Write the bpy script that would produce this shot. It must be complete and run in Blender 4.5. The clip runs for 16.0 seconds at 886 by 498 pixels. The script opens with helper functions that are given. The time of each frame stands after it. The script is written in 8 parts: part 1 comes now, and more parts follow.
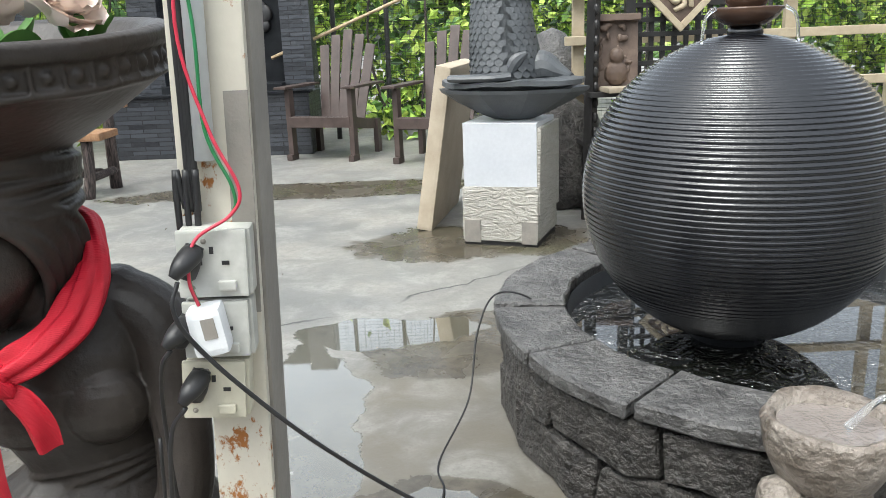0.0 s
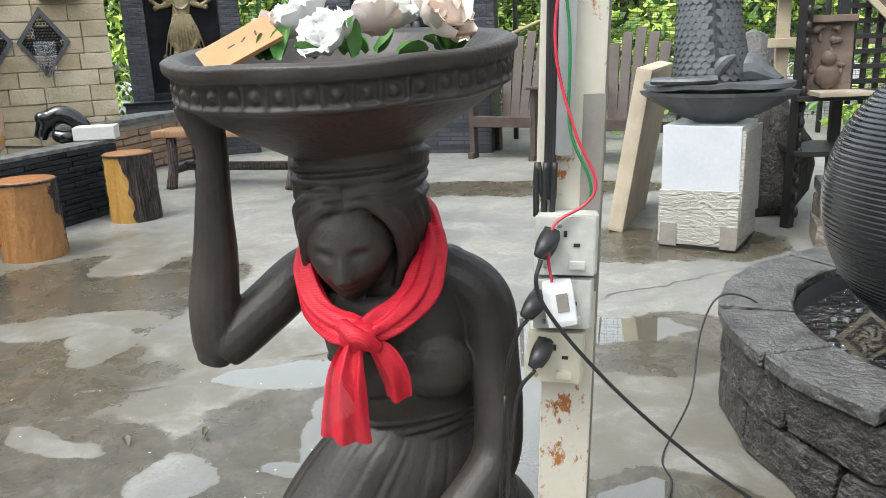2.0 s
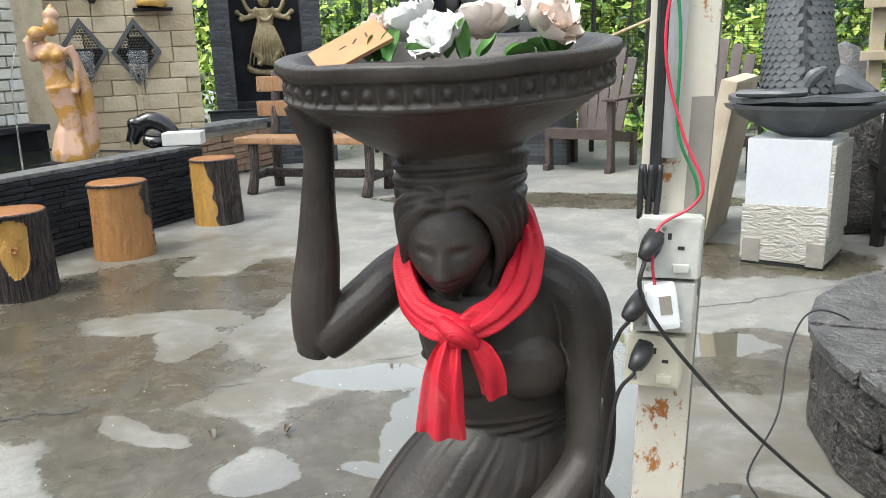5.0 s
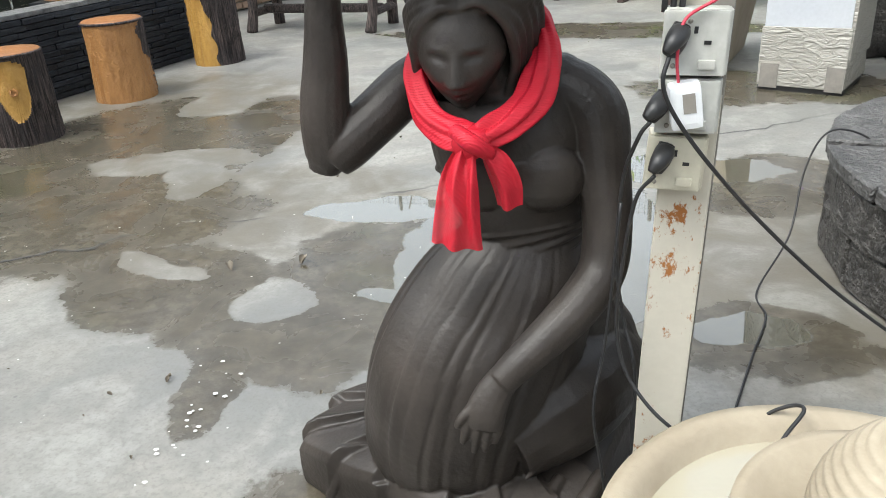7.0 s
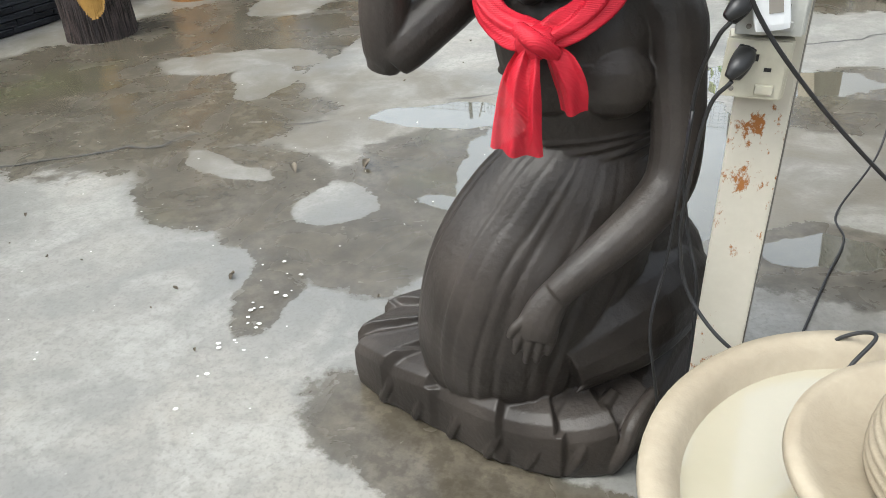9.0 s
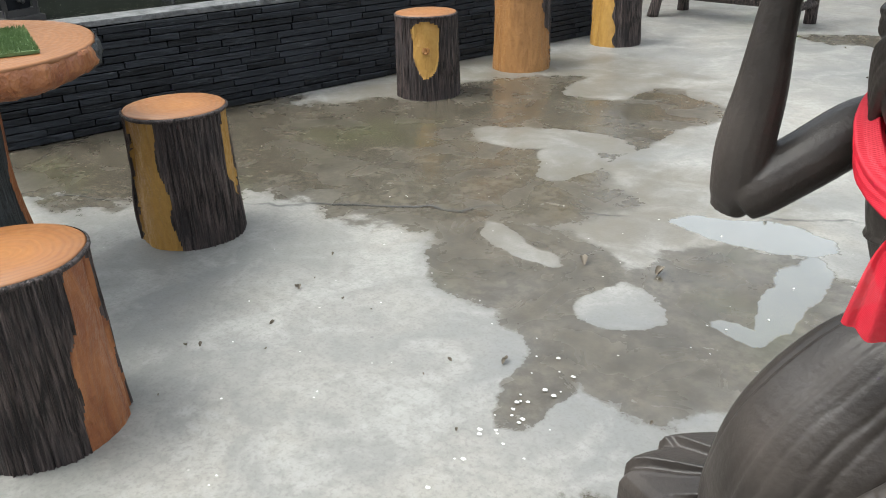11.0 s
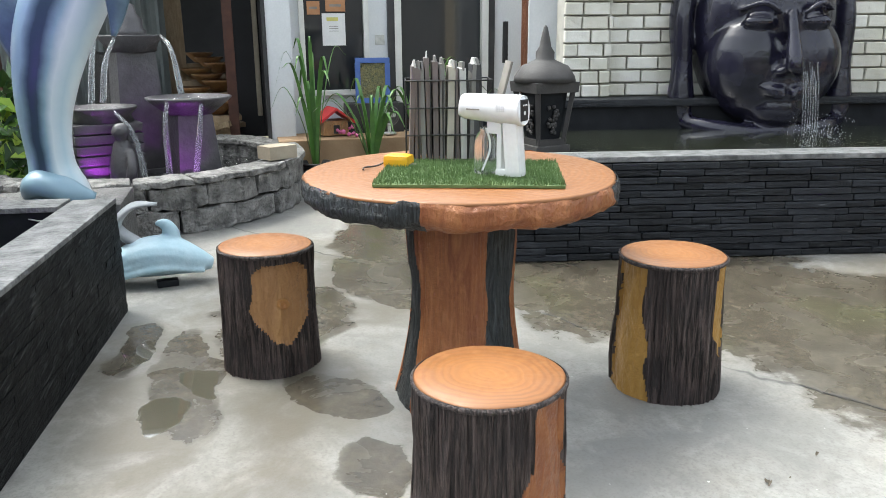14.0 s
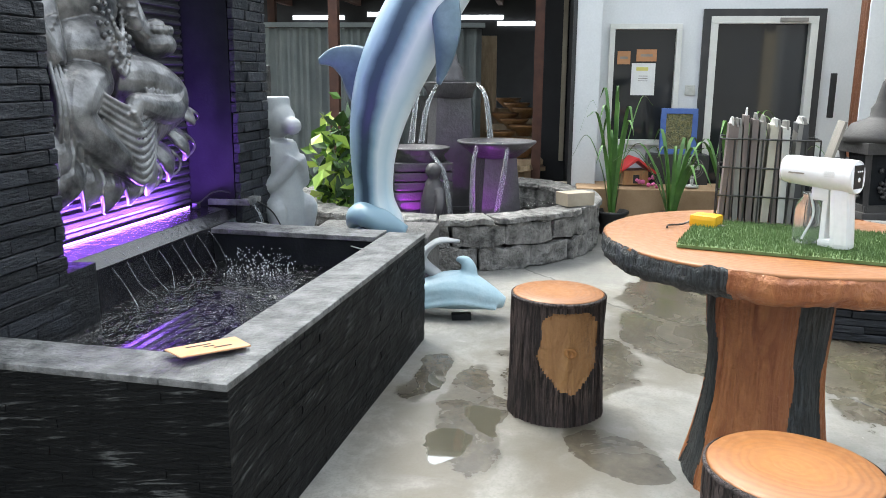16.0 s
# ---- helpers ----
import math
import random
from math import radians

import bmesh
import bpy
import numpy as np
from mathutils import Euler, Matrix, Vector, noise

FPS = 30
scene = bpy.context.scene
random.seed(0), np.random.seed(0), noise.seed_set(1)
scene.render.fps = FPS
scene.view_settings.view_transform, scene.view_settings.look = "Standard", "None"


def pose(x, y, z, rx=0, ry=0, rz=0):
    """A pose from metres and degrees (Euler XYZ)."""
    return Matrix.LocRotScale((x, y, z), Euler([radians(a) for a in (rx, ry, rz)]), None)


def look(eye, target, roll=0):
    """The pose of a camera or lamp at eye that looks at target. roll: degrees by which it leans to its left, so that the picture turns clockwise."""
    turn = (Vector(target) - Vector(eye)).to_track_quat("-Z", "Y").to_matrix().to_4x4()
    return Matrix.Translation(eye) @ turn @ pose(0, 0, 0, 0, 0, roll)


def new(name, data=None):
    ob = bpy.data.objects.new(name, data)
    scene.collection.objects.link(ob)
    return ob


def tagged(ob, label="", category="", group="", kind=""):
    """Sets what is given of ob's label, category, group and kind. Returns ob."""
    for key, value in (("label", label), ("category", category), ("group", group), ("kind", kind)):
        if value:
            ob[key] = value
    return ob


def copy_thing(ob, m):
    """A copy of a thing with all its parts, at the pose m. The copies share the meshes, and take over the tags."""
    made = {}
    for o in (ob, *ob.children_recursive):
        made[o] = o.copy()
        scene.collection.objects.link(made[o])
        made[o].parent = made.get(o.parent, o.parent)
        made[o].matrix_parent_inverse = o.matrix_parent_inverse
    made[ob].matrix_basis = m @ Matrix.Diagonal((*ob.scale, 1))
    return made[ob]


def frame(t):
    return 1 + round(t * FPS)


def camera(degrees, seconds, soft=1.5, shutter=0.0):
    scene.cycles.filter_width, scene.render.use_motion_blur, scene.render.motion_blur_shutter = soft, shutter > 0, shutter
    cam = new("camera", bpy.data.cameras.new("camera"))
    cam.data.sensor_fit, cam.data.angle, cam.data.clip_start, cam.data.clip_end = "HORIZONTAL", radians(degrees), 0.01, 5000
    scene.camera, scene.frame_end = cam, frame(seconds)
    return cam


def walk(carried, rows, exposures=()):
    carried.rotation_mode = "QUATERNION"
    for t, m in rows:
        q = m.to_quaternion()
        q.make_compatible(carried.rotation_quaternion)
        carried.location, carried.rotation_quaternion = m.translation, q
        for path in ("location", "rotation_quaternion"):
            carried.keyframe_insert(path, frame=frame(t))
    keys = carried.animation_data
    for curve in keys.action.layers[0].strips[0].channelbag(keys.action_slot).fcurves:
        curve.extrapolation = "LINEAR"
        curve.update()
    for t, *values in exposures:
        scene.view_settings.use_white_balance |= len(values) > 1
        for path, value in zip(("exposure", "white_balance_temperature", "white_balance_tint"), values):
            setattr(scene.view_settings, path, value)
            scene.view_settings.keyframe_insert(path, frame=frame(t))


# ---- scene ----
cam = camera(58.0, 16.0, soft=0.75)
PATH = [
    (0, (0.017, 0.061, 1.203), (0.054, 1.988, 0.669), -2.3),
    (0.5, (-0.048, 0.022, 1.206), (-0.081, 1.95, 0.675), -2.4),
    (1, (-0.115, -0.016, 1.215), (-0.213, 1.91, 0.684), -2.5),
    (1.5, (-0.181, -0.049, 1.22), (-0.389, 1.869, 0.693), -2.3),
    (2, (-0.227, -0.078, 1.226), (-0.56, 1.825, 0.708), -2.5),
    (2.5, (-0.259, -0.108, 1.23), (-0.681, 1.782, 0.728), -3.1),
    (3, (-0.268, -0.125, 1.234), (-0.732, 1.762, 0.762), -3.0),
    (3.2, (-0.266, -0.13, 1.239), (-0.746, 1.758, 0.787), -3.0),
    (5.3, (-0.274, -0.106, 1.206), (-0.773, 1.766, 0.708), -2.2),
    (5.5, (-0.276, -0.106, 1.201), (-0.776, 1.756, 0.671), -2.3),
    (6, (-0.284, -0.107, 1.185), (-0.786, 1.725, 0.56), -2.5),
    (6.5, (-0.288, -0.106, 1.17), (-0.789, 1.685, 0.434), -2.9),
    (7, (-0.286, -0.103, 1.155), (-0.788, 1.639, 0.31), -3.8),
    (7.5, (-0.281, -0.098, 1.137), (-0.784, 1.586, 0.182), -5.5),
    (8, (-0.289, -0.104, 1.128), (-0.791, 1.536, 0.099), -5.8),
    (8.2, (-0.294, -0.102, 1.126), (-0.796, 1.526, 0.079), -5.9),
    (10.3, (-0.243, -0.026, 1.163), (-1.316, 1.366, 0.209), -1.9),
    (10.5, (-0.275, -0.027, 1.169), (-1.397, 1.346, 0.243), -1.8),
    (11, (-0.393, -0.028, 1.188), (-1.614, 1.306, 0.332), -1.7),
    (11.5, (-0.466, -0.052, 1.194), (-1.79, 1.228, 0.413), -2.5),
    (12, (-0.511, -0.037, 1.207), (-1.944, 1.169, 0.506), -3.0),
    (12.5, (-0.556, -0.009, 1.215), (-2.187, 0.96, 0.581), -2.8),
    (13, (-0.561, 0.003, 1.216), (-2.32, 0.759, 0.639), -1.3),
    (13.5, (-0.569, 0.006, 1.212), (-2.4, 0.607, 0.674), -0.6),
    (14, (-0.579, -0.005, 1.207), (-2.453, 0.454, 0.679), -0.4),
    (14.5, (-0.59, -0.012, 1.211), (-2.494, 0.314, 0.694), -0.1),
    (15, (-0.595, -0.022, 1.217), (-2.527, 0.159, 0.731), 0.2),
    (15.5, (-0.591, -0.039, 1.227), (-2.535, -0.087, 0.758), 0.1),
    (16, (-0.591, -0.042, 1.232), (-2.531, -0.28, 0.81), 0.4),
]
walk(cam, [(t, look(eye, target, roll)) for t, eye, target, roll in PATH],
     [(t, stops, 6350, 5) for t, stops in ((0, 0.74), (3, 0.74), (5.5, 0.8), (8, 0.7), (11, 0.8), (12.5, 0.97), (14, 1.2), (16, 1.31))])

# ---- light: bright haze through a high open-sided roof ----
world = bpy.data.worlds.new("sky")
scene.world = world
world.use_nodes = True
wn = world.node_tree
sky = wn.nodes.new("ShaderNodeTexSky")
sky.sky_type, sky.sun_disc = "NISHITA", False
sky.sun_elevation, sky.sun_rotation = radians(62), radians(223)
sky.air_density, sky.dust_density = 1.0, 4.0
wn.nodes["Background"].inputs["Strength"].default_value = 0.27
haze = wn.nodes.new("ShaderNodeHueSaturation")
haze.inputs["Saturation"].default_value = 0.3
wn.links.new(sky.outputs[0], haze.inputs["Color"])
wn.links.new(haze.outputs[0], wn.nodes["Background"].inputs["Color"])
sun = new("sun", bpy.data.lights.new("sun", "SUN"))
sun.data.energy, sun.data.angle, sun.data.color = 0.8, radians(20), (1.0, 0.975, 0.94)
sun.matrix_world = look((-3.2, -3.4, 9), (0, 0, 0))

# ---- materials ----
class Net:
    """A small writer of node trees."""

    def __init__(self, name):
        self.mat = bpy.data.materials.new(name)
        self.mat.use_nodes = True
        self.t = self.mat.node_tree
        self.b = self.t.nodes["Principled BSDF"]
        tc = self.t.nodes.new("ShaderNodeTexCoord")
        geo = self.t.nodes.new("ShaderNodeNewGeometry")
        self.obj, self.pos = tc.outputs["Object"], geo.outputs["Position"]
        self.rnd = self.t.nodes.new("ShaderNodeObjectInfo").outputs["Random"]
        self.isl = geo.outputs["Random Per Island"]

    def put(self, node, key, v):
        if v is None:
            return
        if hasattr(v, "is_linked"):
            self.t.links.new(v, node.inputs[key])
        else:
            if isinstance(v, (tuple, list)) and len(v) == 3 and node.inputs[key].type == "RGBA":
                v = (*v, 1)
            node.inputs[key].default_value = v

    def noise(self, vec, scale, detail=4, rough=0.55, dist=0.0):
        n = self.t.nodes.new("ShaderNodeTexNoise")
        self.put(n, "Vector", vec)
        self.put(n, "Scale", scale), self.put(n, "Detail", detail), self.put(n, "Roughness", rough), self.put(n, "Distortion", dist)
        return n.outputs["Fac"]

    def noise3(self, vec, scale, detail=3):
        n = self.t.nodes.new("ShaderNodeTexNoise")
        self.put(n, "Vector", vec), self.put(n, "Scale", scale), self.put(n, "Detail", detail)
        return n.outputs["Color"]

    def voro(self, vec, scale, feature="F1"):
        n = self.t.nodes.new("ShaderNodeTexVoronoi")
        n.feature = feature
        self.put(n, "Vector", vec), self.put(n, "Scale", scale)
        return n.outputs["Distance"]

    def wave(self, vec, scale, dist=2.0, detail=2.0, direction="X", kind="BANDS", dscale=1.0):
        n = self.t.nodes.new("ShaderNodeTexWave")
        n.wave_type = kind
        if kind == "BANDS":
            n.bands_direction = direction
        else:
            n.rings_direction = direction
        self.put(n, "Vector", vec), self.put(n, "Scale", scale), self.put(n, "Distortion", dist), self.put(n, "Detail", detail), self.put(n, "Detail Scale", dscale)
        return n.outputs["Fac"]

    def math(self, op, a, b=None, clamp=False):
        n = self.t.nodes.new("ShaderNodeMath")
        n.operation, n.use_clamp = op, clamp
        self.put(n, 0, a), self.put(n, 1, b)
        return n.outputs[0]

    def vmath(self, op, a, b=None):
        n = self.t.nodes.new("ShaderNodeVectorMath")
        n.operation = op
        self.put(n, 0, a), self.put(n, 1, b)
        return n.outputs["Value" if op in ("LENGTH", "DISTANCE", "DOT_PRODUCT") else "Vector"]

    def scale(self, vec, s):
        return self.vmath("MULTIPLY", vec, s)

    def ramp(self, fac, *stops, ease=False):
        n = self.t.nodes.new("ShaderNodeValToRGB")
        n.color_ramp.interpolation = "EASE" if ease else "LINEAR"
        el = n.color_ramp.elements
        while len(el) < len(stops):
            el.new(0.5)
        for e, (p, c) in zip(el, stops):
            e.position = p
            e.color = (c, c, c, 1) if isinstance(c, (int, float)) else (*c, 1)
        self.put(n, "Fac", fac)
        return n.outputs["Color"]

    def mix(self, fac, a, b, kind="MIX"):
        n = self.t.nodes.new("ShaderNodeMix")
        n.data_type, n.blend_type = "RGBA", kind
        self.put(n, "Factor", fac)
        for sock, v in ((n.inputs[6], a), (n.inputs[7], b)):
            if hasattr(v, "is_linked"):
                self.t.links.new(v, sock)
            else:
                sock.default_value = (*v, 1) if len(v) == 3 else v
        return n.outputs[2]

    def sep(self, vec):
        n = self.t.nodes.new("ShaderNodeSeparateXYZ")
        self.put(n, 0, vec)
        return n.outputs

    def comb(self, x=0.0, y=0.0, z=0.0):
        n = self.t.nodes.new("ShaderNodeCombineXYZ")
        self.put(n, 0, x), self.put(n, 1, y), self.put(n, 2, z)
        return n.outputs[0]

    def bump(self, height, strength=0.3, dist=0.01, normal=None):
        n = self.t.nodes.new("ShaderNodeBump")
        self.put(n, "Height", height), self.put(n, "Strength", strength), self.put(n, "Distance", dist)
        if normal is not None:
            self.put(n, "Normal", normal)
        return n.outputs[0]

    def done(self, color=None, rough=None, normal=None, metal=None, spec=None, **more):
        for key, v in (("Base Color", color), ("Roughness", rough), ("Normal", normal), ("Metallic", metal), ("Specular IOR Level", spec)):
            self.put(self.b, key, v)
        for key, v in more.items():
            self.put(self.b, key.replace("_", " "), v)
        return self.mat


def plain(name, c1, c2, rough=0.6, scale=8.0, bump=0.3, depth=0.004, fine=60.0, metal=0.0, rr=0.12, spec=None):
    """Two-scale mottled surface."""
    m = Net(name)
    a = m.noise(m.obj, scale, 5)
    f = m.noise(m.obj, fine, 4)
    col = m.mix(m.ramp(a, (0.3, 0.0), (0.7, 1.0)), c1, c2)
    col = m.mix(m.math("MULTIPLY", f, 0.35), col, tuple(x * 0.55 for x in c1))
    h = m.math("ADD", m.math("MULTIPLY", a, 0.6), f)
    return m.done(col, m.math("ADD", m.math("MULTIPLY", a, rr), rough - rr / 2), m.bump(h, bump, depth), metal, spec)


def concrete_floor():
    m = Net("wet_concrete")
    p = m.pos
    warp = m.vmath("SUBTRACT", m.noise3(p, 2.2, 8), (0.5, 0.5, 0.5))
    q = m.vmath("ADD", p, m.scale(warp, (0.34, 0.34, 0.0)))

    def blob(cx, cy, rx, ry, turn=0.0):
        c, s = math.cos(radians(turn)), math.sin(radians(turn))
        d = m.sep(m.vmath("SUBTRACT", q, (cx, cy, 0)))
        u = m.math("ADD", m.math("MULTIPLY", d[0], c / rx), m.math("MULTIPLY", d[1], s / rx))
        v = m.math("ADD", m.math("MULTIPLY", d[0], -s / ry), m.math("MULTIPLY", d[1], c / ry))
        r = m.math("ADD", m.math("MULTIPLY", u, u), m.math("MULTIPLY", v, v))
        return m.math("SUBTRACT", 1.0, r)

    def union(shapes):
        out = None
        for sh in shapes:
            b = blob(*sh)
            out = b if out is None else m.math("MAXIMUM", out, b)
        return out

    edge = m.math("MULTIPLY", m.math("SUBTRACT", m.noise(p, 5.0, 10, 0.72), 0.5), 0.8)
    damp_shade = m.ramp(m.math("ADD", m.math("ADD", m.math("MULTIPLY", union(DAMP_SHADE), 0.5), 0.5), edge), (0.46, 0.0), (0.53, 0.85), (0.7, 1.0))
    dry_sheen = m.ramp(m.math("ADD", m.math("ADD", m.math("MULTIPLY", union(DRY_SHEEN), 0.5), 0.5), m.math("MULTIPLY", edge, 0.8)), (0.46, 0.0), (0.52, 0.8), (0.62, 1.0))
    pool = m.ramp(m.math("ADD", m.math("ADD", m.math("MULTIPLY", union(POOL), 0.5), 0.5), m.math("MULTIPLY", edge, 0.9)), (0.47, 0.0), (0.53, 1.0))
    damp_shade = m.math("MULTIPLY", damp_shade, m.math("SUBTRACT", 1.0, dry_sheen))
    big = m.noise(p, 0.9, 5, 0.6)
    mid = m.noise(p, 4.0, 7, 0.58, 0.8)
    cloud = m.noise(m.vmath("ADD", p, (7.1, 2.9, 0)), 2.1, 6, 0.6, 0.5)
    fine = m.noise(p, 90.0, 3, 0.6)
    grain = m.noise(p, 24.0, 5, 0.65)
    speck = m.ramp(m.voro(p, 15.0), (0.035, 1.0), (0.07, 0.0))
    speck = m.math("MULTIPLY", speck, m.ramp(m.noise(p, 3.1, 2), (0.56, 0.0), (0.62, 1.0)))
    pit = m.ramp(m.voro(m.vmath("ADD", p, (3.3, 1.7, 0)), 10.0), (0.03, 1.0), (0.075, 0.0))
    pit = m.math("MULTIPLY", pit, m.ramp(m.noise(p, 2.3, 2), (0.5, 0.0), (0.58, 1.0)))
    base = m.mix(m.ramp(big, (0.4, 0.0), (0.6, 1.0)), (0.165, 0.165, 0.16), (0.262, 0.248, 0.22))
    base = m.mix(m.ramp(cloud, (0.41, 0.0), (0.53, 1.0)), m.mix(0.6, base, (0.16, 0.16, 0.15)), base)
    base = m.mix(m.ramp(mid, (0.48, 0.0), (0.64, 0.6)), base, (0.32, 0.312, 0.288))
    base = m.mix(m.ramp(grain, (0.36, 0.5), (0.56, 0.0)), base, (0.15, 0.147, 0.135))
    base = m.mix(m.ramp(fine, (0.5, 0.0), (0.65, 0.35)), base, (0.12, 0.115, 0.105))
    base = m.mix(m.math("MULTIPLY", speck, 0.5), base, (0.6, 0.58, 0.53))
    base = m.mix(m.math("MULTIPLY", pit, 0.6), base, (0.1, 0.1, 0.095))
    stain = m.ramp(m.math("ADD", m.math("ADD", m.math("MULTIPLY", union(STAIN), 0.5), 0.5), m.math("MULTIPLY", edge, 0.7)), (0.38, 0.0), (0.62, 1.0))
    base = m.mix(m.math("MULTIPLY", stain, m.ramp(mid, (0.4, 0.8), (0.62, 0.35))), base, (0.115, 0.1, 0.074))
    green = m.ramp(m.noise(p, 1.3, 3), (0.55, 0.0), (0.72, 1.0))
    wetc = m.mix(m.ramp(m.noise(p, 7.0, 8, 0.7), (0.3, 0.0), (0.7, 1.0)), (0.04, 0.034, 0.024), (0.118, 0.102, 0.076))
    wetc = m.mix(m.ramp(grain, (0.42, 0.55), (0.55, 0.0)), wetc, (0.045, 0.038, 0.026))
    wetc = m.mix(m.math("MULTIPLY", green, 0.45), wetc, (0.07, 0.074, 0.03))
    # one long crack
    e = m.sep(m.vmath("ADD", p, m.scale(m.vmath("SUBTRACT", m.noise3(p, 3.0, 5), (0.5, 0.5, 0.5)), (0.25, 0.25, 0))))
    line = m.math("ABSOLUTE", m.math("SUBTRACT", e[1], m.math("ADD", m.math("MULTIPLY", e[0], CRACK[0]), CRACK[1])))
    crack = m.math("MULTIPLY", m.ramp(line, (0.004, 1.0), (0.016, 0.0)), m.ramp(m.noise(p, 1.7, 2), (0.45, 0.0), (0.55, 1.0)))
    col = m.mix(damp_shade, base, wetc)
    col = m.mix(m.math("MULTIPLY", pool, 0.75), col, m.mix(0.5, wetc, (0.12, 0.12, 0.09)))
    col = m.mix(m.math("MULTIPLY", crack, 0.85), col, (0.03, 0.03, 0.03))
    rough = m.mix(damp_shade, m.ramp(cloud, (0.3, 0.32), (0.7, 0.6)), m.ramp(mid, (0.36, 0.1), (0.64, 0.38)))
    rough = m.mix(pool, rough, (0.02, 0.02, 0.02))
    h = m.math("ADD", m.math("MULTIPLY", grain, 0.5), m.math("MULTIPLY", fine, 0.3))
    h = m.math("MULTIPLY", m.math("SUBTRACT", h, m.math("MULTIPLY", crack, 1.5)), m.math("SUBTRACT", 1.0, m.math("MULTIPLY", pool, 0.97)))
    return m.done(col, rough, m.bump(h, 0.3, 0.005), spec=m.math("ADD", m.math("MULTIPLY", pool, 0.5), 0.5), Coat_Weight=pool, Coat_IOR=1.7, Coat_Roughness=0.02)


# wet patches with some shade, pale dry islands with some sheen, and standing water: centre, radii, turn
# blobs by the third stool and the table paint their shadow along with the wet
DAMP_SHADE = [(-1.78, 1.9, 0.5, 0.25, -22), (-1.36, 1.68, 0.4, 0.24, -18), (-1.37, 1.36, 0.1, 0.16, 20), (-1.15, 2.0, 0.36, 0.48, 0), (-2.5, 2.35, 0.75, 0.5, 25), (-3.2, 2.5, 0.8, 0.8, 0),
        (-2.75, 3.55, 0.85, 0.75, 0), (-4.1, 1.95, 1.1, 0.9, 0), (-4.35, 0.62, 0.5, 0.25, 15), (-5.15, 0.72, 0.55, 0.25, 0), (-3.12, 0.22, 0.2, 0.14, 20), (-3.4, -0.25, 0.5, 0.12, 5), (-4.0, 0.1, 0.5, 0.3, 0),
        (-2.6, 0.3, 0.14, 0.11, 0), (0.02, 1.82, 0.26, 0.2, 0), (0.25, 4.55, 0.7, 0.4, 0), (-0.9, 6.3, 1.6, 0.35, 0), (0.15, 3.0, 0.4, 0.35, 0), (-0.62, 0.9, 0.5, 0.16, -25), (-3.75, -0.5, 0.25, 0.08, 0)]
# the last, far blob paints a bright floor reflection as pale concrete
DRY_SHEEN = [(-1.92, 2.03, 0.19, 0.06, -15), (-1.42, 1.86, 0.14, 0.14, 0), (-2.5, 3.06, 0.4, 0.17, 22), (-2.25, 2.85, 0.13, 0.22, 10), (-2.8, 4.35, 0.26, 0.5, 0), (-1.75, 3.25, 0.36, 0.62, 0)]
STAIN = [(-3.35, -0.15, 0.95, 0.5, 0), (-4.5, 0.3, 0.9, 0.6, 0), (-1.95, 2.5, 0.8, 0.55, 25), (0.1, 2.3, 0.5, 0.75, 0), (-3.1, 3.7, 1.1, 1.2, 0)]
POOL = [(-0.18, 3.15, 0.42, 0.17, 0), (-0.42, 2.6, 0.17, 0.45, 8), (-0.32, 2.1, 0.13, 0.25, 0), (-1.32, 2.58, 0.3, 0.11, 5), (-1.04, 2.2, 0.075, 0.3, 8), (-1.08, 1.93, 0.1, 0.04, -12),
        (-0.02, 1.84, 0.15, 0.1, 0), (-3.34, -0.2, 0.17, 0.05, 15), (-3.1, -0.3, 0.12, 0.08, 0), (-3.68, -0.46, 0.1, 0.04, 10)]
CRACK = (0.66, 3.64)
FLOOR_MAT = concrete_floor()


def slate(name="black_slate", lo=(0.005, 0.006, 0.008), hi=(0.014, 0.016, 0.02)):
    m = Net(name)
    r = m.math("FRACT", m.math("ADD", m.math("MULTIPLY", m.rnd, 7.31), m.isl))
    a = m.noise(m.pos, 14.0, 6, 0.65)
    s = m.noise(m.scale(m.pos, (20, 20, 90)), 1.0, 4, 0.6)
    col = m.mix(r, lo, hi)
    streak = m.noise(m.scale(m.pos, (9, 9, 55)), 1.0, 5, 0.7, 0.6)
    col = m.mix(m.ramp(streak, (0.62, 0.0), (0.72, 0.8)), col, (0.12, 0.128, 0.136))
    col = m.mix(m.ramp(a, (0.5, 0.0), (0.8, 0.5)), col, (0.05, 0.055, 0.06))
    h = m.math("ADD", a, m.math("MULTIPLY", s, 0.7))
    return m.done(col, m.ramp(a, (0.3, 0.4), (0.7, 0.65)), m.bump(h, 0.9, 0.014), spec=0.3)


SLATE = slate(hi=(0.02, 0.023, 0.029))


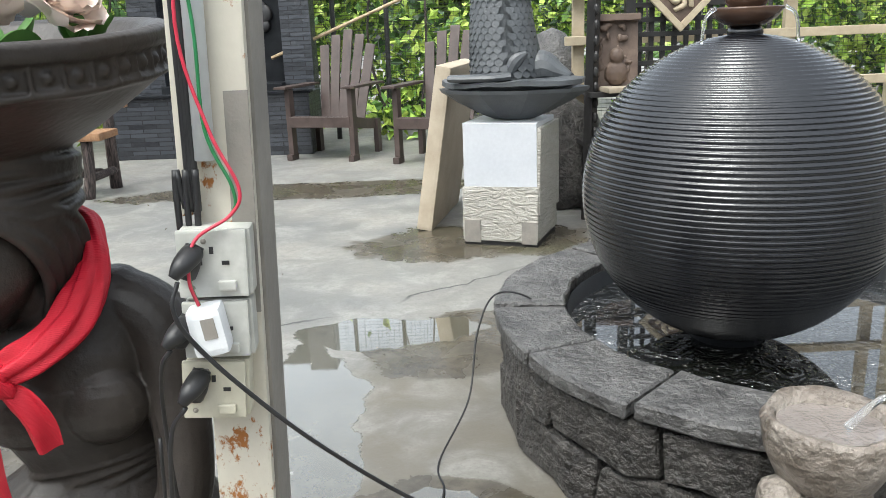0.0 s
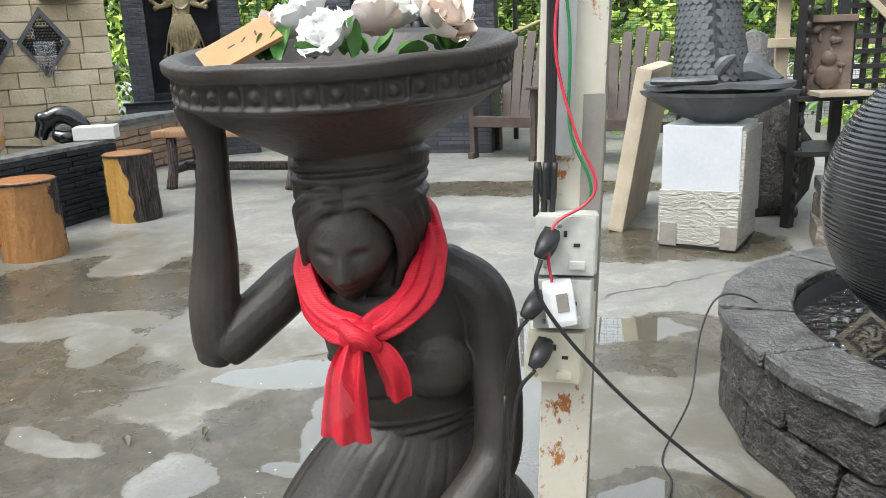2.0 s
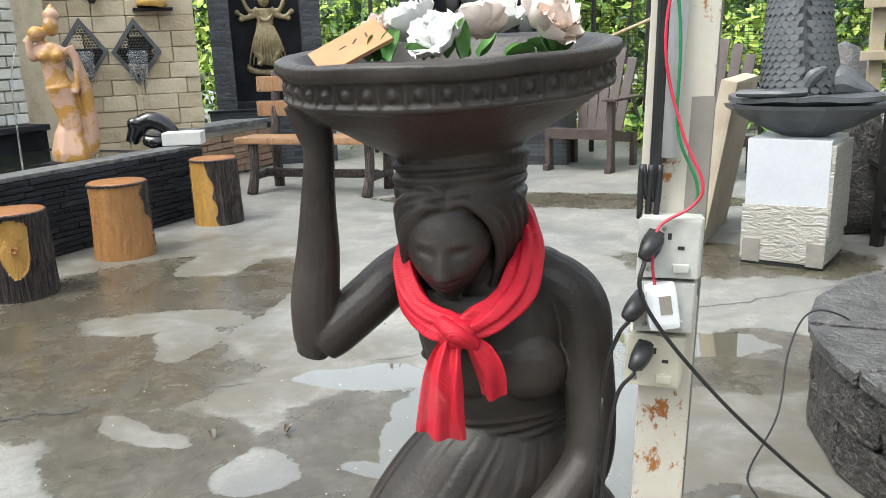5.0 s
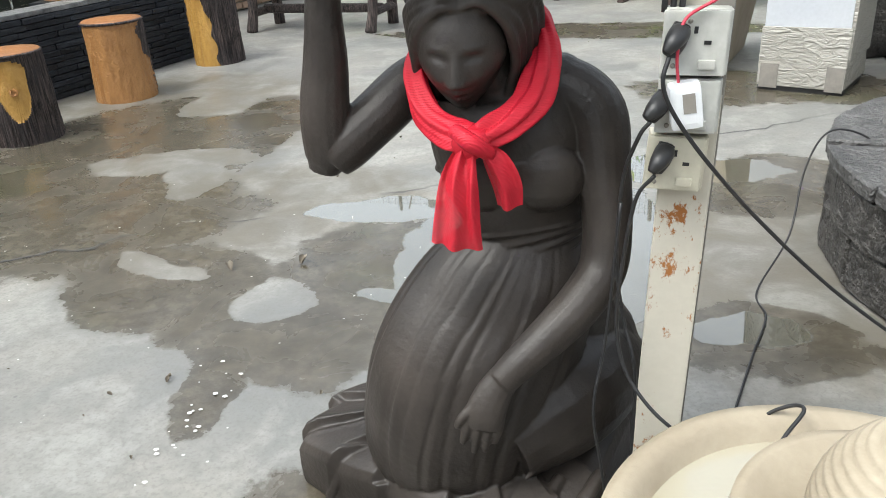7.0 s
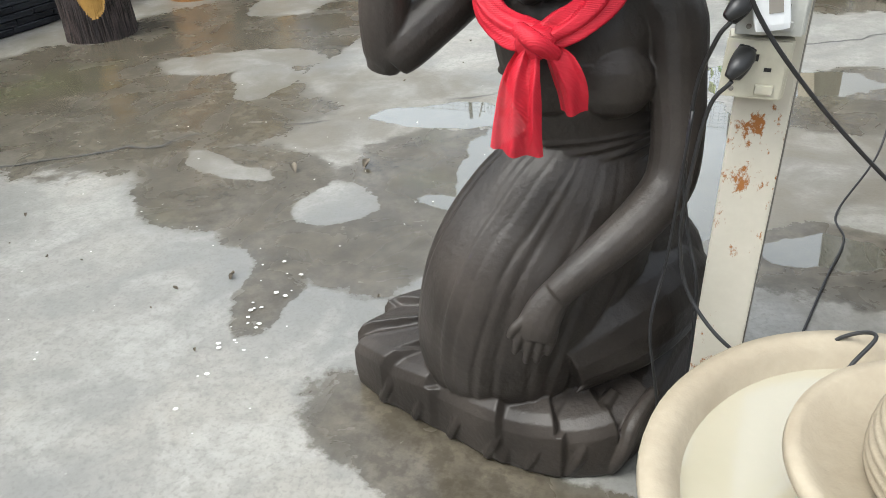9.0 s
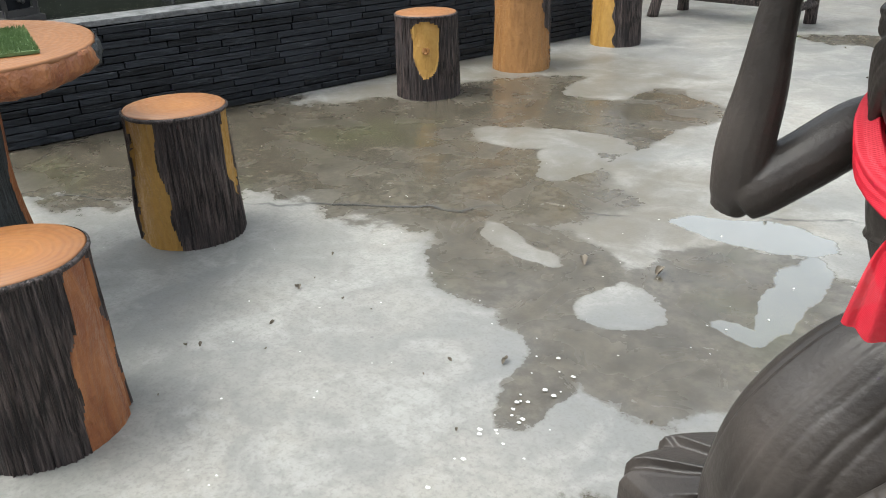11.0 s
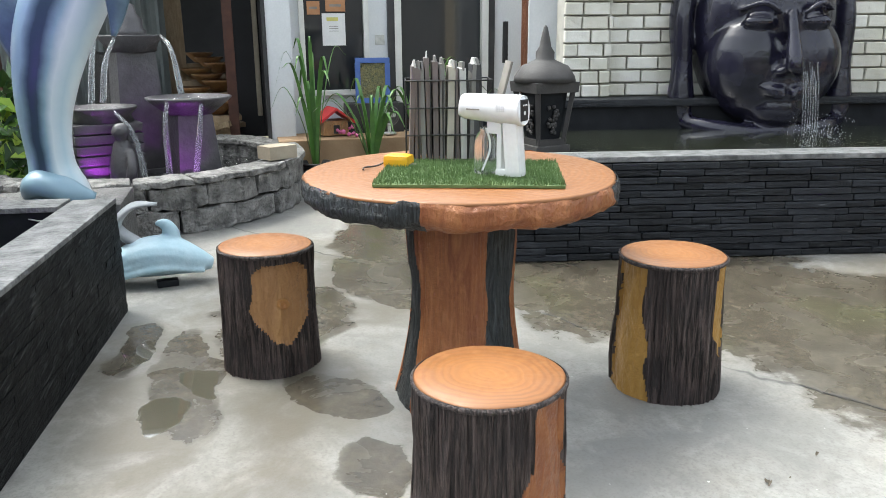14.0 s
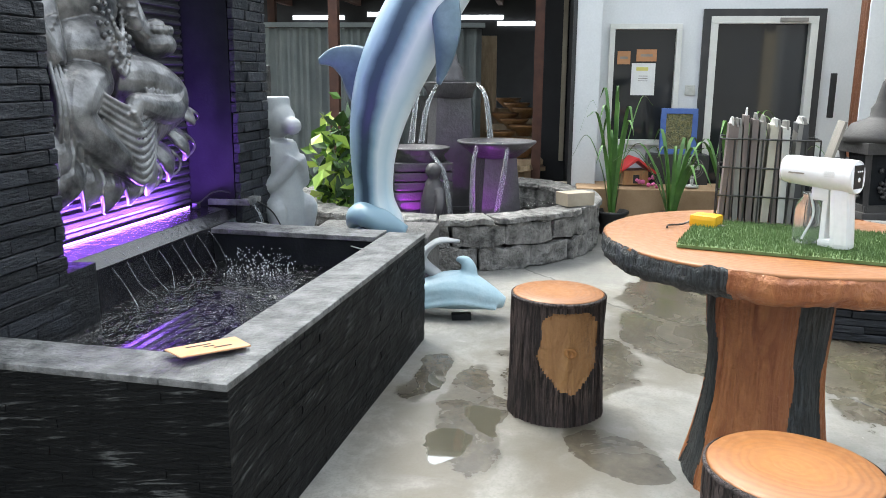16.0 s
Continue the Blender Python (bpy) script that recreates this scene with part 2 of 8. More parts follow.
def split_slate():
    """Thinly bedded slate with pale, slanting split edges."""
    m = Net("split_slate")
    q = m.sep(m.pos)
    along = m.math("SUBTRACT", q[0], q[1])
    slant = m.comb(m.math("MULTIPLY", along, 7.0), m.math("ADD", m.math("MULTIPLY", q[2], 75.0), m.math("MULTIPLY", along, 13.0)), 0.0)
    bed = m.noise(slant, 1.0, 5, 0.65, 0.5)
    a = m.noise(m.pos, 9.0, 6, 0.65)
    f = m.noise(m.pos, 120.0, 3, 0.6)
    col = m.mix(a, (0.003, 0.0035, 0.004), (0.012, 0.0125, 0.0125))
    edge = m.math("MULTIPLY", m.ramp(bed, (0.56, 0.0), (0.62, 1.0)), m.ramp(a, (0.44, 0.08), (0.6, 0.75)))
    col = m.mix(edge, col, (0.125, 0.13, 0.126))
    col = m.mix(m.math("MULTIPLY", f, 0.15), col, (0.03, 0.03, 0.03))
    h = m.math("ADD", m.math("ADD", a, m.math("MULTIPLY", bed, 0.9)), m.math("MULTIPLY", f, 0.15))
    return m.done(col, m.ramp(a, (0.3, 0.35), (0.7, 0.6)), m.bump(h, 0.9, 0.014), spec=0.06)


SPLIT_SLATE = split_slate()
SLATE_CAP = plain("slate_coping", (0.045, 0.047, 0.048), (0.26, 0.262, 0.26), 0.5, 14, 0.9, 0.014, 45)
BLACK_PLASTER = plain("black_plaster", (0.008, 0.009, 0.011), (0.02, 0.022, 0.025), 0.5, 6, 0.3, spec=0.14)
STATUE_DARK = plain("dark_bronze_stone", (0.015, 0.0122, 0.0103), (0.066, 0.055, 0.047), 0.46, 5, 0.5, 0.003, 90, rr=0.2, spec=0.38)
BALL_DARK = plain("dark_glazed_stone", (0.004, 0.0045, 0.006), (0.013, 0.014, 0.017), 0.17, 6, 0.5, 0.003, 60)
for key, val in (("Coat Weight", 0.4), ("Coat IOR", 1.5), ("Coat Roughness", 0.12)):
    BALL_DARK.node_tree.nodes["Principled BSDF"].inputs[key].default_value = val
CREAM = plain("cream_cement", (0.3, 0.25, 0.18), (0.41, 0.355, 0.265), 0.65, 6, 0.4, 0.004, 70)
BLOCK = plain("grey_stone_block", (0.02, 0.018, 0.0165), (0.1, 0.092, 0.084), 0.5, 16, 1.0, 0.035, 45)
BLOCK_CAP = plain("grey_stone_cap", (0.05, 0.048, 0.047), (0.15, 0.145, 0.14), 0.42, 13, 1.0, 0.02, 45)
BLOCK_PALE = plain("pale_hewn_stone", (0.05, 0.048, 0.045), (0.36, 0.35, 0.33), 0.6, 12, 1.0, 0.04, 35)


def wood_top():
    m = Net("painted_wood_rings")
    d = m.sep(m.vmath("ADD", m.obj, m.scale(m.vmath("SUBTRACT", m.noise3(m.obj, 4.0, 4), (0.5, 0.5, 0.5)), (0.1, 0.1, 0))))
    r = m.vmath("LENGTH", m.comb(d[0], d[1], 0.0))
    w = m.wave(m.comb(r, 0.0, 0.0), 17.0, 6.0, 4.0, dscale=2.0)
    f = m.noise(m.obj, 40, 4)
    core = m.ramp(r, (0.0, 1.0), (0.12, 0.0))
    col = m.mix(m.math("MULTIPLY", w, 0.5), (0.27, 0.113, 0.032), (0.135, 0.053, 0.014))
    col = m.mix(m.math("MULTIPLY", core, 0.35), col, (0.45, 0.2, 0.05))
    col = m.mix(m.math("MULTIPLY", f, 0.4), col, (0.24, 0.09, 0.035))
    return m.done(col, m.ramp(f, (0.3, 0.36), (0.7, 0.55)), m.bump(m.math("ADD", f, m.math("MULTIPLY", w, 0.3)), 0.25, 0.002))


def bark(name, c1, c2):
    m = Net(name)
    n = m.noise(m.scale(m.obj, (95, 95, 7)), 1.0, 4, 0.65, 0.6)
    a = m.noise(m.obj, 7, 4)
    col = m.mix(m.ramp(n, (0.42, 0.0), (0.6, 1.0)), tuple(x * 0.07 for x in c1), c1)
    col = m.mix(m.ramp(a, (0.4, 0.0), (0.7, 0.7)), col, c2)
    return m.done(col, m.ramp(a, (0.3, 0.45), (0.7, 0.7)), m.bump(n, 1.0, 0.02))


def cutwood(name, c1, c2):
    m = Net(name)
    n = m.noise(m.scale(m.obj, (14, 14, 3)), 1.0, 5, 0.6, 1.2)
    f = m.noise(m.obj, 50, 3)
    col = m.mix(m.ramp(n, (0.35, 0.0), (0.65, 1.0)), c1, c2)
    col = m.mix(m.math("MULTIPLY", f, 0.3), col, tuple(x * 0.4 for x in c1))
    return m.done(col, m.ramp(f, (0.3, 0.35), (0.7, 0.55)), m.bump(m.math("ADD", n, m.math("MULTIPLY", f, 0.4)), 0.8, 0.02))


WOODTOP = wood_top()
BARK = bark("painted_bark", (0.135, 0.1, 0.09), (0.05, 0.04, 0.04))
BARK_GREY = bark("grey_painted_bark", (0.06, 0.07, 0.073), (0.035, 0.04, 0.042))
OCHRE = cutwood("ochre_cut_wood", (0.36, 0.19, 0.04), (0.5, 0.29, 0.075))
ORANGE = cutwood("orange_cut_wood", (0.22, 0.068, 0.024), (0.42, 0.17, 0.062))
BROWNCUT = cutwood("brown_cut_wood", (0.3, 0.15, 0.06), (0.42, 0.23, 0.09))
WHITE_PAINT = plain("white_paint", (0.74, 0.76, 0.78), (0.8, 0.81, 0.82), 0.5, 3, 0.1)

# ---- builders ----
def part(name, bm, mat, parent=None, label="", smooth=False):
    me = bpy.data.meshes.new(name)
    bmesh.ops.recalc_face_normals(bm, faces=bm.faces)
    bm.to_mesh(me)
    bm.free()
    for mt in mat if isinstance(mat, (list, tuple)) else (mat,):
        me.materials.append(mt)
    if smooth:
        me.polygons.foreach_set("use_smooth", [True] * len(me.polygons))
    ob = new(name, me)
    if parent is not None:
        ob.parent = parent
    if label:
        ob["label"] = label
    return ob


def thing(name, label, category, at=(0, 0, 0), turn=0.0, group="", kind=""):
    ob = new(name)
    ob.matrix_basis = pose(*at, 0, 0, turn)
    return tagged(ob, label, category, group, kind)


def box(bm, c, s, turn=0.0, bevel=0.0, tilt=(0, 0)):
    r = bmesh.ops.create_cube(bm, size=1.0, matrix=pose(*c, tilt[0], tilt[1], turn) @ Matrix.Diagonal((*s, 1)))
    if bevel:
        es = list({e for v in r["verts"] for e in v.link_edges})
        bmesh.ops.bevel(bm, geom=es, offset=bevel, segments=2, affect="EDGES", profile=0.7)
    return bm


def cube(c, s, turn=0.0, bevel=0.0, tilt=(0, 0)):
    return box(bmesh.new(), c, s, turn, bevel, tilt)


def lathe(profile, seg=48, bm=None, at=(0, 0, 0), squash=(1, 1), wob=0.0, seed=0, cap=True):
    """Turns a profile of (radius, height) round the z axis."""
    bm = bm or bmesh.new()
    rings = []
    for r, z in profile:
        ring = []
        for k in range(seg):
            a = 2 * math.pi * k / seg
            rr = r * (1 + wob * noise.noise((math.cos(a) * 1.5 + seed, math.sin(a) * 1.5, z * 3)))
            ring.append(bm.verts.new((at[0] + rr * math.cos(a) * squash[0], at[1] + rr * math.sin(a) * squash[1], at[2] + z)))
        rings.append(ring)
    for a, b in zip(rings, rings[1:]):
        for k in range(seg):
            bm.faces.new((a[k], a[(k + 1) % seg], b[(k + 1) % seg], b[k]))
    if cap:
        for ring in (rings[0], rings[-1]):
            bm.faces.new(ring)
    return bm


def spline(pts, n=8):
    """Catmull-Rom through rows of numbers."""
    p = [np.array(x, float) for x in pts]
    p = [2 * p[0] - p[1], *p, 2 * p[-1] - p[-2]]
    out = []
    for a, b, c, d in zip(p, p[1:], p[2:], p[3:]):
        for k in range(n):
            t = k / n
            out.append(0.5 * (2 * b + (c - a) * t + (2 * a - 5 * b + 4 * c - d) * t * t + (3 * b - a - 3 * c + d) * t**3))
    out.append(p[-2])
    return out


def tube(pts, seg=10, bm=None, smooth=6, side=(1, 0, 0)):
    """A tube along rows of x, y, z, radius or x, y, z, radius across, radius along."""
    bm = bm or bmesh.new()
    rows = spline([tuple(p) + ((p[3],) if len(p) == 4 else ()) for p in pts], smooth) if smooth else [np.array(tuple(p) + ((p[3],) if len(p) == 4 else ())) for p in pts]
    c = [Vector(r[:3]) for r in rows]
    rings = []
    ref = Vector(side)
    for i, r in enumerate(rows):
        d = (c[min(i + 1, len(c) - 1)] - c[max(i - 1, 0)]).normalized()
        u = ref - d * ref.dot(d)
        if u.length < 1e-3:
            u = d.orthogonal()
        u.normalize()
        v = d.cross(u)
        ref = u
        rings.append([bm.verts.new(c[i] + u * (max(r[3], 1e-4) * math.cos(2 * math.pi * k / seg)) + v * (max(r[4], 1e-4) * math.sin(2 * math.pi * k / seg))) for k in range(seg)])
    for a, b in zip(rings, rings[1:]):
        for k in range(seg):
            bm.faces.new((a[k], a[(k + 1) % seg], b[(k + 1) % seg], b[k]))
    bm.faces.new(rings[0]), bm.faces.new(rings[-1])
    return bm


def ball(c, r, seg=20, bm=None, turn=(0, 0, 0)):
    bm = bm or bmesh.new()
    r = r if isinstance(r, tuple) else (r, r, r)
    bmesh.ops.create_uvsphere(bm, u_segments=seg, v_segments=max(6, seg // 2), radius=1.0, matrix=pose(*c, *turn) @ Matrix.Diagonal((*r, 1)))
    return bm


def fuse(ob, voxel, smooth=2):
    """Welds overlapping forms of one mesh into one skin."""
    m = ob.modifiers.new("weld", "REMESH")
    m.mode, m.voxel_size, m.use_smooth_shade = "VOXEL", voxel, True
    if smooth:
        s = ob.modifiers.new("soften", "SMOOTH")
        s.factor, s.iterations = 0.5, smooth
    return ob


def ruffle(bm, amount, scale, seed=0.0):
    for v in bm.verts:
        v.co += Vector(noise.noise_vector(v.co * scale + Vector((seed, seed, seed)))) * amount
    return bm


def place(a, b):
    """The pose at a with x along the way from a to b."""
    return pose(a[0], a[1], 0, 0, 0, math.degrees(math.atan2(b[1] - a[1], b[0] - a[0])))

# ---- the setting ----
bm = bmesh.new()
bmesh.ops.create_grid(bm, x_segments=60, y_segments=60, size=40)
floor = tagged(part("ground", bm, FLOOR_MAT), "wet grey concrete yard floor with puddles", "floor", kind="structure")


def solid_wall(name, a, b, z0, z1, thick, mat, label, bevel=0.0):
    """A wall from a to b, thick to the left of that way."""
    length = math.hypot(b[0] - a[0], b[1] - a[1])
    ob = part(name, cube((length / 2, thick / 2, (z0 + z1) / 2), (length, thick, z1 - z0), bevel=bevel), mat)
    ob.matrix_basis = place(a, b)
    return tagged(ob, label, "wall", kind="structure")


# plain unseen walls added behind the camera to close the yard and darken reflections
UNSEEN_WALL = plain("unseen_grey_wall", (0.16, 0.155, 0.145), (0.24, 0.23, 0.215), 0.8, 3, 0.4)
solid_wall("wall_south", (9.0, -6.5), (-8.0, -6.5), 0, 3.6, -0.2, UNSEEN_WALL, "unseen grey wall added on the south to darken reflections")
solid_wall("wall_east", (8.0, 14.0), (8.0, -6.5), 0, 3.6, -0.2, UNSEEN_WALL, "unseen grey wall added on the east to darken reflections")

# ---- the kneeling stone woman with a bowl on her head ----
def sculpt_head(bm, at, size, pitch, yaw):
    """An oval head with sockets, nose, lips and a narrowing jaw; it looks along -y."""
    start = len(bm.verts)
    bmesh.ops.create_uvsphere(bm, u_segments=64, v_segments=48, radius=1.0)
    bm.verts.ensure_lookup_table()
    turn = pose(*at, pitch, 0, yaw)

    def bump(u, v, su, sv):
        return math.exp(-(u / su) ** 2 - (v / sv) ** 2)
    for vert in bm.verts[start:]:
        u, w, v = vert.co.x * size[0], vert.co.y * size[1], vert.co.z * size[2]
        jaw = max(0.0, min(1.0, (-v - 0.012) / 0.075))
        u *= 1 - 0.38 * jaw
        d = 0.0
        if w < 0:
            au = abs(u)
            slope = max(0.0, min(1.0, (0.026 - v) / 0.05))
            under = 1.0 if v > -0.022 else math.exp(-((v + 0.022) / 0.005) ** 2)
            d += 0.024 * slope * under * math.exp(-(u / (0.0085 + 0.006 * slope)) ** 2) * (1 if v < 0.03 else 0)
            d += 0.007 * bump(au - 0.011, v + 0.021, 0.006, 0.007)
            d -= 0.011 * bump(au - 0.026, v - 0.012, 0.015, 0.011)
            d += 0.006 * bump(au - 0.027, v - 0.006, 0.012, 0.007)
            d += 0.005 * bump(au - 0.028, v - 0.027, 0.018, 0.005)
            d += 0.008 * bump(u, v + 0.041, 0.016, 0.0045) + 0.008 * bump(u, v + 0.053, 0.013, 0.005)
            d -= 0.004 * bump(u, v + 0.047, 0.02, 0.002)
            d += 0.007 * bump(u, v + 0.076, 0.016, 0.012)
            d += 0.004 * bump(au - 0.034, v + 0.02, 0.014, 0.016)
        vert.co = turn @ Vector((u, w - d, v))


def kneeling_statue():
    bm = bmesh.new()
    # thick ground cloth she kneels on, with overlapping folds along its edge
    outline = [(-0.40, 0.03), (-0.31, -0.045), (-0.216, -0.106), (-0.086, -0.191), (0.02, -0.225), (0.12, -0.215), (0.19, -0.14), (0.27, 0.02), (0.345, 0.2), (0.27, 0.36), (0.08, 0.42), (-0.15, 0.33), (-0.3, 0.22), (-0.37, 0.12)]
    pts = spline(outline + outline[:1], 9)[:-1]
    mid = Vector((-0.02, 0.08, 0))
    rings = []
    for k, (sc, z) in enumerate(((0.985, 0.0), (1.0, 0.012), (1.005, 0.05), (1.0, 0.085), (0.965, 0.105), (0.9, 0.115), (0.7, 0.125), (0.4, 0.16))):
        ring = []
        for i, q in enumerate(pts):
            saw = (i * 0.105 + 0.03 * k) % 1.0
            wav = (0.035 * saw - 0.012) * (1 if 0 < k < 6 else 0.2)
            ring.append(bm.verts.new((mid.x + (q[0] - mid.x) * (sc + wav), mid.y + (q[1] - mid.y) * (sc + wav), z + (0.022 * saw if 2 < k < 7 else 0))))
        rings.append(ring)
    for a, b in zip(rings, rings[1:]):
        for k in range(len(a)):
            bm.faces.new((a[k], a[(k + 1) % len(a)], b[(k + 1) % len(a)], b[k]))
    bm.faces.new(rings[0]), bm.faces.new(rings[-1])
    # skirt drawn tight over the folded knees
    bell = [(0.09, 0.02, 0.575, 0.1, 0.078), (0.065, 0.005, 0.5, 0.15, 0.105), (0.02, -0.018, 0.41, 0.178, 0.118), (-0.03, -0.045, 0.32, 0.184, 0.132), (-0.06, -0.05, 0.23, 0.176, 0.136), (-0.07, -0.04, 0.16, 0.168, 0.132), (-0.07, -0.03, 0.1, 0.15, 0.11)]
    first, seg = len(bm.verts), 160
    tube(bell, seg, bm)
    bm.verts.ensure_lookup_table()
    pleats = [(186 + 15.5 * k + 5 * math.sin(k * 2.1), 0.75 + 0.25 * math.sin(k * 3.7), 0.3 * math.sin(k * 1.3)) for k in range(12)]
    count = (len(bm.verts) - first) // seg
    for i in range(count):
        ring = bm.verts[first + i * seg:first + (i + 1) * seg]
        mid_r = sum((v.co for v in ring), Vector()) / seg
        fade = min(1.0, i / 4, (count - 1 - i) / 3)
        for v in ring:
            d = v.co - mid_r
            deg = math.degrees(math.atan2(d.y, d.x)) % 360
            cut = sum(amp * math.exp(-((deg - at - drift * i) / 1.9) ** 2) - 0.45 * amp * math.exp(-((deg - at - 4.5 - drift * i) / 3.0) ** 2) for at, amp, drift in pleats)
            lap = 0.05 * math.exp(-((deg - 262) / 16) ** 2) * math.sin(math.pi * i / max(1, count - 1))
            v.co = mid_r + d * (1 - 0.028 * fade * cut - lap)
    # calf and hip behind, under drawn folds
    tube([(0.02, -0.1, 0.2, 0.09), (0.13, -0.03, 0.24, 0.12), (0.215, 0.08, 0.23, 0.115), (0.27, 0.19, 0.17, 0.085)], 18, bm)
    tube([(-0.1, 0.0, 0.16, 0.08), (0.0, 0.13, 0.2, 0.11), (0.08, 0.25, 0.18, 0.1), (0.12, 0.32, 0.14, 0.07)], 14, bm)
    ball((0.13, 0.1, 0.36), (0.14, 0.13, 0.14), 22, bm)
    ball((0.2, 0.13, 0.26), (0.12, 0.13, 0.12), 22, bm)
    for k in range(6):
        f = k / 5
        tube([(0.06 + 0.05 * f, -0.17 + 0.05 * f, 0.16 + 0.14 * f, 0.004), (0.12 + 0.05 * f, -0.135 + 0.07 * f, 0.2 + 0.12 * f, 0.008), (0.2 + 0.05 * f, -0.04 + 0.07 * f, 0.24 + 0.08 * f, 0.008), (0.27 + 0.03 * f, 0.1 + 0.05 * f, 0.2 + 0.06 * f, 0.005)], 6, bm, 5)
    for k in range(7):
        x = -0.32 + 0.075 * k
        y = float(np.interp(x, [-0.4, -0.31, -0.216, -0.086, 0.02, 0.12], [0.03, -0.045, -0.106, -0.191, -0.225, -0.215]))
        tube([(x - 0.01, y + 0.005, 0.01, 0.012), (x + 0.012, y + 0.0, 0.06, 0.014), (x + 0.03, y + 0.025, 0.108, 0.015), (x + 0.075, y + 0.09, 0.13, 0.012)], 8, bm, 4)
    # torso
    tube([(0.1, 0.05, 0.43, 0.125, 0.11), (0.094, 0.03, 0.5, 0.106, 0.085), (0.093, 0.02, 0.55, 0.098, 0.077), (0.082, 0.008, 0.62, 0.11, 0.084), (0.066, -0.003, 0.70, 0.128, 0.09), (0.06, 0.0, 0.77, 0.138, 0.088), (0.066, 0.004, 0.822, 0.132, 0.068), (0.055, 0.004, 0.858, 0.085, 0.05)], 28, bm)
    ball((0.01, -0.07, 0.705), (0.062, 0.034, 0.058), 16, bm)
    ball((0.112, -0.075, 0.70), (0.062, 0.034, 0.058), 16, bm)
    # edge of the bodice and the bands of the sash
    for z, r in ((0.725, 0.0028), (0.6, 0.005), (0.583, 0.006), (0.566, 0.007), (0.549, 0.007), (0.533, 0.006)):
        ring = []
        for k in range(33):
            a = 2 * math.pi * k / 32
            w, d, c, cy = (float(np.interp(z, (0.5, 0.55, 0.62, 0.70, 0.77), col)) for col in ((0.106, 0.098, 0.11, 0.128, 0.138), (0.085, 0.077, 0.084, 0.09, 0.088), (0.094, 0.093, 0.082, 0.066, 0.06), (0.03, 0.02, 0.008, -0.003, 0.0)))
            ring.append((c + (w + 0.002) * math.cos(a), cy + (d + 0.002) * math.sin(a), z + 0.016 * math.cos(a) + 0.006 * math.sin(a * 2 + z * 50), r))
        tube(ring, 6, bm, 2)
    # lowered arm with the hand on the thigh
    tube([(0.08, 0.0, 0.845, 0.04), (0.15, -0.003, 0.828, 0.052), (0.196, -0.02, 0.785, 0.054), (0.207, -0.05, 0.70, 0.046), (0.212, -0.075, 0.62, 0.042), (0.202, -0.1, 0.545, 0.041), (0.162, -0.135, 0.502, 0.039), (0.115, -0.165, 0.468, 0.036), (0.06, -0.192, 0.43, 0.03), (0.022, -0.205, 0.398, 0.026)], 18, bm)
    tube([(0.03, -0.2, 0.405, 0.026, 0.022), (0.008, -0.213, 0.378, 0.031, 0.02), (-0.006, -0.224, 0.35, 0.034, 0.018), (-0.012, -0.226, 0.325, 0.032, 0.014)], 14, bm)
    for dx, top, ln in ((-0.036, 0.33, 0.04), (-0.018, 0.325, 0.055), (0.0, 0.323, 0.052), (0.017, 0.328, 0.04)):
        tube([(dx + 0.002, -0.222, top + 0.012, 0.0095), (dx - 0.004, -0.228, top - 0.012, 0.0088), (dx - 0.01, -0.222, top - ln, 0.006)], 9, bm)
    tube([(-0.022, -0.22, 0.365, 0.01), (-0.045, -0.228, 0.345, 0.0085), (-0.054, -0.226, 0.325, 0.006)], 8, bm)
    # raised arm that steadies the bowl
    tube([(0.03, 0.02, 0.83, 0.045), (-0.05, 0.035, 0.848, 0.05), (-0.1, 0.03, 0.842, 0.046), (-0.16, 0.0, 0.8, 0.045), (-0.215, -0.025, 0.76, 0.044), (-0.24, -0.03, 0.742, 0.04)], 18, bm)
    tube([(-0.256, -0.03, 0.718, 0.026), (-0.247, -0.03, 0.75, 0.038), (-0.243, -0.03, 0.82, 0.041), (-0.232, -0.03, 0.9, 0.036), (-0.226, -0.03, 0.98, 0.029), (-0.219, -0.03, 1.06, 0.025), (-0.225, -0.03, 1.1, 0.03, 0.024), (-0.24, -0.03, 1.145, 0.032, 0.02)], 18, bm)
    # neck and bowed head
    tube([(0.05, 0.01, 0.82, 0.055), (0.025, -0.01, 0.87, 0.046), (0.005, -0.02, 0.92, 0.048)], 14, bm)
    sculpt_head(bm, (-0.014, -0.05, 0.912), (0.068, 0.082, 0.092), 12, -9)
    ball((0.005, 0.012, 0.95), (0.094, 0.084, 0.055), 24, bm)
    ball((0.03, 0.025, 0.885), (0.07, 0.06, 0.085), 20, bm)
    # hair in heavy strands, parted over the brow
    inner_r = ((-0.015, -0.112, 0.98), (0.014, -0.116, 0.984), (0.05, -0.098, 0.955), (0.066, -0.07, 0.905), (0.06, -0.055, 0.85), (0.048, -0.045, 0.81))
    outer_r = ((-0.012, -0.102, 1.005), (0.04, -0.098, 1.008), (0.092, -0.058, 0.99), (0.108, -0.018, 0.955), (0.107, 0.0, 0.9), (0.09, 0.01, 0.84))
    inner_l = ((-0.019, -0.112, 0.98), (-0.045, -0.112, 0.978), (-0.08, -0.082, 0.948), (-0.088, -0.045, 0.9), (-0.08, -0.03, 0.85), (-0.064, -0.03, 0.81))
    outer_l = ((-0.022, -0.102, 1.005), (-0.06, -0.09, 1.0), (-0.092, -0.05, 0.98), (-0.096, -0.015, 0.94), (-0.09, 0.01, 0.89), (-0.075, 0.02, 0.83))
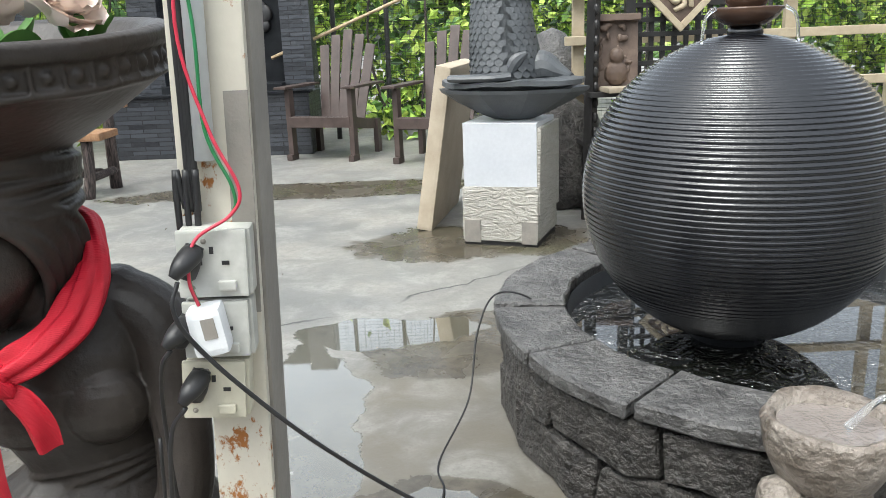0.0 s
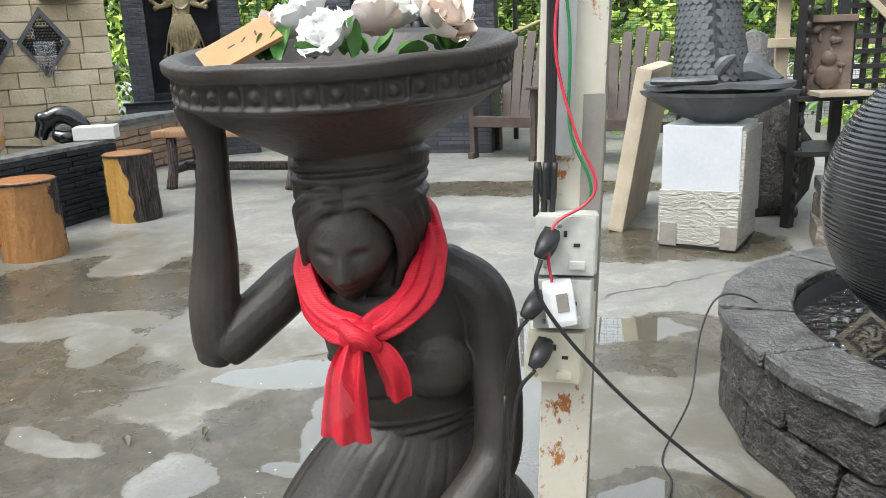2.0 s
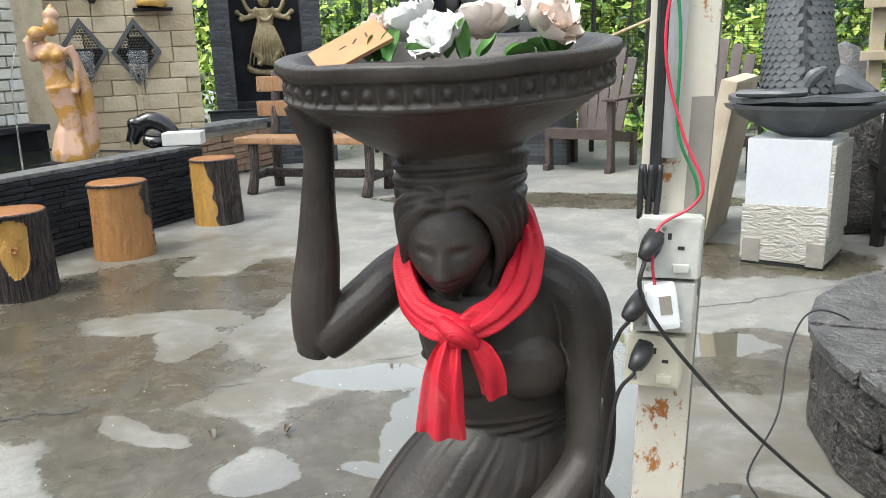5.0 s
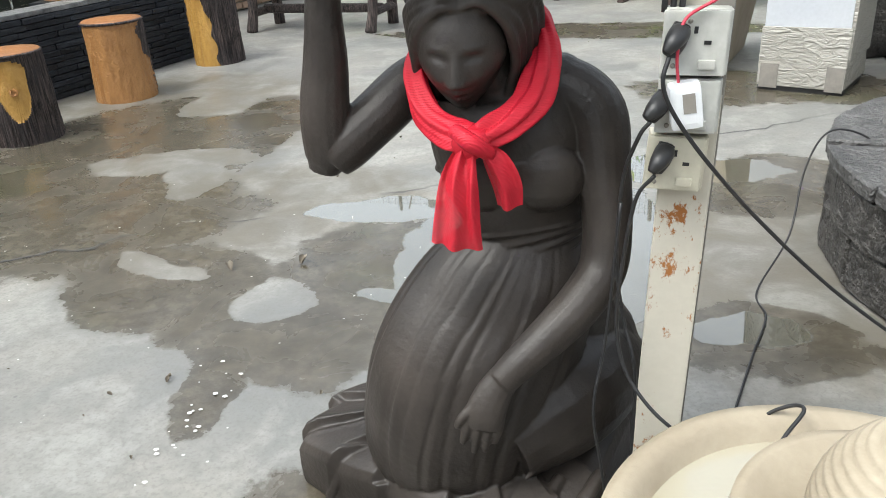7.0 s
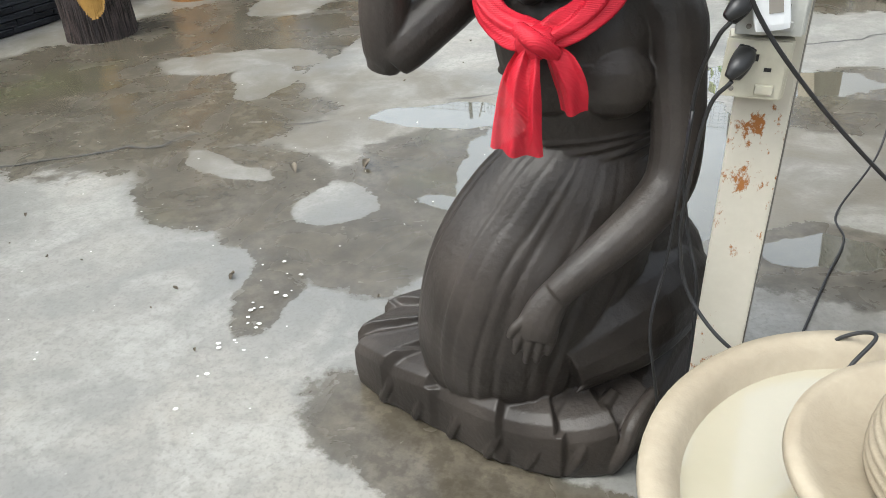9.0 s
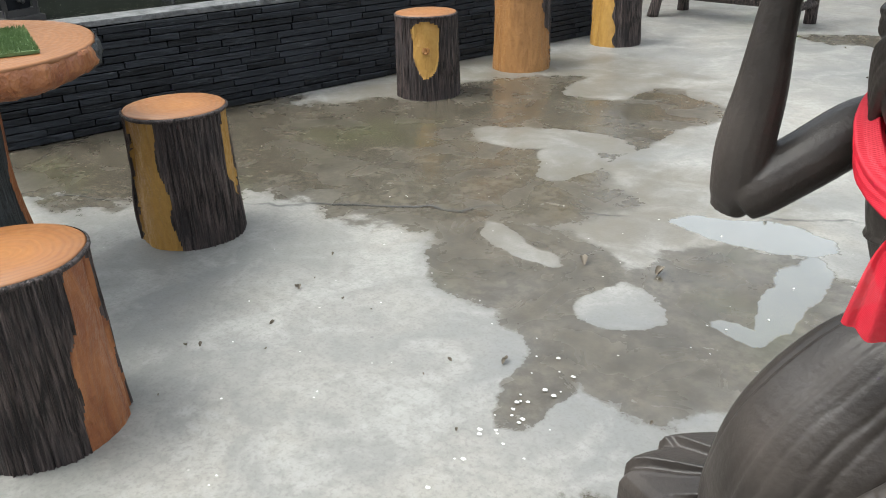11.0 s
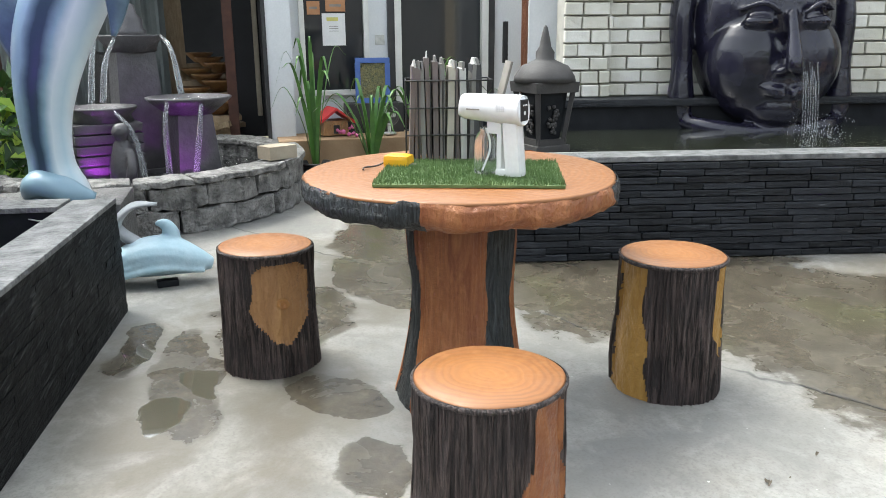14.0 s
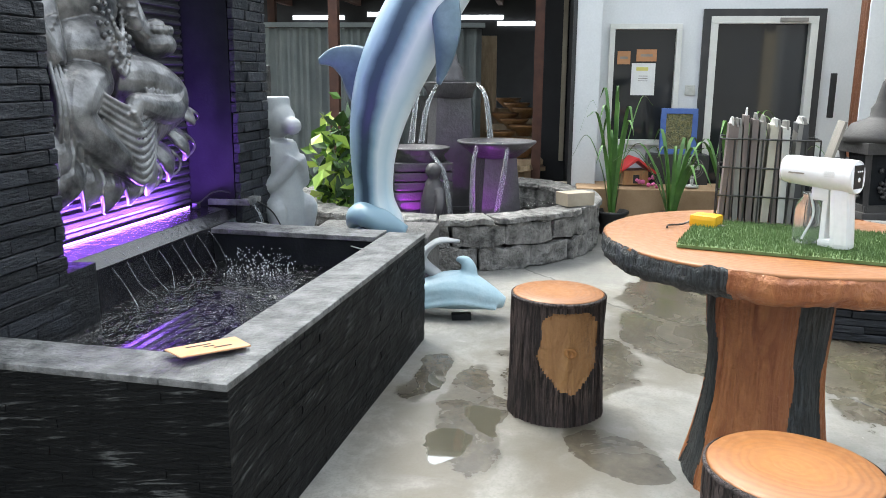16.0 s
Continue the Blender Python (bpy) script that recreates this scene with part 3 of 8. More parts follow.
    for k in range(9):
        f, r = k / 8, 0.0088 if k % 2 == 0 else 0.0055
        for lo, hi in ((inner_r, outer_r), (inner_l, outer_l)):
            tube([(p[0] + (q[0] - p[0]) * f, p[1] + (q[1] - p[1]) * f, p[2] + (q[2] - p[2]) * f + 0.004 * math.sin(j * 1.7 + k), r * (0.6 if j in (0, 5) else 1)) for j, (p, q) in enumerate(zip(lo, hi))], 8, bm, 5)
    # twisted cloth ring under the bowl
    lathe([(0.085, 0.975), (0.1, 0.985), (0.104, 1.01), (0.102, 1.04), (0.106, 1.07)], 40, bm, (0.007, 0.0, 0), wob=0.05)
    for k in range(5):
        ph = 0.9 * k
        tube([(0.007 + (0.103 + 0.001 * k) * math.cos(a), (0.103 + 0.001 * k) * math.sin(a), 0.988 + 0.016 * k + 0.009 * math.sin(a + ph), 0.0085 - 0.001 * (k % 2)) for a in (2 * math.pi * i / 20 for i in range(21))], 8, bm, 2)
    # bowl
    tilt = Matrix.Translation((-0.008, 0, 1.212)) @ Matrix.Rotation(radians(-1.5), 4, "Y") @ Matrix.Rotation(radians(4.2), 4, "X") @ Matrix.Translation((0, 0, -1.2))
    bowl = lathe([(0.06, 1.03), (0.102, 1.042), (0.15, 1.07), (0.215, 1.112), (0.25, 1.138), (0.262, 1.142), (0.264, 1.148), (0.257, 1.152), (0.259, 1.178), (0.269, 1.183), (0.273, 1.19), (0.273, 1.203), (0.263, 1.208), (0.246, 1.203), (0.215, 1.17), (0.15, 1.12), (0.02, 1.105)], 96)
    for k in range(44):
        a = 2 * math.pi * k / 44
        ball((0.257 * math.cos(a), 0.257 * math.sin(a), 1.165), (0.0085, 0.0085, 0.0085), 8, bowl)
        box(bowl, (0.2595 * math.cos(a + 0.0714), 0.2595 * math.sin(a + 0.0714), 1.165), (0.007, 0.005, 0.026), math.degrees(a + 0.0714))
    ruffle(bowl, 0.0025, 14, 2.0)
    bowl.transform(tilt)
    me = bpy.data.meshes.new("t")
    bowl.to_mesh(me)
    bowl.free()
    bm.from_mesh(me)
    ob = part("kneeling_statue", bm, STATUE_DARK, smooth=True)
    fuse(ob, 0.003, 1)
    ob.matrix_basis = pose(-0.582, 1.165, 0, 0, 0, 13.7)
    return tagged(ob, "dark brown stone kneeling statue with a bowl on its head", "statue")


kneeling_statue()
SF = pose(-0.582, 1.165, 0, 0, 0, 13.7)


def cloth_red(name="red_chiffon", cover=1.0):
    m = Net(name)
    f = m.noise(m.obj, 25, 3)
    w = m.wave(m.obj, 160, 1.0, 1.0, "Z")
    return m.done(m.mix(f, (0.46, 0.004, 0.018), (0.64, 0.008, 0.032)), 0.6, m.bump(m.math("ADD", f, m.math("MULTIPLY", w, 0.2)), 0.4, 0.004), Alpha=cover)


RED, RED_SHEER = cloth_red(), cloth_red("sheer_red_chiffon", 0.93)


def drape(pts, width, folds=5, depth=0.008, seg=28, steps=8):
    """A gathered strip of cloth along rows of x, y, z and relative width."""
    bm = bmesh.new()
    rows = spline(pts, steps)
    grid = []
    for i, r in enumerate(rows):
        c = Vector(r[:3])
        d = (Vector(rows[min(i + 1, len(rows) - 1)][:3]) - Vector(rows[max(i - 1, 0)][:3])).normalized()
        side = d.cross(Vector((-0.3, -0.95, 0.1))).normalized()
        out = side.cross(d).normalized()
        line = []
        for k in range(seg):
            s = k / (seg - 1) * 2 - 1
            fold = math.sin(s * folds * 2.2 + i * 0.06 + noise.noise((s * 2, i * 0.08, width * 9)) * 1.5)
            line.append(bm.verts.new(c + side * (s * width * r[3]) + out * (depth * fold + 0.018 * (1 - s * s) * min(1.0, r[3]))))
        grid.append(line)
    for a, b in zip(grid, grid[1:]):
        for k in range(seg - 1):
            bm.faces.new((a[k], a[k + 1], b[k + 1], b[k]))
    return bm


scarf = thing("scarf", "sheer red chiffon scarf knotted round the statue's neck", "scarf")
scarf.matrix_basis = SF
neckpiece = tube([(0.005, -0.148, 0.795, 0.022, 0.02), (0.05, -0.128, 0.812, 0.027, 0.02), (0.092, -0.09, 0.84, 0.028, 0.018), (0.116, -0.045, 0.878, 0.022, 0.016), (0.118, 0.0, 0.92, 0.017, 0.014), (0.1, 0.05, 0.95, 0.018, 0.014), (0.04, 0.09, 0.95, 0.02, 0.015), (-0.03, 0.075, 0.93, 0.02, 0.015), (-0.075, 0.02, 0.905, 0.018, 0.014), (-0.09, -0.035, 0.868, 0.018, 0.013), (-0.075, -0.085, 0.825, 0.021, 0.015), (-0.04, -0.128, 0.8, 0.023, 0.018), (-0.01, -0.148, 0.795, 0.022, 0.02)], 48, smooth=8)
neckpiece.verts.ensure_lookup_table()
for i in range(len(neckpiece.verts) // 48):
    ring = neckpiece.verts[i * 48:i * 48 + 48]
    mid = sum((v.co for v in ring), Vector()) / 48
    for k, v in enumerate(ring):
        a = 2 * math.pi * k / 48 + 0.035 * i
        fold = math.sin(a * 5) * 0.13 + math.sin(a * 9 + i * 0.07) * 0.09 + 0.25 * noise.noise((math.cos(a) * 1.5, math.sin(a) * 1.5, i * 0.12))
        v.co = mid + (v.co - mid) * (1 + fold)
part("neck_wrap", neckpiece, RED, scarf, smooth=True)
kb = ruffle(ball((-0.008, -0.16, 0.793), (0.026, 0.02, 0.027), 24), 0.01, 40)
tube([(-0.032, -0.155, 0.812, 0.012), (-0.008, -0.18, 0.8, 0.014), (0.02, -0.16, 0.775, 0.012)], 10, kb)
part("knot", kb, RED, scarf, smooth=True)
part("scarf_end", drape([(-0.016, -0.165, 0.785, 0.4), (-0.028, -0.172, 0.74, 0.72), (-0.034, -0.168, 0.68, 0.9), (-0.036, -0.16, 0.63, 1.05)], 0.04, 3, 0.006), RED_SHEER, scarf, smooth=True)
part("scarf_end", drape([(0.012, -0.16, 0.785, 0.45), (0.03, -0.155, 0.76, 0.85), (0.043, -0.15, 0.725, 0.95), (0.048, -0.145, 0.685, 0.8)], 0.026, 2, 0.005), RED_SHEER, scarf, smooth=True)

# ---- what lies in the bowl ----
def silk(name, c1, c2):
    m = Net(name)
    return m.done(m.mix(m.noise(m.obj, 30, 3), c1, c2), 0.7, m.bump(m.noise(m.obj, 150, 3), 0.15, 0.001))


PETAL = silk("silk_petal_white", (0.9, 0.91, 0.88), (0.94, 0.94, 0.92))
PETAL_PINK = silk("silk_petal_blush", (0.9, 0.72, 0.62), (0.94, 0.84, 0.76))
LEAF_SILK = plain("silk_leaf", (0.05, 0.16, 0.03), (0.12, 0.28, 0.05), 0.55, 25, 0.2)
CARDBOARD = plain("cardboard", (0.42, 0.2, 0.09), (0.5, 0.26, 0.13), 0.8, 12, 0.2)
INK = plain("marker_ink", (0.03, 0.02, 0.02), (0.05, 0.04, 0.04), 0.7)


def petal_mesh(length, width, cup, curl, wave=0.0):
    bm = bmesh.new()
    grid = []
    for i in range(7):
        t = i / 6
        w = width * math.sin(math.pi * min(1, 0.12 + 0.8 * t)) ** 0.7
        grid.append([bm.verts.new((w * s, length * t * math.cos(curl * t), length * t * math.sin(curl * t) + cup * w * s * s * 3 + wave * math.sin(s * 7 + i))) for s in (-1, -0.6, -0.2, 0.2, 0.6, 1)])
    for a, b in zip(grid, grid[1:]):
        for k in range(5):
            bm.faces.new((a[k], a[k + 1], b[k + 1], b[k]))
    return bm


def rose(at, size, mat, tilt=(0, 0), seed=0):
    random.seed(seed)
    ob = thing("artificial_flower", "white silk rose lying in the stone bowl" if mat is PETAL else "blush pink silk rose lying in the stone bowl", "flower", group="flowers in the bowl")
    ob.matrix_basis = SF @ pose(*at, *tilt, random.uniform(0, 360))
    for ring, (n, lean, ln) in enumerate(((3, 76, 0.5), (5, 58, 0.75), (6, 34, 0.98), (7, 10, 1.12))):
        for i in range(n):
            p = part("petal", petal_mesh(size * ln * random.uniform(0.9, 1.1), size * 0.55, 0.22, 0.35, size * 0.06), mat, ob, smooth=True)
            p.matrix_basis = pose(0, 0, size * 0.1 * (3 - ring) * 0.5, lean + random.uniform(-8, 8), 0, 360 * (i + ring * 0.4) / n)
    return ob


for at, size, mat, tilt in (((-0.012, -0.14, 1.215), 0.05, PETAL, (38, -5)), ((-0.06, -0.05, 1.23), 0.055, PETAL, (22, 0)), ((-0.1, -0.01, 1.23), 0.044, PETAL_PINK, (20, -20)), ((0.045, -0.05, 1.235), 0.048, PETAL_PINK, (30, 10)), ((0.12, -0.09, 1.245), 0.066, PETAL_PINK, (55, 12)), ((0.08, 0.03, 1.24), 0.05, PETAL, (10, 10))):
    rose(at, size, mat, tilt, int(size * 1000 + at[0] * 300))
for k in range(26):
    random.seed(50 + k)
    a = random.uniform(0, 6.28)
    lf = part("artificial_leaf", petal_mesh(random.uniform(0.032, 0.055), 0.015, 0.4, random.uniform(-0.3, 0.8)), LEAF_SILK, smooth=True)
    lf.matrix_basis = SF @ pose(0.02 + 0.15 * math.cos(a), -0.04 + 0.11 * math.sin(a), 1.2, random.uniform(5, 60), 0, random.uniform(0, 360))
    tagged(lf, "green silk leaf among the roses in the stone bowl", "leaf", group="leaves in the bowl")
card = thing("cardboard_sign", "torn piece of brown cardboard with marker scrawl in the bowl", "cardboard")
card.matrix_basis = SF @ pose(-0.15, -0.09, 1.222, 28, -26, 15)
part("sheet", ruffle(cube((0, 0, 0), (0.115, 0.075, 0.006), bevel=0.001), 0.002, 30), CARDBOARD, card)
for k in range(3):
    part("marker_stroke", cube((-0.01 + 0.02 * k, 0.004, 0.0036), (0.012, 0.003, 0.001), 40 * k), INK, card)

# ---- the rusty steel post with its sockets and cables ----
def rusty_paint(name, lo=(0.5, 0.46, 0.37), hi=(0.66, 0.63, 0.55)):
    m = Net(name)
    a, f = m.noise(m.obj, 5, 5, 0.6), m.noise(m.scale(m.obj, (38, 38, 26)), 1.0, 5, 0.7)
    z = m.sep(m.obj)[2]
    band = m.math("ADD", m.math("MULTIPLY", a, 0.55), m.math("MULTIPLY", f, 0.6))
    spots = m.ramp(band, (0.65, 0.0), (0.69, 1.0))
    col = m.mix(a, lo, hi)
    col = m.mix(m.math("MULTIPLY", m.noise(m.obj, 90, 3), 0.2), col, (0.3, 0.28, 0.24))
    rust = m.mix(f, (0.16, 0.05, 0.015), (0.42, 0.17, 0.04))
    col = m.mix(spots, col, rust)
    return m.done(col, m.mix(spots, (0.42,) * 3, (0.85,) * 3), m.bump(m.math("ADD", f, m.math("MULTIPLY", spots, -0.5)), 0.35, 0.003))


POST_PAINT = rusty_paint("rusty_cream_paint")
POST_GREY = plain("mottled_post_grey", (0.2, 0.185, 0.165), (0.3, 0.275, 0.24), 0.75, 9, 0.5, 0.004, 60)
SOCKET = plain("old_white_plastic", (0.4, 0.4, 0.36), (0.62, 0.62, 0.58), 0.42, 22, 0.2)
SOCKET_CREAM = plain("cream_plastic", (0.5, 0.47, 0.37), (0.66, 0.63, 0.51), 0.4, 20, 0.2)
PVC = plain("white_pvc", (0.66, 0.7, 0.72), (0.72, 0.75, 0.77), 0.4, 12, 0.1)
RUBBER = plain("black_rubber", (0.012, 0.012, 0.013), (0.025, 0.025, 0.026), 0.45, 20, 0.2)
WIRE_RED = plain("red_wire", (0.55, 0.03, 0.06), (0.62, 0.05, 0.09), 0.4, 20, 0.1)
WIRE_GREEN = plain("green_wire", (0.02, 0.16, 0.05), (0.03, 0.22, 0.08), 0.4, 20, 0.1)

post = thing("steel_post", "cream painted square steel post with rust spots and peeling paint", "post", kind="")


def lean(z):
    return (z - 0.7) * 0.037


def leaning_box(x0, x1, y0, y1, z0, z1, bevel=0.004):
    bm = cube(((x0 + x1) / 2, (y0 + y1) / 2, (z0 + z1) / 2), (x1 - x0, y1 - y0, z1 - z0), bevel=bevel)
    for v in bm.verts:
        v.co.x += lean(v.co.z)
    return bm
part("front_face", leaning_box(-0.282, -0.207, 1.04, 1.058, 0.0, 2.7), POST_PAINT, post)
part("column", leaning_box(-0.278, -0.203, 1.059, 1.15, 0.0, 2.7), POST_GREY, post, "mottled grey column behind the cream front face")
part("trunking", leaning_box(-0.297, -0.284, 1.035, 1.06, 0.99, 2.7, 0.002), POST_PAINT, post, "chipped cream trunking strip")
part("conduit", tube([(-0.262 + lean(z), 1.03, z, 0.0135) for z in (1.06, 1.5, 2.1, 2.7)], 12, smooth=1), PVC, post, "white plastic conduit pipe", True)
part("peeled_patch", ruffle(leaning_box(-0.236, -0.2065, 1.0375, 1.0395, 0.86, 1.14, 0.0), 0.0015, 60), POST_GREY, post, "bare grey patch where paint peeled")
part("base_plate", cube((-0.27, 1.09, 0.006), (0.15, 0.16, 0.012), bevel=0.003), POST_PAINT, post)


def socket_box(z0, z1, x0, x1, mat, name_label, tilt=0.0):
    ob = thing("power_socket", name_label, "socket", group="sockets on the post")
    cx, h = (x0 + x1) / 2, z1 - z0
    ob.matrix_basis = pose(cx, 1.002, (z0 + z1) / 2, 0, 2.2 + tilt, 4)
    w = x1 - x0
    part("back_box", cube((0.004, 0.02, 0), (w, 0.036, h - 0.003), bevel=0.004), mat, ob)
    part("face_plate", cube((0, -0.003, 0), (w - 0.001, 0.008, h - 0.004), bevel=0.003), mat, ob)
    part("switch_rocker", cube((w * 0.2, -0.009, -h * 0.3), (0.022, 0.008, 0.012), bevel=0.002), mat, ob)
    for sx, sz, ww, hh in ((0.0, 0.2, 0.005, 0.009), (0.016, 0.02, 0.009, 0.005), (-0.016, 0.02, 0.009, 0.005)):
        part("pin_hole", cube((sx, -0.0075, h * sz), (ww, 0.001, hh)), RUBBER, ob)
    for sz in (0.33, -0.33):
        part("screw", ball((-w * 0.1 * (1 if sz > 0 else 3), -0.008, h * sz), (0.0035, 0.002, 0.0035), 8), POST_GREY, ob)
    return ob


socket_box(0.894, 0.982, -0.287, -0.203, SOCKET, "grimy white plastic socket with a black plug strapped to the post")
socket_box(0.815, 0.892, -0.290, -0.209, SOCKET, "grimy white plastic socket holding a white adapter")
socket_box(0.732, 0.813, -0.301, -0.222, SOCKET_CREAM, "cream plastic socket with a switch and a black plug", 2)


def plug(at, tilt):
    ob = thing("power_plug", "black rubber three-pin plug pushed into a socket", "plug", group="plugs")
    ob.matrix_basis = pose(*at, 0, tilt, 0)
    part("body", tube([(0, 0, 0.012, 0.012, 0.01), (0.0, -0.012, 0.01, 0.014, 0.012), (-0.004, -0.03, 0, 0.012, 0.011), (-0.008, -0.038, -0.014, 0.006, 0.006)], 12), RUBBER, ob, smooth=True)
    part("grip", tube([(0, -0.002, 0.02, 0.011, 0.008), (0, -0.01, 0.0, 0.014, 0.008), (0, -0.004, -0.02, 0.011, 0.008)], 10), RUBBER, ob, smooth=True)
    return ob


plug((-0.268, 0.992, 0.945), 20)
plug((-0.287, 0.992, 0.857), 30)
plug((-0.278, 0.992, 0.785), 20)
ad = thing("power_adapter", "white plastic adapter plugged into the middle socket", "adapter")
ad.matrix_basis = pose(-0.252, 0.978, 0.862, 0, -8, 5)
part("body", cube((0, 0, 0), (0.042, 0.04, 0.06), bevel=0.009), WHITE_PAINT, ad, smooth=False)
part("printed_label", cube((0.004, -0.0205, 0.006), (0.016, 0.001, 0.026)), POST_GREY, ad)


def cable(name, pts, r, mat, label, seg=8):
    return tagged(part(name, tube([(*p, r) for p in pts], seg, smooth=8), mat, smooth=True), label, "cable", group="cables at the post")


for a, b, m_, y in ((-0.245, -0.258, WIRE_RED, 1.012), (-0.25, -0.253, WIRE_GREEN, 1.014)):
    s = 1 if m_ is WIRE_RED else -1
    cable("electric_wire", [(a + 0.035, y, 2.6), (a + 0.012, y, 1.75), (a + 0.005 + 0.006 * s, y - 0.004, 1.4), (a - 0.012 * s, y - 0.006, 1.22), (a + 0.012, y - 0.008, 1.1), (-0.208 + 0.004 * s, y - 0.012, 1.03), (-0.216, y - 0.016, 0.998), (-0.258, y - 0.03, 0.972), (-0.266, y - 0.045, 0.93), (-0.262, y - 0.03, 0.887)], 0.0022, m_, "red insulated wire hanging down the post" if s > 0 else "dark green insulated wire hanging down the post", 7)
for k, dx in enumerate((-0.012, -0.002, 0.008)):
    cable("power_cable", [(-0.262 + dx + 0.03, 1.022, 2.5), (-0.262 + dx * 0.4, 1.024, 1.12), (-0.268 + dx * 1.2, 1.02, 1.05), (-0.272 + dx * 1.1, 1.02, 0.975)], 0.0042, RUBBER, "thick black power cable entering the top socket")
cable("power_cable", [(-0.276, 0.955, 0.93), (-0.282, 0.945, 0.9), (-0.268, 0.95, 0.86), (-0.222, 0.97, 0.79), (-0.14, 1.0, 0.69), (-0.02, 1.06, 0.56), (0.12, 1.16, 0.42), (0.24, 1.3, 0.28), (0.34, 1.42, 0.16), (0.42, 1.5, 0.06), (0.5, 1.54, 0.008)], 0.003, RUBBER, "black power cable swinging from the socket down to the floor")
cable("power_cable", [(-0.295, 0.955, 0.845), (-0.31, 0.96, 0.82), (-0.33, 1.0, 0.74), (-0.335, 1.02, 0.6), (-0.32, 1.02, 0.5), (-0.3, 1.0, 0.42), (-0.3, 1.02, 0.25), (-0.31, 1.06, 0.02)], 0.003, RUBBER, "black power cable hanging beside the statue")
cable("power_cable", [(-0.286, 0.955, 0.77), (-0.31, 0.96, 0.73), (-0.325, 0.97, 0.62), (-0.33, 0.975, 0.52), (-0.31, 0.96, 0.44), (-0.25, 0.93, 0.38), (-0.17, 0.93, 0.34), (-0.1, 0.95, 0.405), (-0.06, 0.93, 0.43), (-0.1, 0.86, 0.4), (-0.06, 0.8, 0.37)], 0.003, RUBBER, "black power cable looping into the cream fountain bowl")
cable("power_cable", [(-0.33, 0.975, 0.72), (-0.345, 0.98, 0.5), (-0.36, 0.95, 0.38), (-0.345, 0.96, 0.25), (-0.33, 0.99, 0.1), (-0.32, 1.02, 0.01)], 0.0026, RUBBER, "thin black cable hanging beside the statue")
cable("pump_cable", [(-0.08, 1.5, 0.006), (-0.02, 1.75, 0.006), (0.03, 1.95, 0.006), (0.02, 2.1, 0.006), (0.12, 2.3, 0.1), (0.16, 2.42, 0.27), (0.22, 2.47, 0.375), (0.32, 2.48, 0.365), (0.4, 2.46, 0.29), (0.45, 2.45, 0.2)], 0.0032, RUBBER, "thin black pump cable running over the pond's edge")

# ---- the ball fountain in its round stone pond ----
def rough_block(a0, a1, r0, r1, z0, z1, seed, jag=0.012, n=5):
    """One hewn block of a round wall, about 50 triangles."""
    bm = bmesh.new()
    rows = []
    for z in (z0, z1):
        for r in (r0, r1):
            row = []
            for i in range(n):
                a = a0 + (a1 - a0) * i / (n - 1)
                row.append(bm.verts.new((r * math.cos(a), r * math.sin(a), z)))
            rows.append(row)
    ib, ob_, it, ot = rows
    for i in range(n - 1):
        for q in ((ob_, ot), (ot, it), (it, ib), (ib, ob_)):
            bm.faces.new((q[0][i], q[0][i + 1], q[1][i + 1], q[1][i]))
    for i in (0, n - 1):
        bm.faces.new((ib[i], ob_[i], ot[i], it[i]))
    bmesh.ops.bevel(bm, geom=list(bm.edges), offset=0.006, segments=1, affect="EDGES")
    for v in bm.verts:
        v.co += Vector(noise.noise_vector(v.co * 11 + Vector((seed, 0, 0)))) * jag
    return bm


def water(name, dark=(0.012, 0.013, 0.010), scale=14.0, strength=0.4, depth=0.03):
    m = Net(name)
    n = m.noise(m.pos, scale, 3, 0.6, 1.0)
    n2 = m.noise(m.pos, scale * 3.2, 2, 0.5, 0.6)
    return m.done(dark, 0.03, m.bump(m.math("ADD", n, m.math("MULTIPLY", n2, 0.4)), strength, depth), spec=1.0, Coat_Weight=1.0, Coat_IOR=1.6, Coat_Roughness=0.02)


WATER = water("dark_pond_water", (0.006, 0.0065, 0.005), 8.0, 1.0, 0.09)
WATER_CALM = water("murky_pond_water", (0.03, 0.034, 0.022), 6.0, 0.2)
PC = (1.13, 2.36)
pond = thing("round_pond", "round pond of dark hewn stone blocks with stone caps", "pond", (*PC, 0))
nb = 15
for row in range(2):
    for k in range(nb):
        a0 = 2 * math.pi * (k + 0.5 * row) / nb
        g = 0.008
        part("stone_block", rough_block(a0 + g, a0 + 2 * math.pi / nb - g, 0.72, 0.895, 0.005 + 0.15 * row, 0.15 + 0.15 * row, k + row * 31, 0.024), BLOCK, pond)
for k in range(nb):
    a0 = 2 * math.pi * (k + 0.3) / nb
    cp = part("cap_stone", rough_block(a0 + 0.008, a0 + 2 * math.pi / nb - 0.008, 0.69, 0.915, 0.306, 0.352, k + 99, 0.008), BLOCK_CAP, pond)
    cp.matrix_basis = pose(0, 0, 0.004 * math.sin(k * 2.3))
part("liner", lathe([(0.7, 0.02), (0.7, 0.31), (0.68, 0.32), (0.675, 0.02)], 64, cap=False), BLACK_PLASTER, pond, "black inner liner", True)
bm = bmesh.new()
bmesh.ops.create_circle(bm, cap_ends=True, segments=64, radius=0.7)
wt = part("pond_water", bm, WATER)
wt.matrix_basis = pose(*PC, 0.258)
tagged(wt, "dark rippling water in the round stone pond", "water", kind="structure")

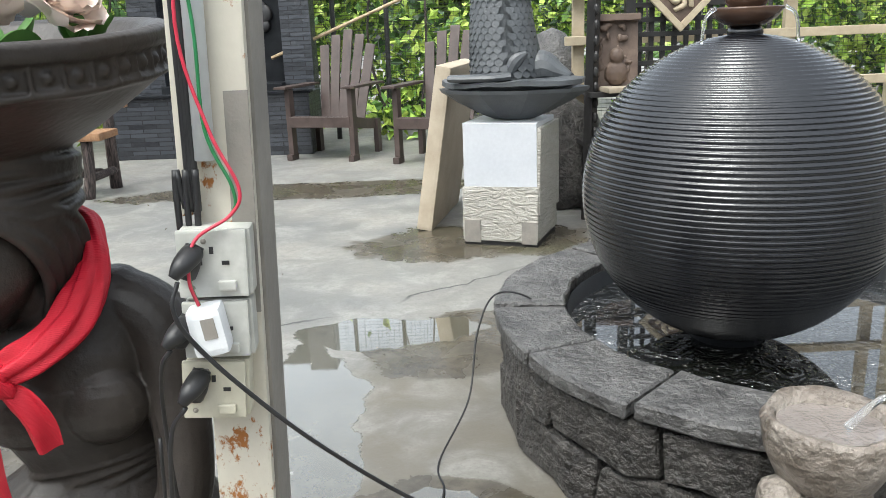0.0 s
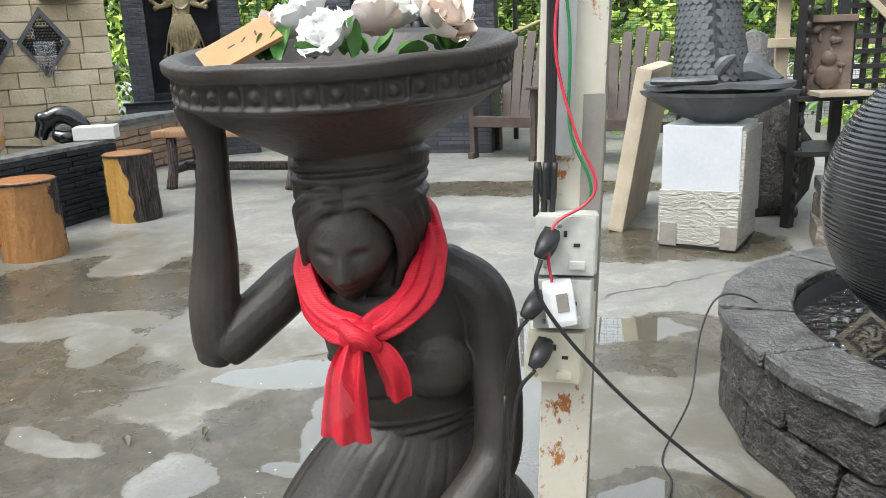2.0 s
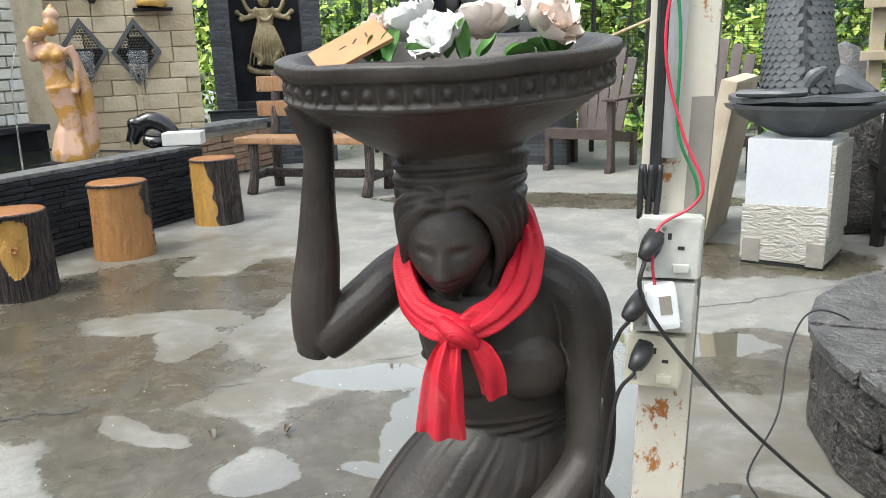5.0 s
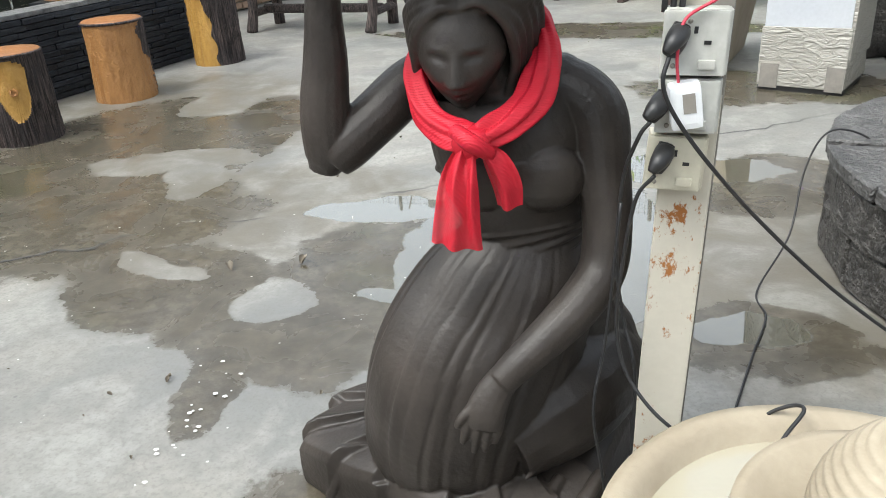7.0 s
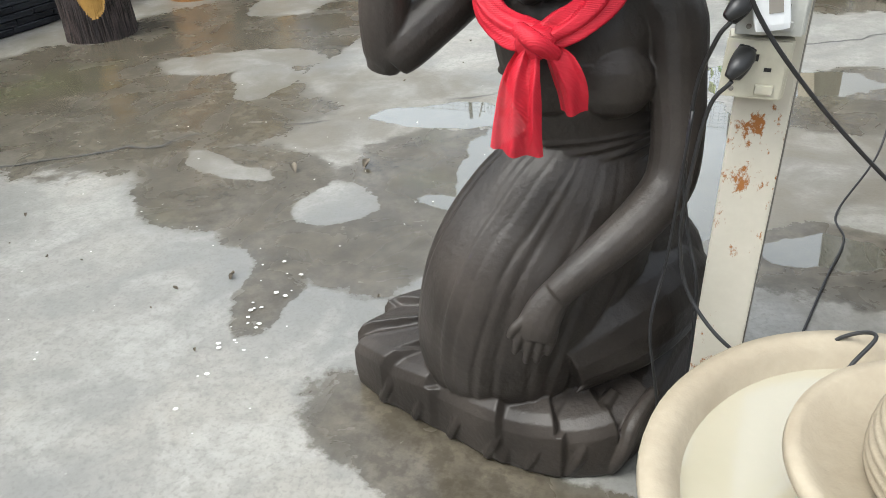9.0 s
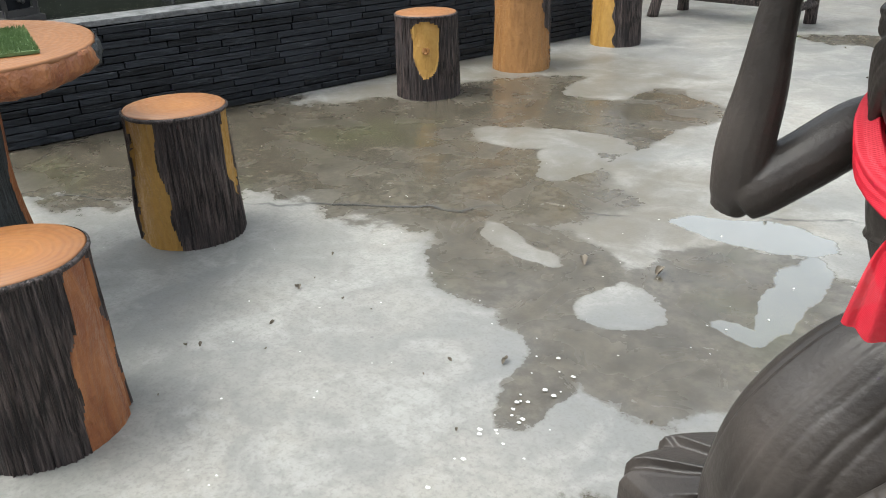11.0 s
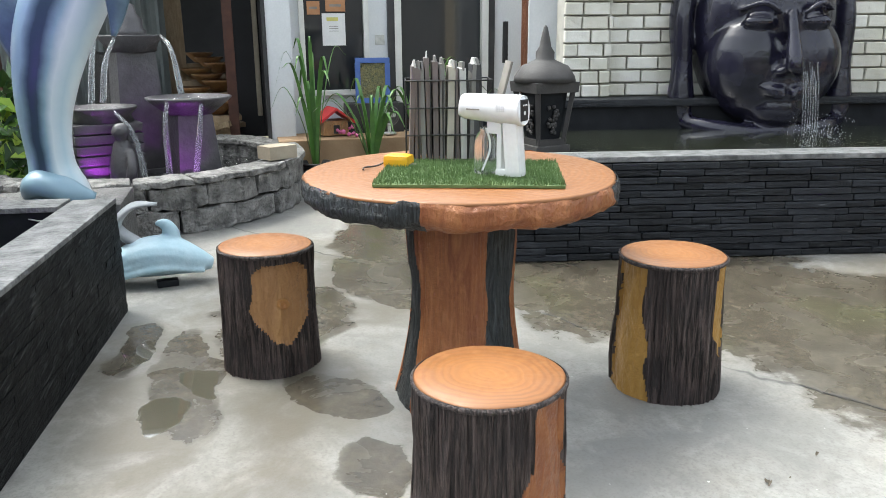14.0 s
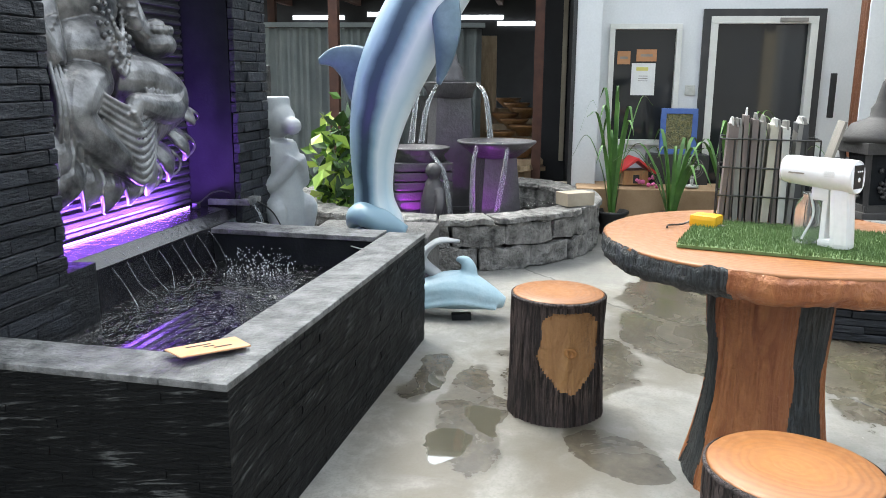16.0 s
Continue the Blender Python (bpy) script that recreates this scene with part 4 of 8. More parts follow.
BC, BR = (0.925, 2.34), 0.442
BZ = 0.712
ballf = thing("ball_fountain", "large dark ribbed stone ball fountain with water running down", "fountain", (*BC, 0))
prof = []
rows = 76
for i in range(rows + 1):
    th = radians(6) + (math.pi - radians(26)) * i / rows
    for j, dr in enumerate((0.0, 0.0036, 0.0052, 0.0036)):
        t2 = th + (math.pi - radians(26)) / rows * j / 4
        prof.append(((BR - 0.004 + dr) * math.sin(t2), BZ + (BR - 0.004 + dr) * math.cos(t2)))
part("ribbed_ball", lathe(prof, 96), BALL_DARK, ballf, smooth=True)
part("pedestal", lathe([(0.11, 0.01), (0.11, 0.27), (0.1, 0.3)], 32), BLACK_PLASTER, ballf, "black pedestal under the ball")
part("collar", lathe([(0.045, BZ + BR - 0.01), (0.05, BZ + BR + 0.005), (0.04, BZ + BR + 0.022)], 24), BALL_DARK, ballf, "", True)
BRONZE = plain("brown_glazed_clay", (0.055, 0.03, 0.02), (0.1, 0.055, 0.035), 0.25, 9, 0.2)
part("top_bowl", lathe([(0.03, BZ + BR + 0.018), (0.06, BZ + BR + 0.026), (0.085, BZ + BR + 0.045), (0.1, BZ + BR + 0.068), (0.096, BZ + BR + 0.072), (0.07, BZ + BR + 0.06), (0.01, BZ + BR + 0.05)], 40), BRONZE, ballf, "shallow brown glazed bowl on top", True)
part("top_jar", lathe([(0.04, BZ + BR + 0.06), (0.06, BZ + BR + 0.09), (0.06, BZ + BR + 0.13), (0.045, BZ + BR + 0.16), (0.0, BZ + BR + 0.165)], 32), BRONZE, ballf, "brown glazed jar on top", True)


def clear_water():
    m = Net("falling_water")
    n = m.noise(m.scale(m.pos, (60, 60, 12)), 1.0, 3)
    return m.done((0.9, 0.93, 0.95), 0.06, m.bump(n, 0.6, 0.01), Transmission_Weight=0.92, IOR=1.33)


FALL = clear_water()
JET = plain("white_foam", (0.7, 0.73, 0.75), (0.8, 0.82, 0.84), 0.3, 40, 0.5)
for sx in (-1, 1):
    st = part("water_stream", tube([(BC[0] + sx * 0.096, BC[1] - 0.03, BZ + BR + 0.07, 0.006), (BC[0] + sx * 0.125, BC[1] - 0.035, BZ + BR + 0.045, 0.005), (BC[0] + sx * 0.135, BC[1] - 0.04, BZ + BR - 0.025, 0.005)], 8), FALL, smooth=True)
    tagged(st, "thin stream of water falling from the top bowl", "water", group="water streams")

# small weathered stone bowl with its own little jet
AGED = plain("weathered_wet_stone", (0.1, 0.075, 0.055), (0.34, 0.3, 0.26), 0.35, 13, 1.0, 0.02, 45)
sb = thing("stone_basin", "small weathered stone basin on a rough foot beside the pond", "basin", (0.80, 1.47, 0))
part("bowl", ruffle(lathe([(0.075, 0.28), (0.1, 0.31), (0.125, 0.37), (0.135, 0.425), (0.125, 0.437), (0.108, 0.43), (0.1, 0.4), (0.05, 0.385), (0.005, 0.385)], 36), 0.012, 14), AGED, sb, smooth=True)
part("foot", ruffle(lathe([(0.15, 0.0), (0.14, 0.12), (0.1, 0.2), (0.085, 0.3)], 28), 0.03, 9), AGED, sb, smooth=True)
part("rock", ruffle(ball((-0.09, -0.02, 0.16), (0.09, 0.08, 0.15), 20), 0.03, 12), AGED, sb, smooth=True)
bw = bmesh.new()
bmesh.ops.create_circle(bw, cap_ends=True, segments=32, radius=0.104)
w2 = part("basin_water", bw, water("clear_basin_water", (0.22, 0.19, 0.17), 30, 0.5))
w2.matrix_basis = pose(0.80, 1.47, 0.412)
tagged(w2, "rippling water filling the small stone basin", "water")
tagged(part("water_stream", tube([(0.92, 1.44, 0.5, 0.005), (0.87, 1.45, 0.47, 0.007), (0.825, 1.46, 0.412, 0.009)], 8), FALL, smooth=True), "short jet of water falling into the small stone basin", "water", group="water streams")

# cream tiered fountain
cf = thing("cream_fountain", "cream cement fountain with a wide basin and ribbed dome", "fountain", (-0.028, 0.674, 0))
part("basin", lathe([(0.2, 0.0), (0.19, 0.08), (0.12, 0.16), (0.16, 0.25), (0.28, 0.34), (0.311, 0.388), (0.308, 0.402), (0.29, 0.404), (0.268, 0.396), (0.25, 0.35), (0.12, 0.31), (0.01, 0.305)], 72, wob=0.012), CREAM, cf, smooth=True)
part("upper_tray", lathe([(0.06, 0.3), (0.07, 0.38), (0.15, 0.42), (0.185, 0.455), (0.183, 0.468), (0.166, 0.468), (0.145, 0.445), (0.02, 0.43)], 56, at=(0.03, -0.015, 0), wob=0.02), CREAM, cf, smooth=True)
dome = []
for i in range(15):
    th = radians(100) * (1 - i / 15)
    for dr, j in ((0.0, 0), (0.005, 0.4), (0.004, 0.75)):
        t2 = th - radians(100) / 15 * j
        dome.append(((0.125 + dr) * math.sin(max(t2, 0.01)), 0.475 + (0.125 + dr) * math.cos(max(t2, 0.01))))
part("ribbed_dome", lathe(dome, 56, at=(0.055, -0.02, 0)), CREAM, cf, smooth=True)
bw = bmesh.new()
bmesh.ops.create_circle(bw, cap_ends=True, segments=48, radius=0.27)
w3 = part("basin_water", bw, water("milky_water", (0.36, 0.33, 0.25), 9, 0.06))
w3.matrix_basis = pose(-0.028, 0.674, 0.372)
tagged(w3, "still cloudy water in the cream basin", "water")

# ---- concrete log stools and table ----
def log_mesh(r, h, ridge, patches, seed, flare=0.012, z0=0.0):
    """The side of a log. Patches of cut wood (angle, half width, low, high) take other slots."""
    bm = bmesh.new()
    seg, rows = 320, 48
    grid = []
    for j in range(rows + 1):
        z = z0 + (h - z0) * j / rows
        line = []
        for k in range(seg):
            a = 2 * math.pi * k / seg
            inside = 0
            for n, (pa, pw, lo, hi) in enumerate(patches):
                da = (a - radians(pa) + math.pi) % (2 * math.pi) - math.pi
                e = pw * (1 + 0.35 * noise.noise((z * 9, seed + n, 0.5))) * (1.25 - 0.5 * z / h if lo < 0 else 1)
                if abs(da) < radians(e) and lo + 0.02 * noise.noise((a * 4, seed, 1.0)) + (0.11 * (da / radians(e)) ** 2 if lo > 0 else 0) < z < hi - (0.04 * (da / radians(e)) ** 4 if lo > 0 else 0):
                    inside = n + 1
            rr = r + flare * (1 - z / h) ** 2 + 0.006 * noise.noise((math.cos(a) * 2, math.sin(a) * 2, z * 4 + seed))
            if inside:
                rr += -0.004 + 0.004 * noise.noise((a * 6, z * 12, seed))
            else:
                rr += ridge * (0.8 * noise.noise((a * 17, z * 2.2, seed)) + 0.9 * noise.noise((a * 40, z * 4, seed + 9)))
            line.append((bm.verts.new((rr * math.cos(a), rr * math.sin(a), z)), inside))
        grid.append(line)
    for a, b in zip(grid, grid[1:]):
        for k in range(seg):
            k2 = (k + 1) % seg
            f = bm.faces.new((a[k][0], a[k2][0], b[k2][0], b[k][0]))
            f.material_index = max(a[k][1], a[k2][1], b[k][1])
    return bm


KNOT = plain("wood_knot", (0.3, 0.13, 0.04), (0.4, 0.2, 0.06), 0.5, 30, 0.6, 0.006)


def log_stool(at, r, h, turn, patches, mats, label, seed):
    ob = thing("log_stool", label, "stool", (*at, 0), turn, "log stools")
    part("trunk", log_mesh(r, h - 0.012, 0.013, patches, seed), [BARK, *mats], ob, smooth=True)
    top = lathe([(r - 0.002, h - 0.014), (r + 0.002, h - 0.006), (r - 0.004, h), (0.5 * r, h + 0.001), (0.001, h + 0.001)], 64, wob=0.03, seed=seed)
    part("seat", top, [WOODTOP], ob, "flat orange top painted with growth rings", True)
    part("rim", lathe([(r + 0.003, h - 0.018), (r + 0.008, h - 0.013), (r + 0.008, h - 0.007), (r + 0.002, h - 0.003)], 64, wob=0.03, seed=seed, cap=False), BARK, ob, "dark bark edge", True)
    for pa, pw, lo, hi in patches[:1]:
        kz = (lo + hi) / 2
        part("knot", ruffle(lathe([(0.022, -0.004), (0.02, 0.006), (0.013, 0.008), (0.008, 0.003), (0.001, 0.004)], 14), 0.006, 40), KNOT, ob).matrix_basis = pose((r + 0.001) * math.cos(radians(pa)), (r + 0.001) * math.sin(radians(pa)), kz, 0, 90, pa)
    return ob


TAUP = "brown bark log stool with %s"
log_stool((-2.17, 0.49), 0.17, 0.46, 0, [(35, 22, -1, 0.6)], [ORANGE], TAUP % "an orange cut strip by the table", 1)
log_stool((-2.92, 1.37), 0.172, 0.477, 0, [(-80, 26, -1, 0.6), (42, 15, 0.14, 0.6)], [OCHRE, OCHRE], TAUP % "ochre cut strips beside the table", 2)
log_stool((-3.475, 0.035), 0.165, 0.46, 0, [(16, 34, 0.13, 0.42)], [BROWNCUT], TAUP % "a brown cut patch by the table", 3)
log_stool((-3.59, 3.38), 0.172, 0.47, 0, [(-50, 26, 0.13, 0.43)], [OCHRE], TAUP % "an ochre patch by the long trough", 4)
log_stool((-3.56, 4.25), 0.178, 0.485, 0, [(-80, 95, -1, 0.6)], [cutwood("tan_cut_wood", (0.28, 0.13, 0.042), (0.4, 0.2, 0.07))], "tan cut-wood log stool of painted concrete by the long trough", 5)
log_stool((-3.47, 5.28), 0.17, 0.495, 0, [(-112, 45, -1, 0.6)], [OCHRE], TAUP % "a broad ochre patch by the bench", 6)

TX, TY, TR, TH = -3.03, 0.655, 0.505, 0.772
table = thing("log_table", "round orange-brown concrete table shaped like a sawn tree trunk", "table", (TX, TY, 0))
bm = lathe([(0.05, TH - 0.085), (TR - 0.06, TH - 0.088), (TR - 0.03, TH - 0.085), (TR - 0.012, TH - 0.072), (TR, TH - 0.058), (TR + 0.003, TH - 0.045), (TR, TH - 0.032), (TR + 0.001, TH - 0.02), (TR - 0.002, TH - 0.012), (TR - 0.008, TH - 0.004)], 220, wob=0.035, seed=3, cap=False)
for v in bm.verts:
    v.co += Vector(noise.noise_vector(v.co * 9)) * 0.01 + Vector(noise.noise_vector(v.co * 38)) * 0.007
for f in bm.faces:
    a = math.degrees(math.atan2(f.calc_center_median().y, f.calc_center_median().x)) % 360
    f.material_index = 1 if (225 < a < 333 or 46 < a < 110 or 150 < a < 200) else 0
part("table_edge", bm, [ORANGE, BARK_GREY], table, "rough edge half orange wood, half grey bark", True)
part("tabletop", lathe([(TR - 0.012, TH - 0.02), (TR - 0.004, TH - 0.006), (TR - 0.014, TH), (0.25, TH), (0.001, TH)], 128, wob=0.035, seed=3), WOODTOP, table, "flat top with painted growth rings", True)
bm = bmesh.new()
tr = log_mesh(0.168, 0.69, 0.004, [(-84, 19, -1, 0.8), (34, 22, -1, 0.8), (150, 26, -1, 0.8), (-160, 20, -1, 0.8)], 11, 0.0)
for v in tr.verts:
    t = v.co.z / 0.69
    k = 1.0 + 0.35 * max(0, 1 - t * 1.6) ** 2 + 0.22 * max(0, t - 0.6) + 0.03 * math.sin(5 * math.atan2(v.co.y, v.co.x) + t * 3)
    v.co.x *= k
    v.co.y *= k
part("trunk_leg", tr, [ORANGE, BARK_GREY, BARK_GREY, BARK_GREY, BARK_GREY], table, "trunk leg of orange wood with grey bark strips", True)

# ---- on the table ----
GRASS_MAT = plain("plastic_turf", (0.07, 0.13, 0.035), (0.16, 0.24, 0.09), 0.75, 30, 0.3)
mat_turn = math.degrees(math.atan2(0.832 - 0.302, -2.63 + 2.8))
turf = thing("turf_mat", "rectangle of green artificial grass on the table", "mat", (-2.945, 0.665, TH + 0.002), mat_turn)
part("backing", cube((0, 0, 0.004), (0.55, 0.44, 0.008)), GRASS_MAT, turf)
random.seed(4)
verts, faces = [], []
for k in range(12000):
    x, y = random.uniform(-0.277, 0.277), random.uniform(-0.222, 0.222)
    a, h, l = random.uniform(0, 6.28), random.uniform(0.008, 0.015), random.uniform(0.002, 0.008)
    dx, dy = 0.0014 * math.cos(a), 0.0014 * math.sin(a)
    n = len(verts)
    verts += [(x - dx, y - dy, 0.007), (x + dx, y + dy, 0.007), (x - dy * l * 400, y + dx * l * 400, 0.007 + h)]
    faces.append((n, n + 1, n + 2))
me = bpy.data.meshes.new("blades")
me.from_pydata(verts, [], faces)
me.materials.append(GRASS_MAT)
bl = new("turf_fibre", me)
bl.parent = turf
bl["kind"] = "stuff"

YELLOW = plain("yellow_plastic", (0.75, 0.38, 0.01), (0.8, 0.45, 0.02), 0.4, 15, 0.1)
tape = thing("tape_measure", "yellow plastic tape measure with a black strap on the table", "tape measure", (-3.14, 0.475, TH + 0.002), 60)
part("case", cube((0, 0, 0.022), (0.085, 0.075, 0.042), bevel=0.014), YELLOW, tape)
part("badge", lathe([(0.02, 0.0), (0.02, 0.002), (0.001, 0.003)], 20, at=(0, 0, 0.042)), YELLOW, tape)
part("hook", cube((0.05, 0, 0.01), (0.02, 0.02, 0.008), bevel=0.002), POST_GREY, tape)
part("wrist_strap", tube([(-0.04, 0, 0.02, 0.003), (-0.07, -0.02, 0.006, 0.003), (-0.1, -0.05, 0.004, 0.003), (-0.09, -0.09, 0.004, 0.003)], 6), RUBBER, tape)

# magazine rack
FX, FY = -3.27, 0.675
ra = math.degrees(math.atan2(0.793 - 0.558, 0.044))
rack = thing("wire_rack", "black wire desk rack holding worn folders on the table", "rack", (FX, FY, TH + 0.004), ra)
WIREBLACK = plain("black_wire", (0.012, 0.012, 0.012), (0.02, 0.02, 0.02), 0.4, 20, 0.1)
RW, RD, RH = 0.29, 0.15, 0.27
for z in (0.006, 0.09, 0.18, RH):
    part("hoop", tube([(-RW / 2, -RD / 2, z, 0.003), (RW / 2, -RD / 2, z, 0.003), (RW / 2, RD / 2, z, 0.003), (-RW / 2, RD / 2, z, 0.003), (-RW / 2, -RD / 2, z, 0.003)], 6, smooth=0), WIREBLACK, rack)
for k in range(8):
    x = -RW / 2 + RW * k / 7
    for sy in (-1, 1):
        part("upright_wire", tube([(x, sy * RD / 2, 0.0, 0.0025), (x, sy * RD / 2, RH, 0.0025)], 6, smooth=0), WIREBLACK, rack)
for k in range(12):
    part("floor_wire", tube([(-RW / 2 + RW * k / 11, -RD / 2, 0.005, 0.002), (-RW / 2 + RW * k / 11, RD / 2, 0.005, 0.002)], 5, smooth=0), WIREBLACK, rack)
FOLD = [plain("folder_%s" % n, c, tuple(x * 0.7 for x in c), 0.6, 14, 0.3) for n, c in (("mauve", (0.17, 0.14, 0.13)), ("grey", (0.22, 0.215, 0.2)), ("cream", (0.48, 0.45, 0.37)), ("white", (0.56, 0.56, 0.53)), ("black", (0.05, 0.05, 0.055)))]
PAPER = plain("paper", (0.72, 0.72, 0.7), (0.78, 0.78, 0.76), 0.7, 12, 0.15)
random.seed(8)
x = -RW / 2 + 0.008
for k, (c, w) in enumerate(((0, .016), (0, .02), (1, .018), (0, .016), (0, .02), (1, .018), (2, .026), (0, .018), (3, .024), (1, .016), (4, .034))):
    h = random.uniform(0.3, 0.335)
    fo = thing("folder", "worn %s plastic folder standing in the wire rack" % ("mauve-brown", "grey", "cream", "white", "black")[c], "folder", group="folders in the rack")
    fo.matrix_basis = pose(FX, FY, TH + 0.012, 0, 0, ra) @ pose(x + w / 2, 0, 0, 0, random.uniform(-2.5, 2.5), 0)
    part("cover", ruffle(cube((0, 0, h / 2), (w * 0.92, 0.13, h), bevel=0.002), 0.002, 20), FOLD[c], fo)
    part("sleeve", ruffle(cube((0, -0.004, h + 0.006), (w * 0.3, 0.12, 0.022), bevel=0.001), 0.012, 30), FOLD[1 if k % 3 else 3], fo, "crumpled clear sleeve edge")
    x += w + 0.003
bd = thing("grey_board", "thin grey board leaning out of the wire rack", "board")
bd.matrix_basis = pose(FX, FY, TH + 0.012, 0, 0, ra) @ pose(RW / 2 - 0.012, 0.02, 0, 0, 14, 0)
part("panel", cube((0, 0, 0.165), (0.008, 0.14, 0.33), bevel=0.001), POST_GREY, bd)

# spray gun
GUNW = plain("glossy_white_plastic", (0.78, 0.79, 0.8), (0.82, 0.82, 0.82), 0.22, 6, 0.03)
gun = thing("spray_gun", "white plastic sanitising spray gun with a clear bottle", "spray gun")
gdir = 44.0
gun.matrix_basis = pose(-2.86, 0.72, TH + 0.012, 0, 0, gdir)
part("barrel", tube([(-0.112, 0, 0.202, 0.026, 0.03), (-0.107, 0, 0.202, 0.034, 0.038), (-0.04, 0, 0.2, 0.038, 0.041), (0.05, 0, 0.197, 0.041, 0.045), (0.085, 0, 0.196, 0.041, 0.045), (0.09, 0, 0.196, 0.036, 0.04)], 24, smooth=4, side=(0, 1, 0)), GUNW, gun, smooth=True)
part("handle", cube((0.06, 0, 0.085), (0.05, 0.048, 0.17), bevel=0.014, tilt=(0, -5)), GUNW, gun)
part("bottle_neck", cube((0.0, 0, 0.15), (0.05, 0.034, 0.05), bevel=0.01), GUNW, gun)
part("handle_bridge", cube((0.035, 0, 0.012), (0.06, 0.034, 0.022), bevel=0.008), GUNW, gun)
part("front_grip", cube((0.016, 0, 0.08), (0.016, 0.03, 0.15), bevel=0.006), GUNW, gun)
part("display", cube((0.0905, 0, 0.198), (0.004, 0.046, 0.062), bevel=0.0015), RUBBER, gun, "black display with white lights")
for dy in (-0.01, 0.0, 0.01):
    part("indicator", ball((0.0935, dy, 0.212), 0.0026, 8), GUNW, gun)
part("button", ball((0.0932, 0, 0.19), (0.002, 0.0065, 0.0065), 12), GUNW, gun)
for i in range(4):
    for j in range(5):
        part("vent_hole", ball((0.02 + 0.006 * j, -0.0405, 0.196 + 0.006 * i), 0.0014, 6), POST_GREY, gun)
part("maker_mark", cube((-0.06, -0.0385, 0.197), (0.045, 0.001, 0.004)), POST_GREY, gun)
gm = Net("clear_plastic")
CLEAR = gm.done((0.93, 0.96, 0.97), 0.05, None, Transmission_Weight=0.95, IOR=1.2)
part("bottle", lathe([(0.001, 0.0), (0.034, 0.0), (0.036, 0.01), (0.036, 0.09), (0.03, 0.115), (0.02, 0.125), (0.02, 0.14)], 28, at=(-0.035, 0, 0.004), cap=False), CLEAR, gun, "clear bottle with a thin hose", True)
part("hose", tube([(-0.035, 0, 0.14, 0.003), (-0.03, 0.012, 0.08, 0.003), (-0.045, 0, 0.012, 0.003)], 6), GUNW, gun)

# ---- the long slate trough under the white brick wall ----
W0, W1 = (-4.52, 1.3), (-3.77, 5.6)
WL = math.hypot(W1[0] - W0[0], W1[1] - W0[1])
TF = place(W0, W1)                       # x along the front, y to the back
long_trough = thing("slate_trough", "long black slate-clad water trough with a grey stone coping", "trough")
long_trough.matrix_basis = TF
part("front_wall", cube((WL / 2, 0.1, 0.265), (WL, 0.16, 0.53)), BLACK_PLASTER, long_trough)
part("front_coping", ruffle(cube((WL / 2, 0.085, 0.546), (WL + 0.03, 0.21, 0.03), bevel=0.006), 0.003, 9), SLATE_CAP, long_trough, "pale grey stone coping")
part("left_end_wall", cube((0.1, 0.98, 0.25), (0.2, 1.6, 0.5), bevel=0.008), BLACK_PLASTER, long_trough)
part("right_end_wall", cube((WL - 0.08, 1.0, 0.25), (0.16, 1.6, 0.5), bevel=0.008), BLACK_PLASTER, long_trough)
part("bed", cube((WL / 2, 0.98, 0.1), (WL - 0.4, 1.6, 0.2)), BLACK_PLASTER, long_trough)
wtr = part("trough_water", cube((WL / 2, 0.985, 0.49), (WL - 0.26, 1.6, 0.02)), WATER_CALM)
wtr.matrix_basis = TF
tagged(wtr, "murky green water filling the long trough", "water", kind="structure")
# ledge at the back
LF = place((-6.16, 1.45), (-5.42, 5.9))
LL = math.hypot(0.74, 4.45)
ledge = thing("back_ledge", "black painted ledge along the back of the trough", "ledge")
ledge.matrix_basis = LF
part("ledge_face", ruffle(cube((LL / 2, 0.14, 0.57), (LL, 0.24, 0.2), bevel=0.01), 0.006, 7), BLACK_PLASTER, ledge)
part("ledge_top", ruffle(cube((LL / 2, 0.12, 0.69), (LL, 0.3, 0.05), bevel=0.012), 0.008, 6), SLATE, ledge)


def brick_paint():
    m = Net("white_painted_brick")
    a, f = m.noise(m.pos, 3.0, 5), m.noise(m.pos, 40, 4)
    r = m.math("FRACT", m.math("ADD", m.rnd, m.isl))
    col = m.mix(r, (0.52, 0.51, 0.44), (0.68, 0.67, 0.61))
    col = m.mix(m.ramp(a, (0.45, 0.0), (0.7, 0.7)), col, (0.42, 0.4, 0.31))
    return m.done(col, 0.75, m.bump(m.math("ADD", f, a), 0.6, 0.008))


BRICK = brick_paint()
MORTAR = plain("old_mortar", (0.4, 0.39, 0.34), (0.52, 0.5, 0.44), 0.85, 8, 0.5)
wall_north = solid_wall("wall_north", (-6.38, 2.35), (-5.66, 5.95), 0, 3.0, 0.25, MORTAR, "white painted brick wall behind the trough")
brick_pier = solid_wall("wall_pier", (-6.37, 2.33), (-6.31, 2.68), 0, 3.0, -0.10, MORTAR, "white painted brick pier beside the house door")

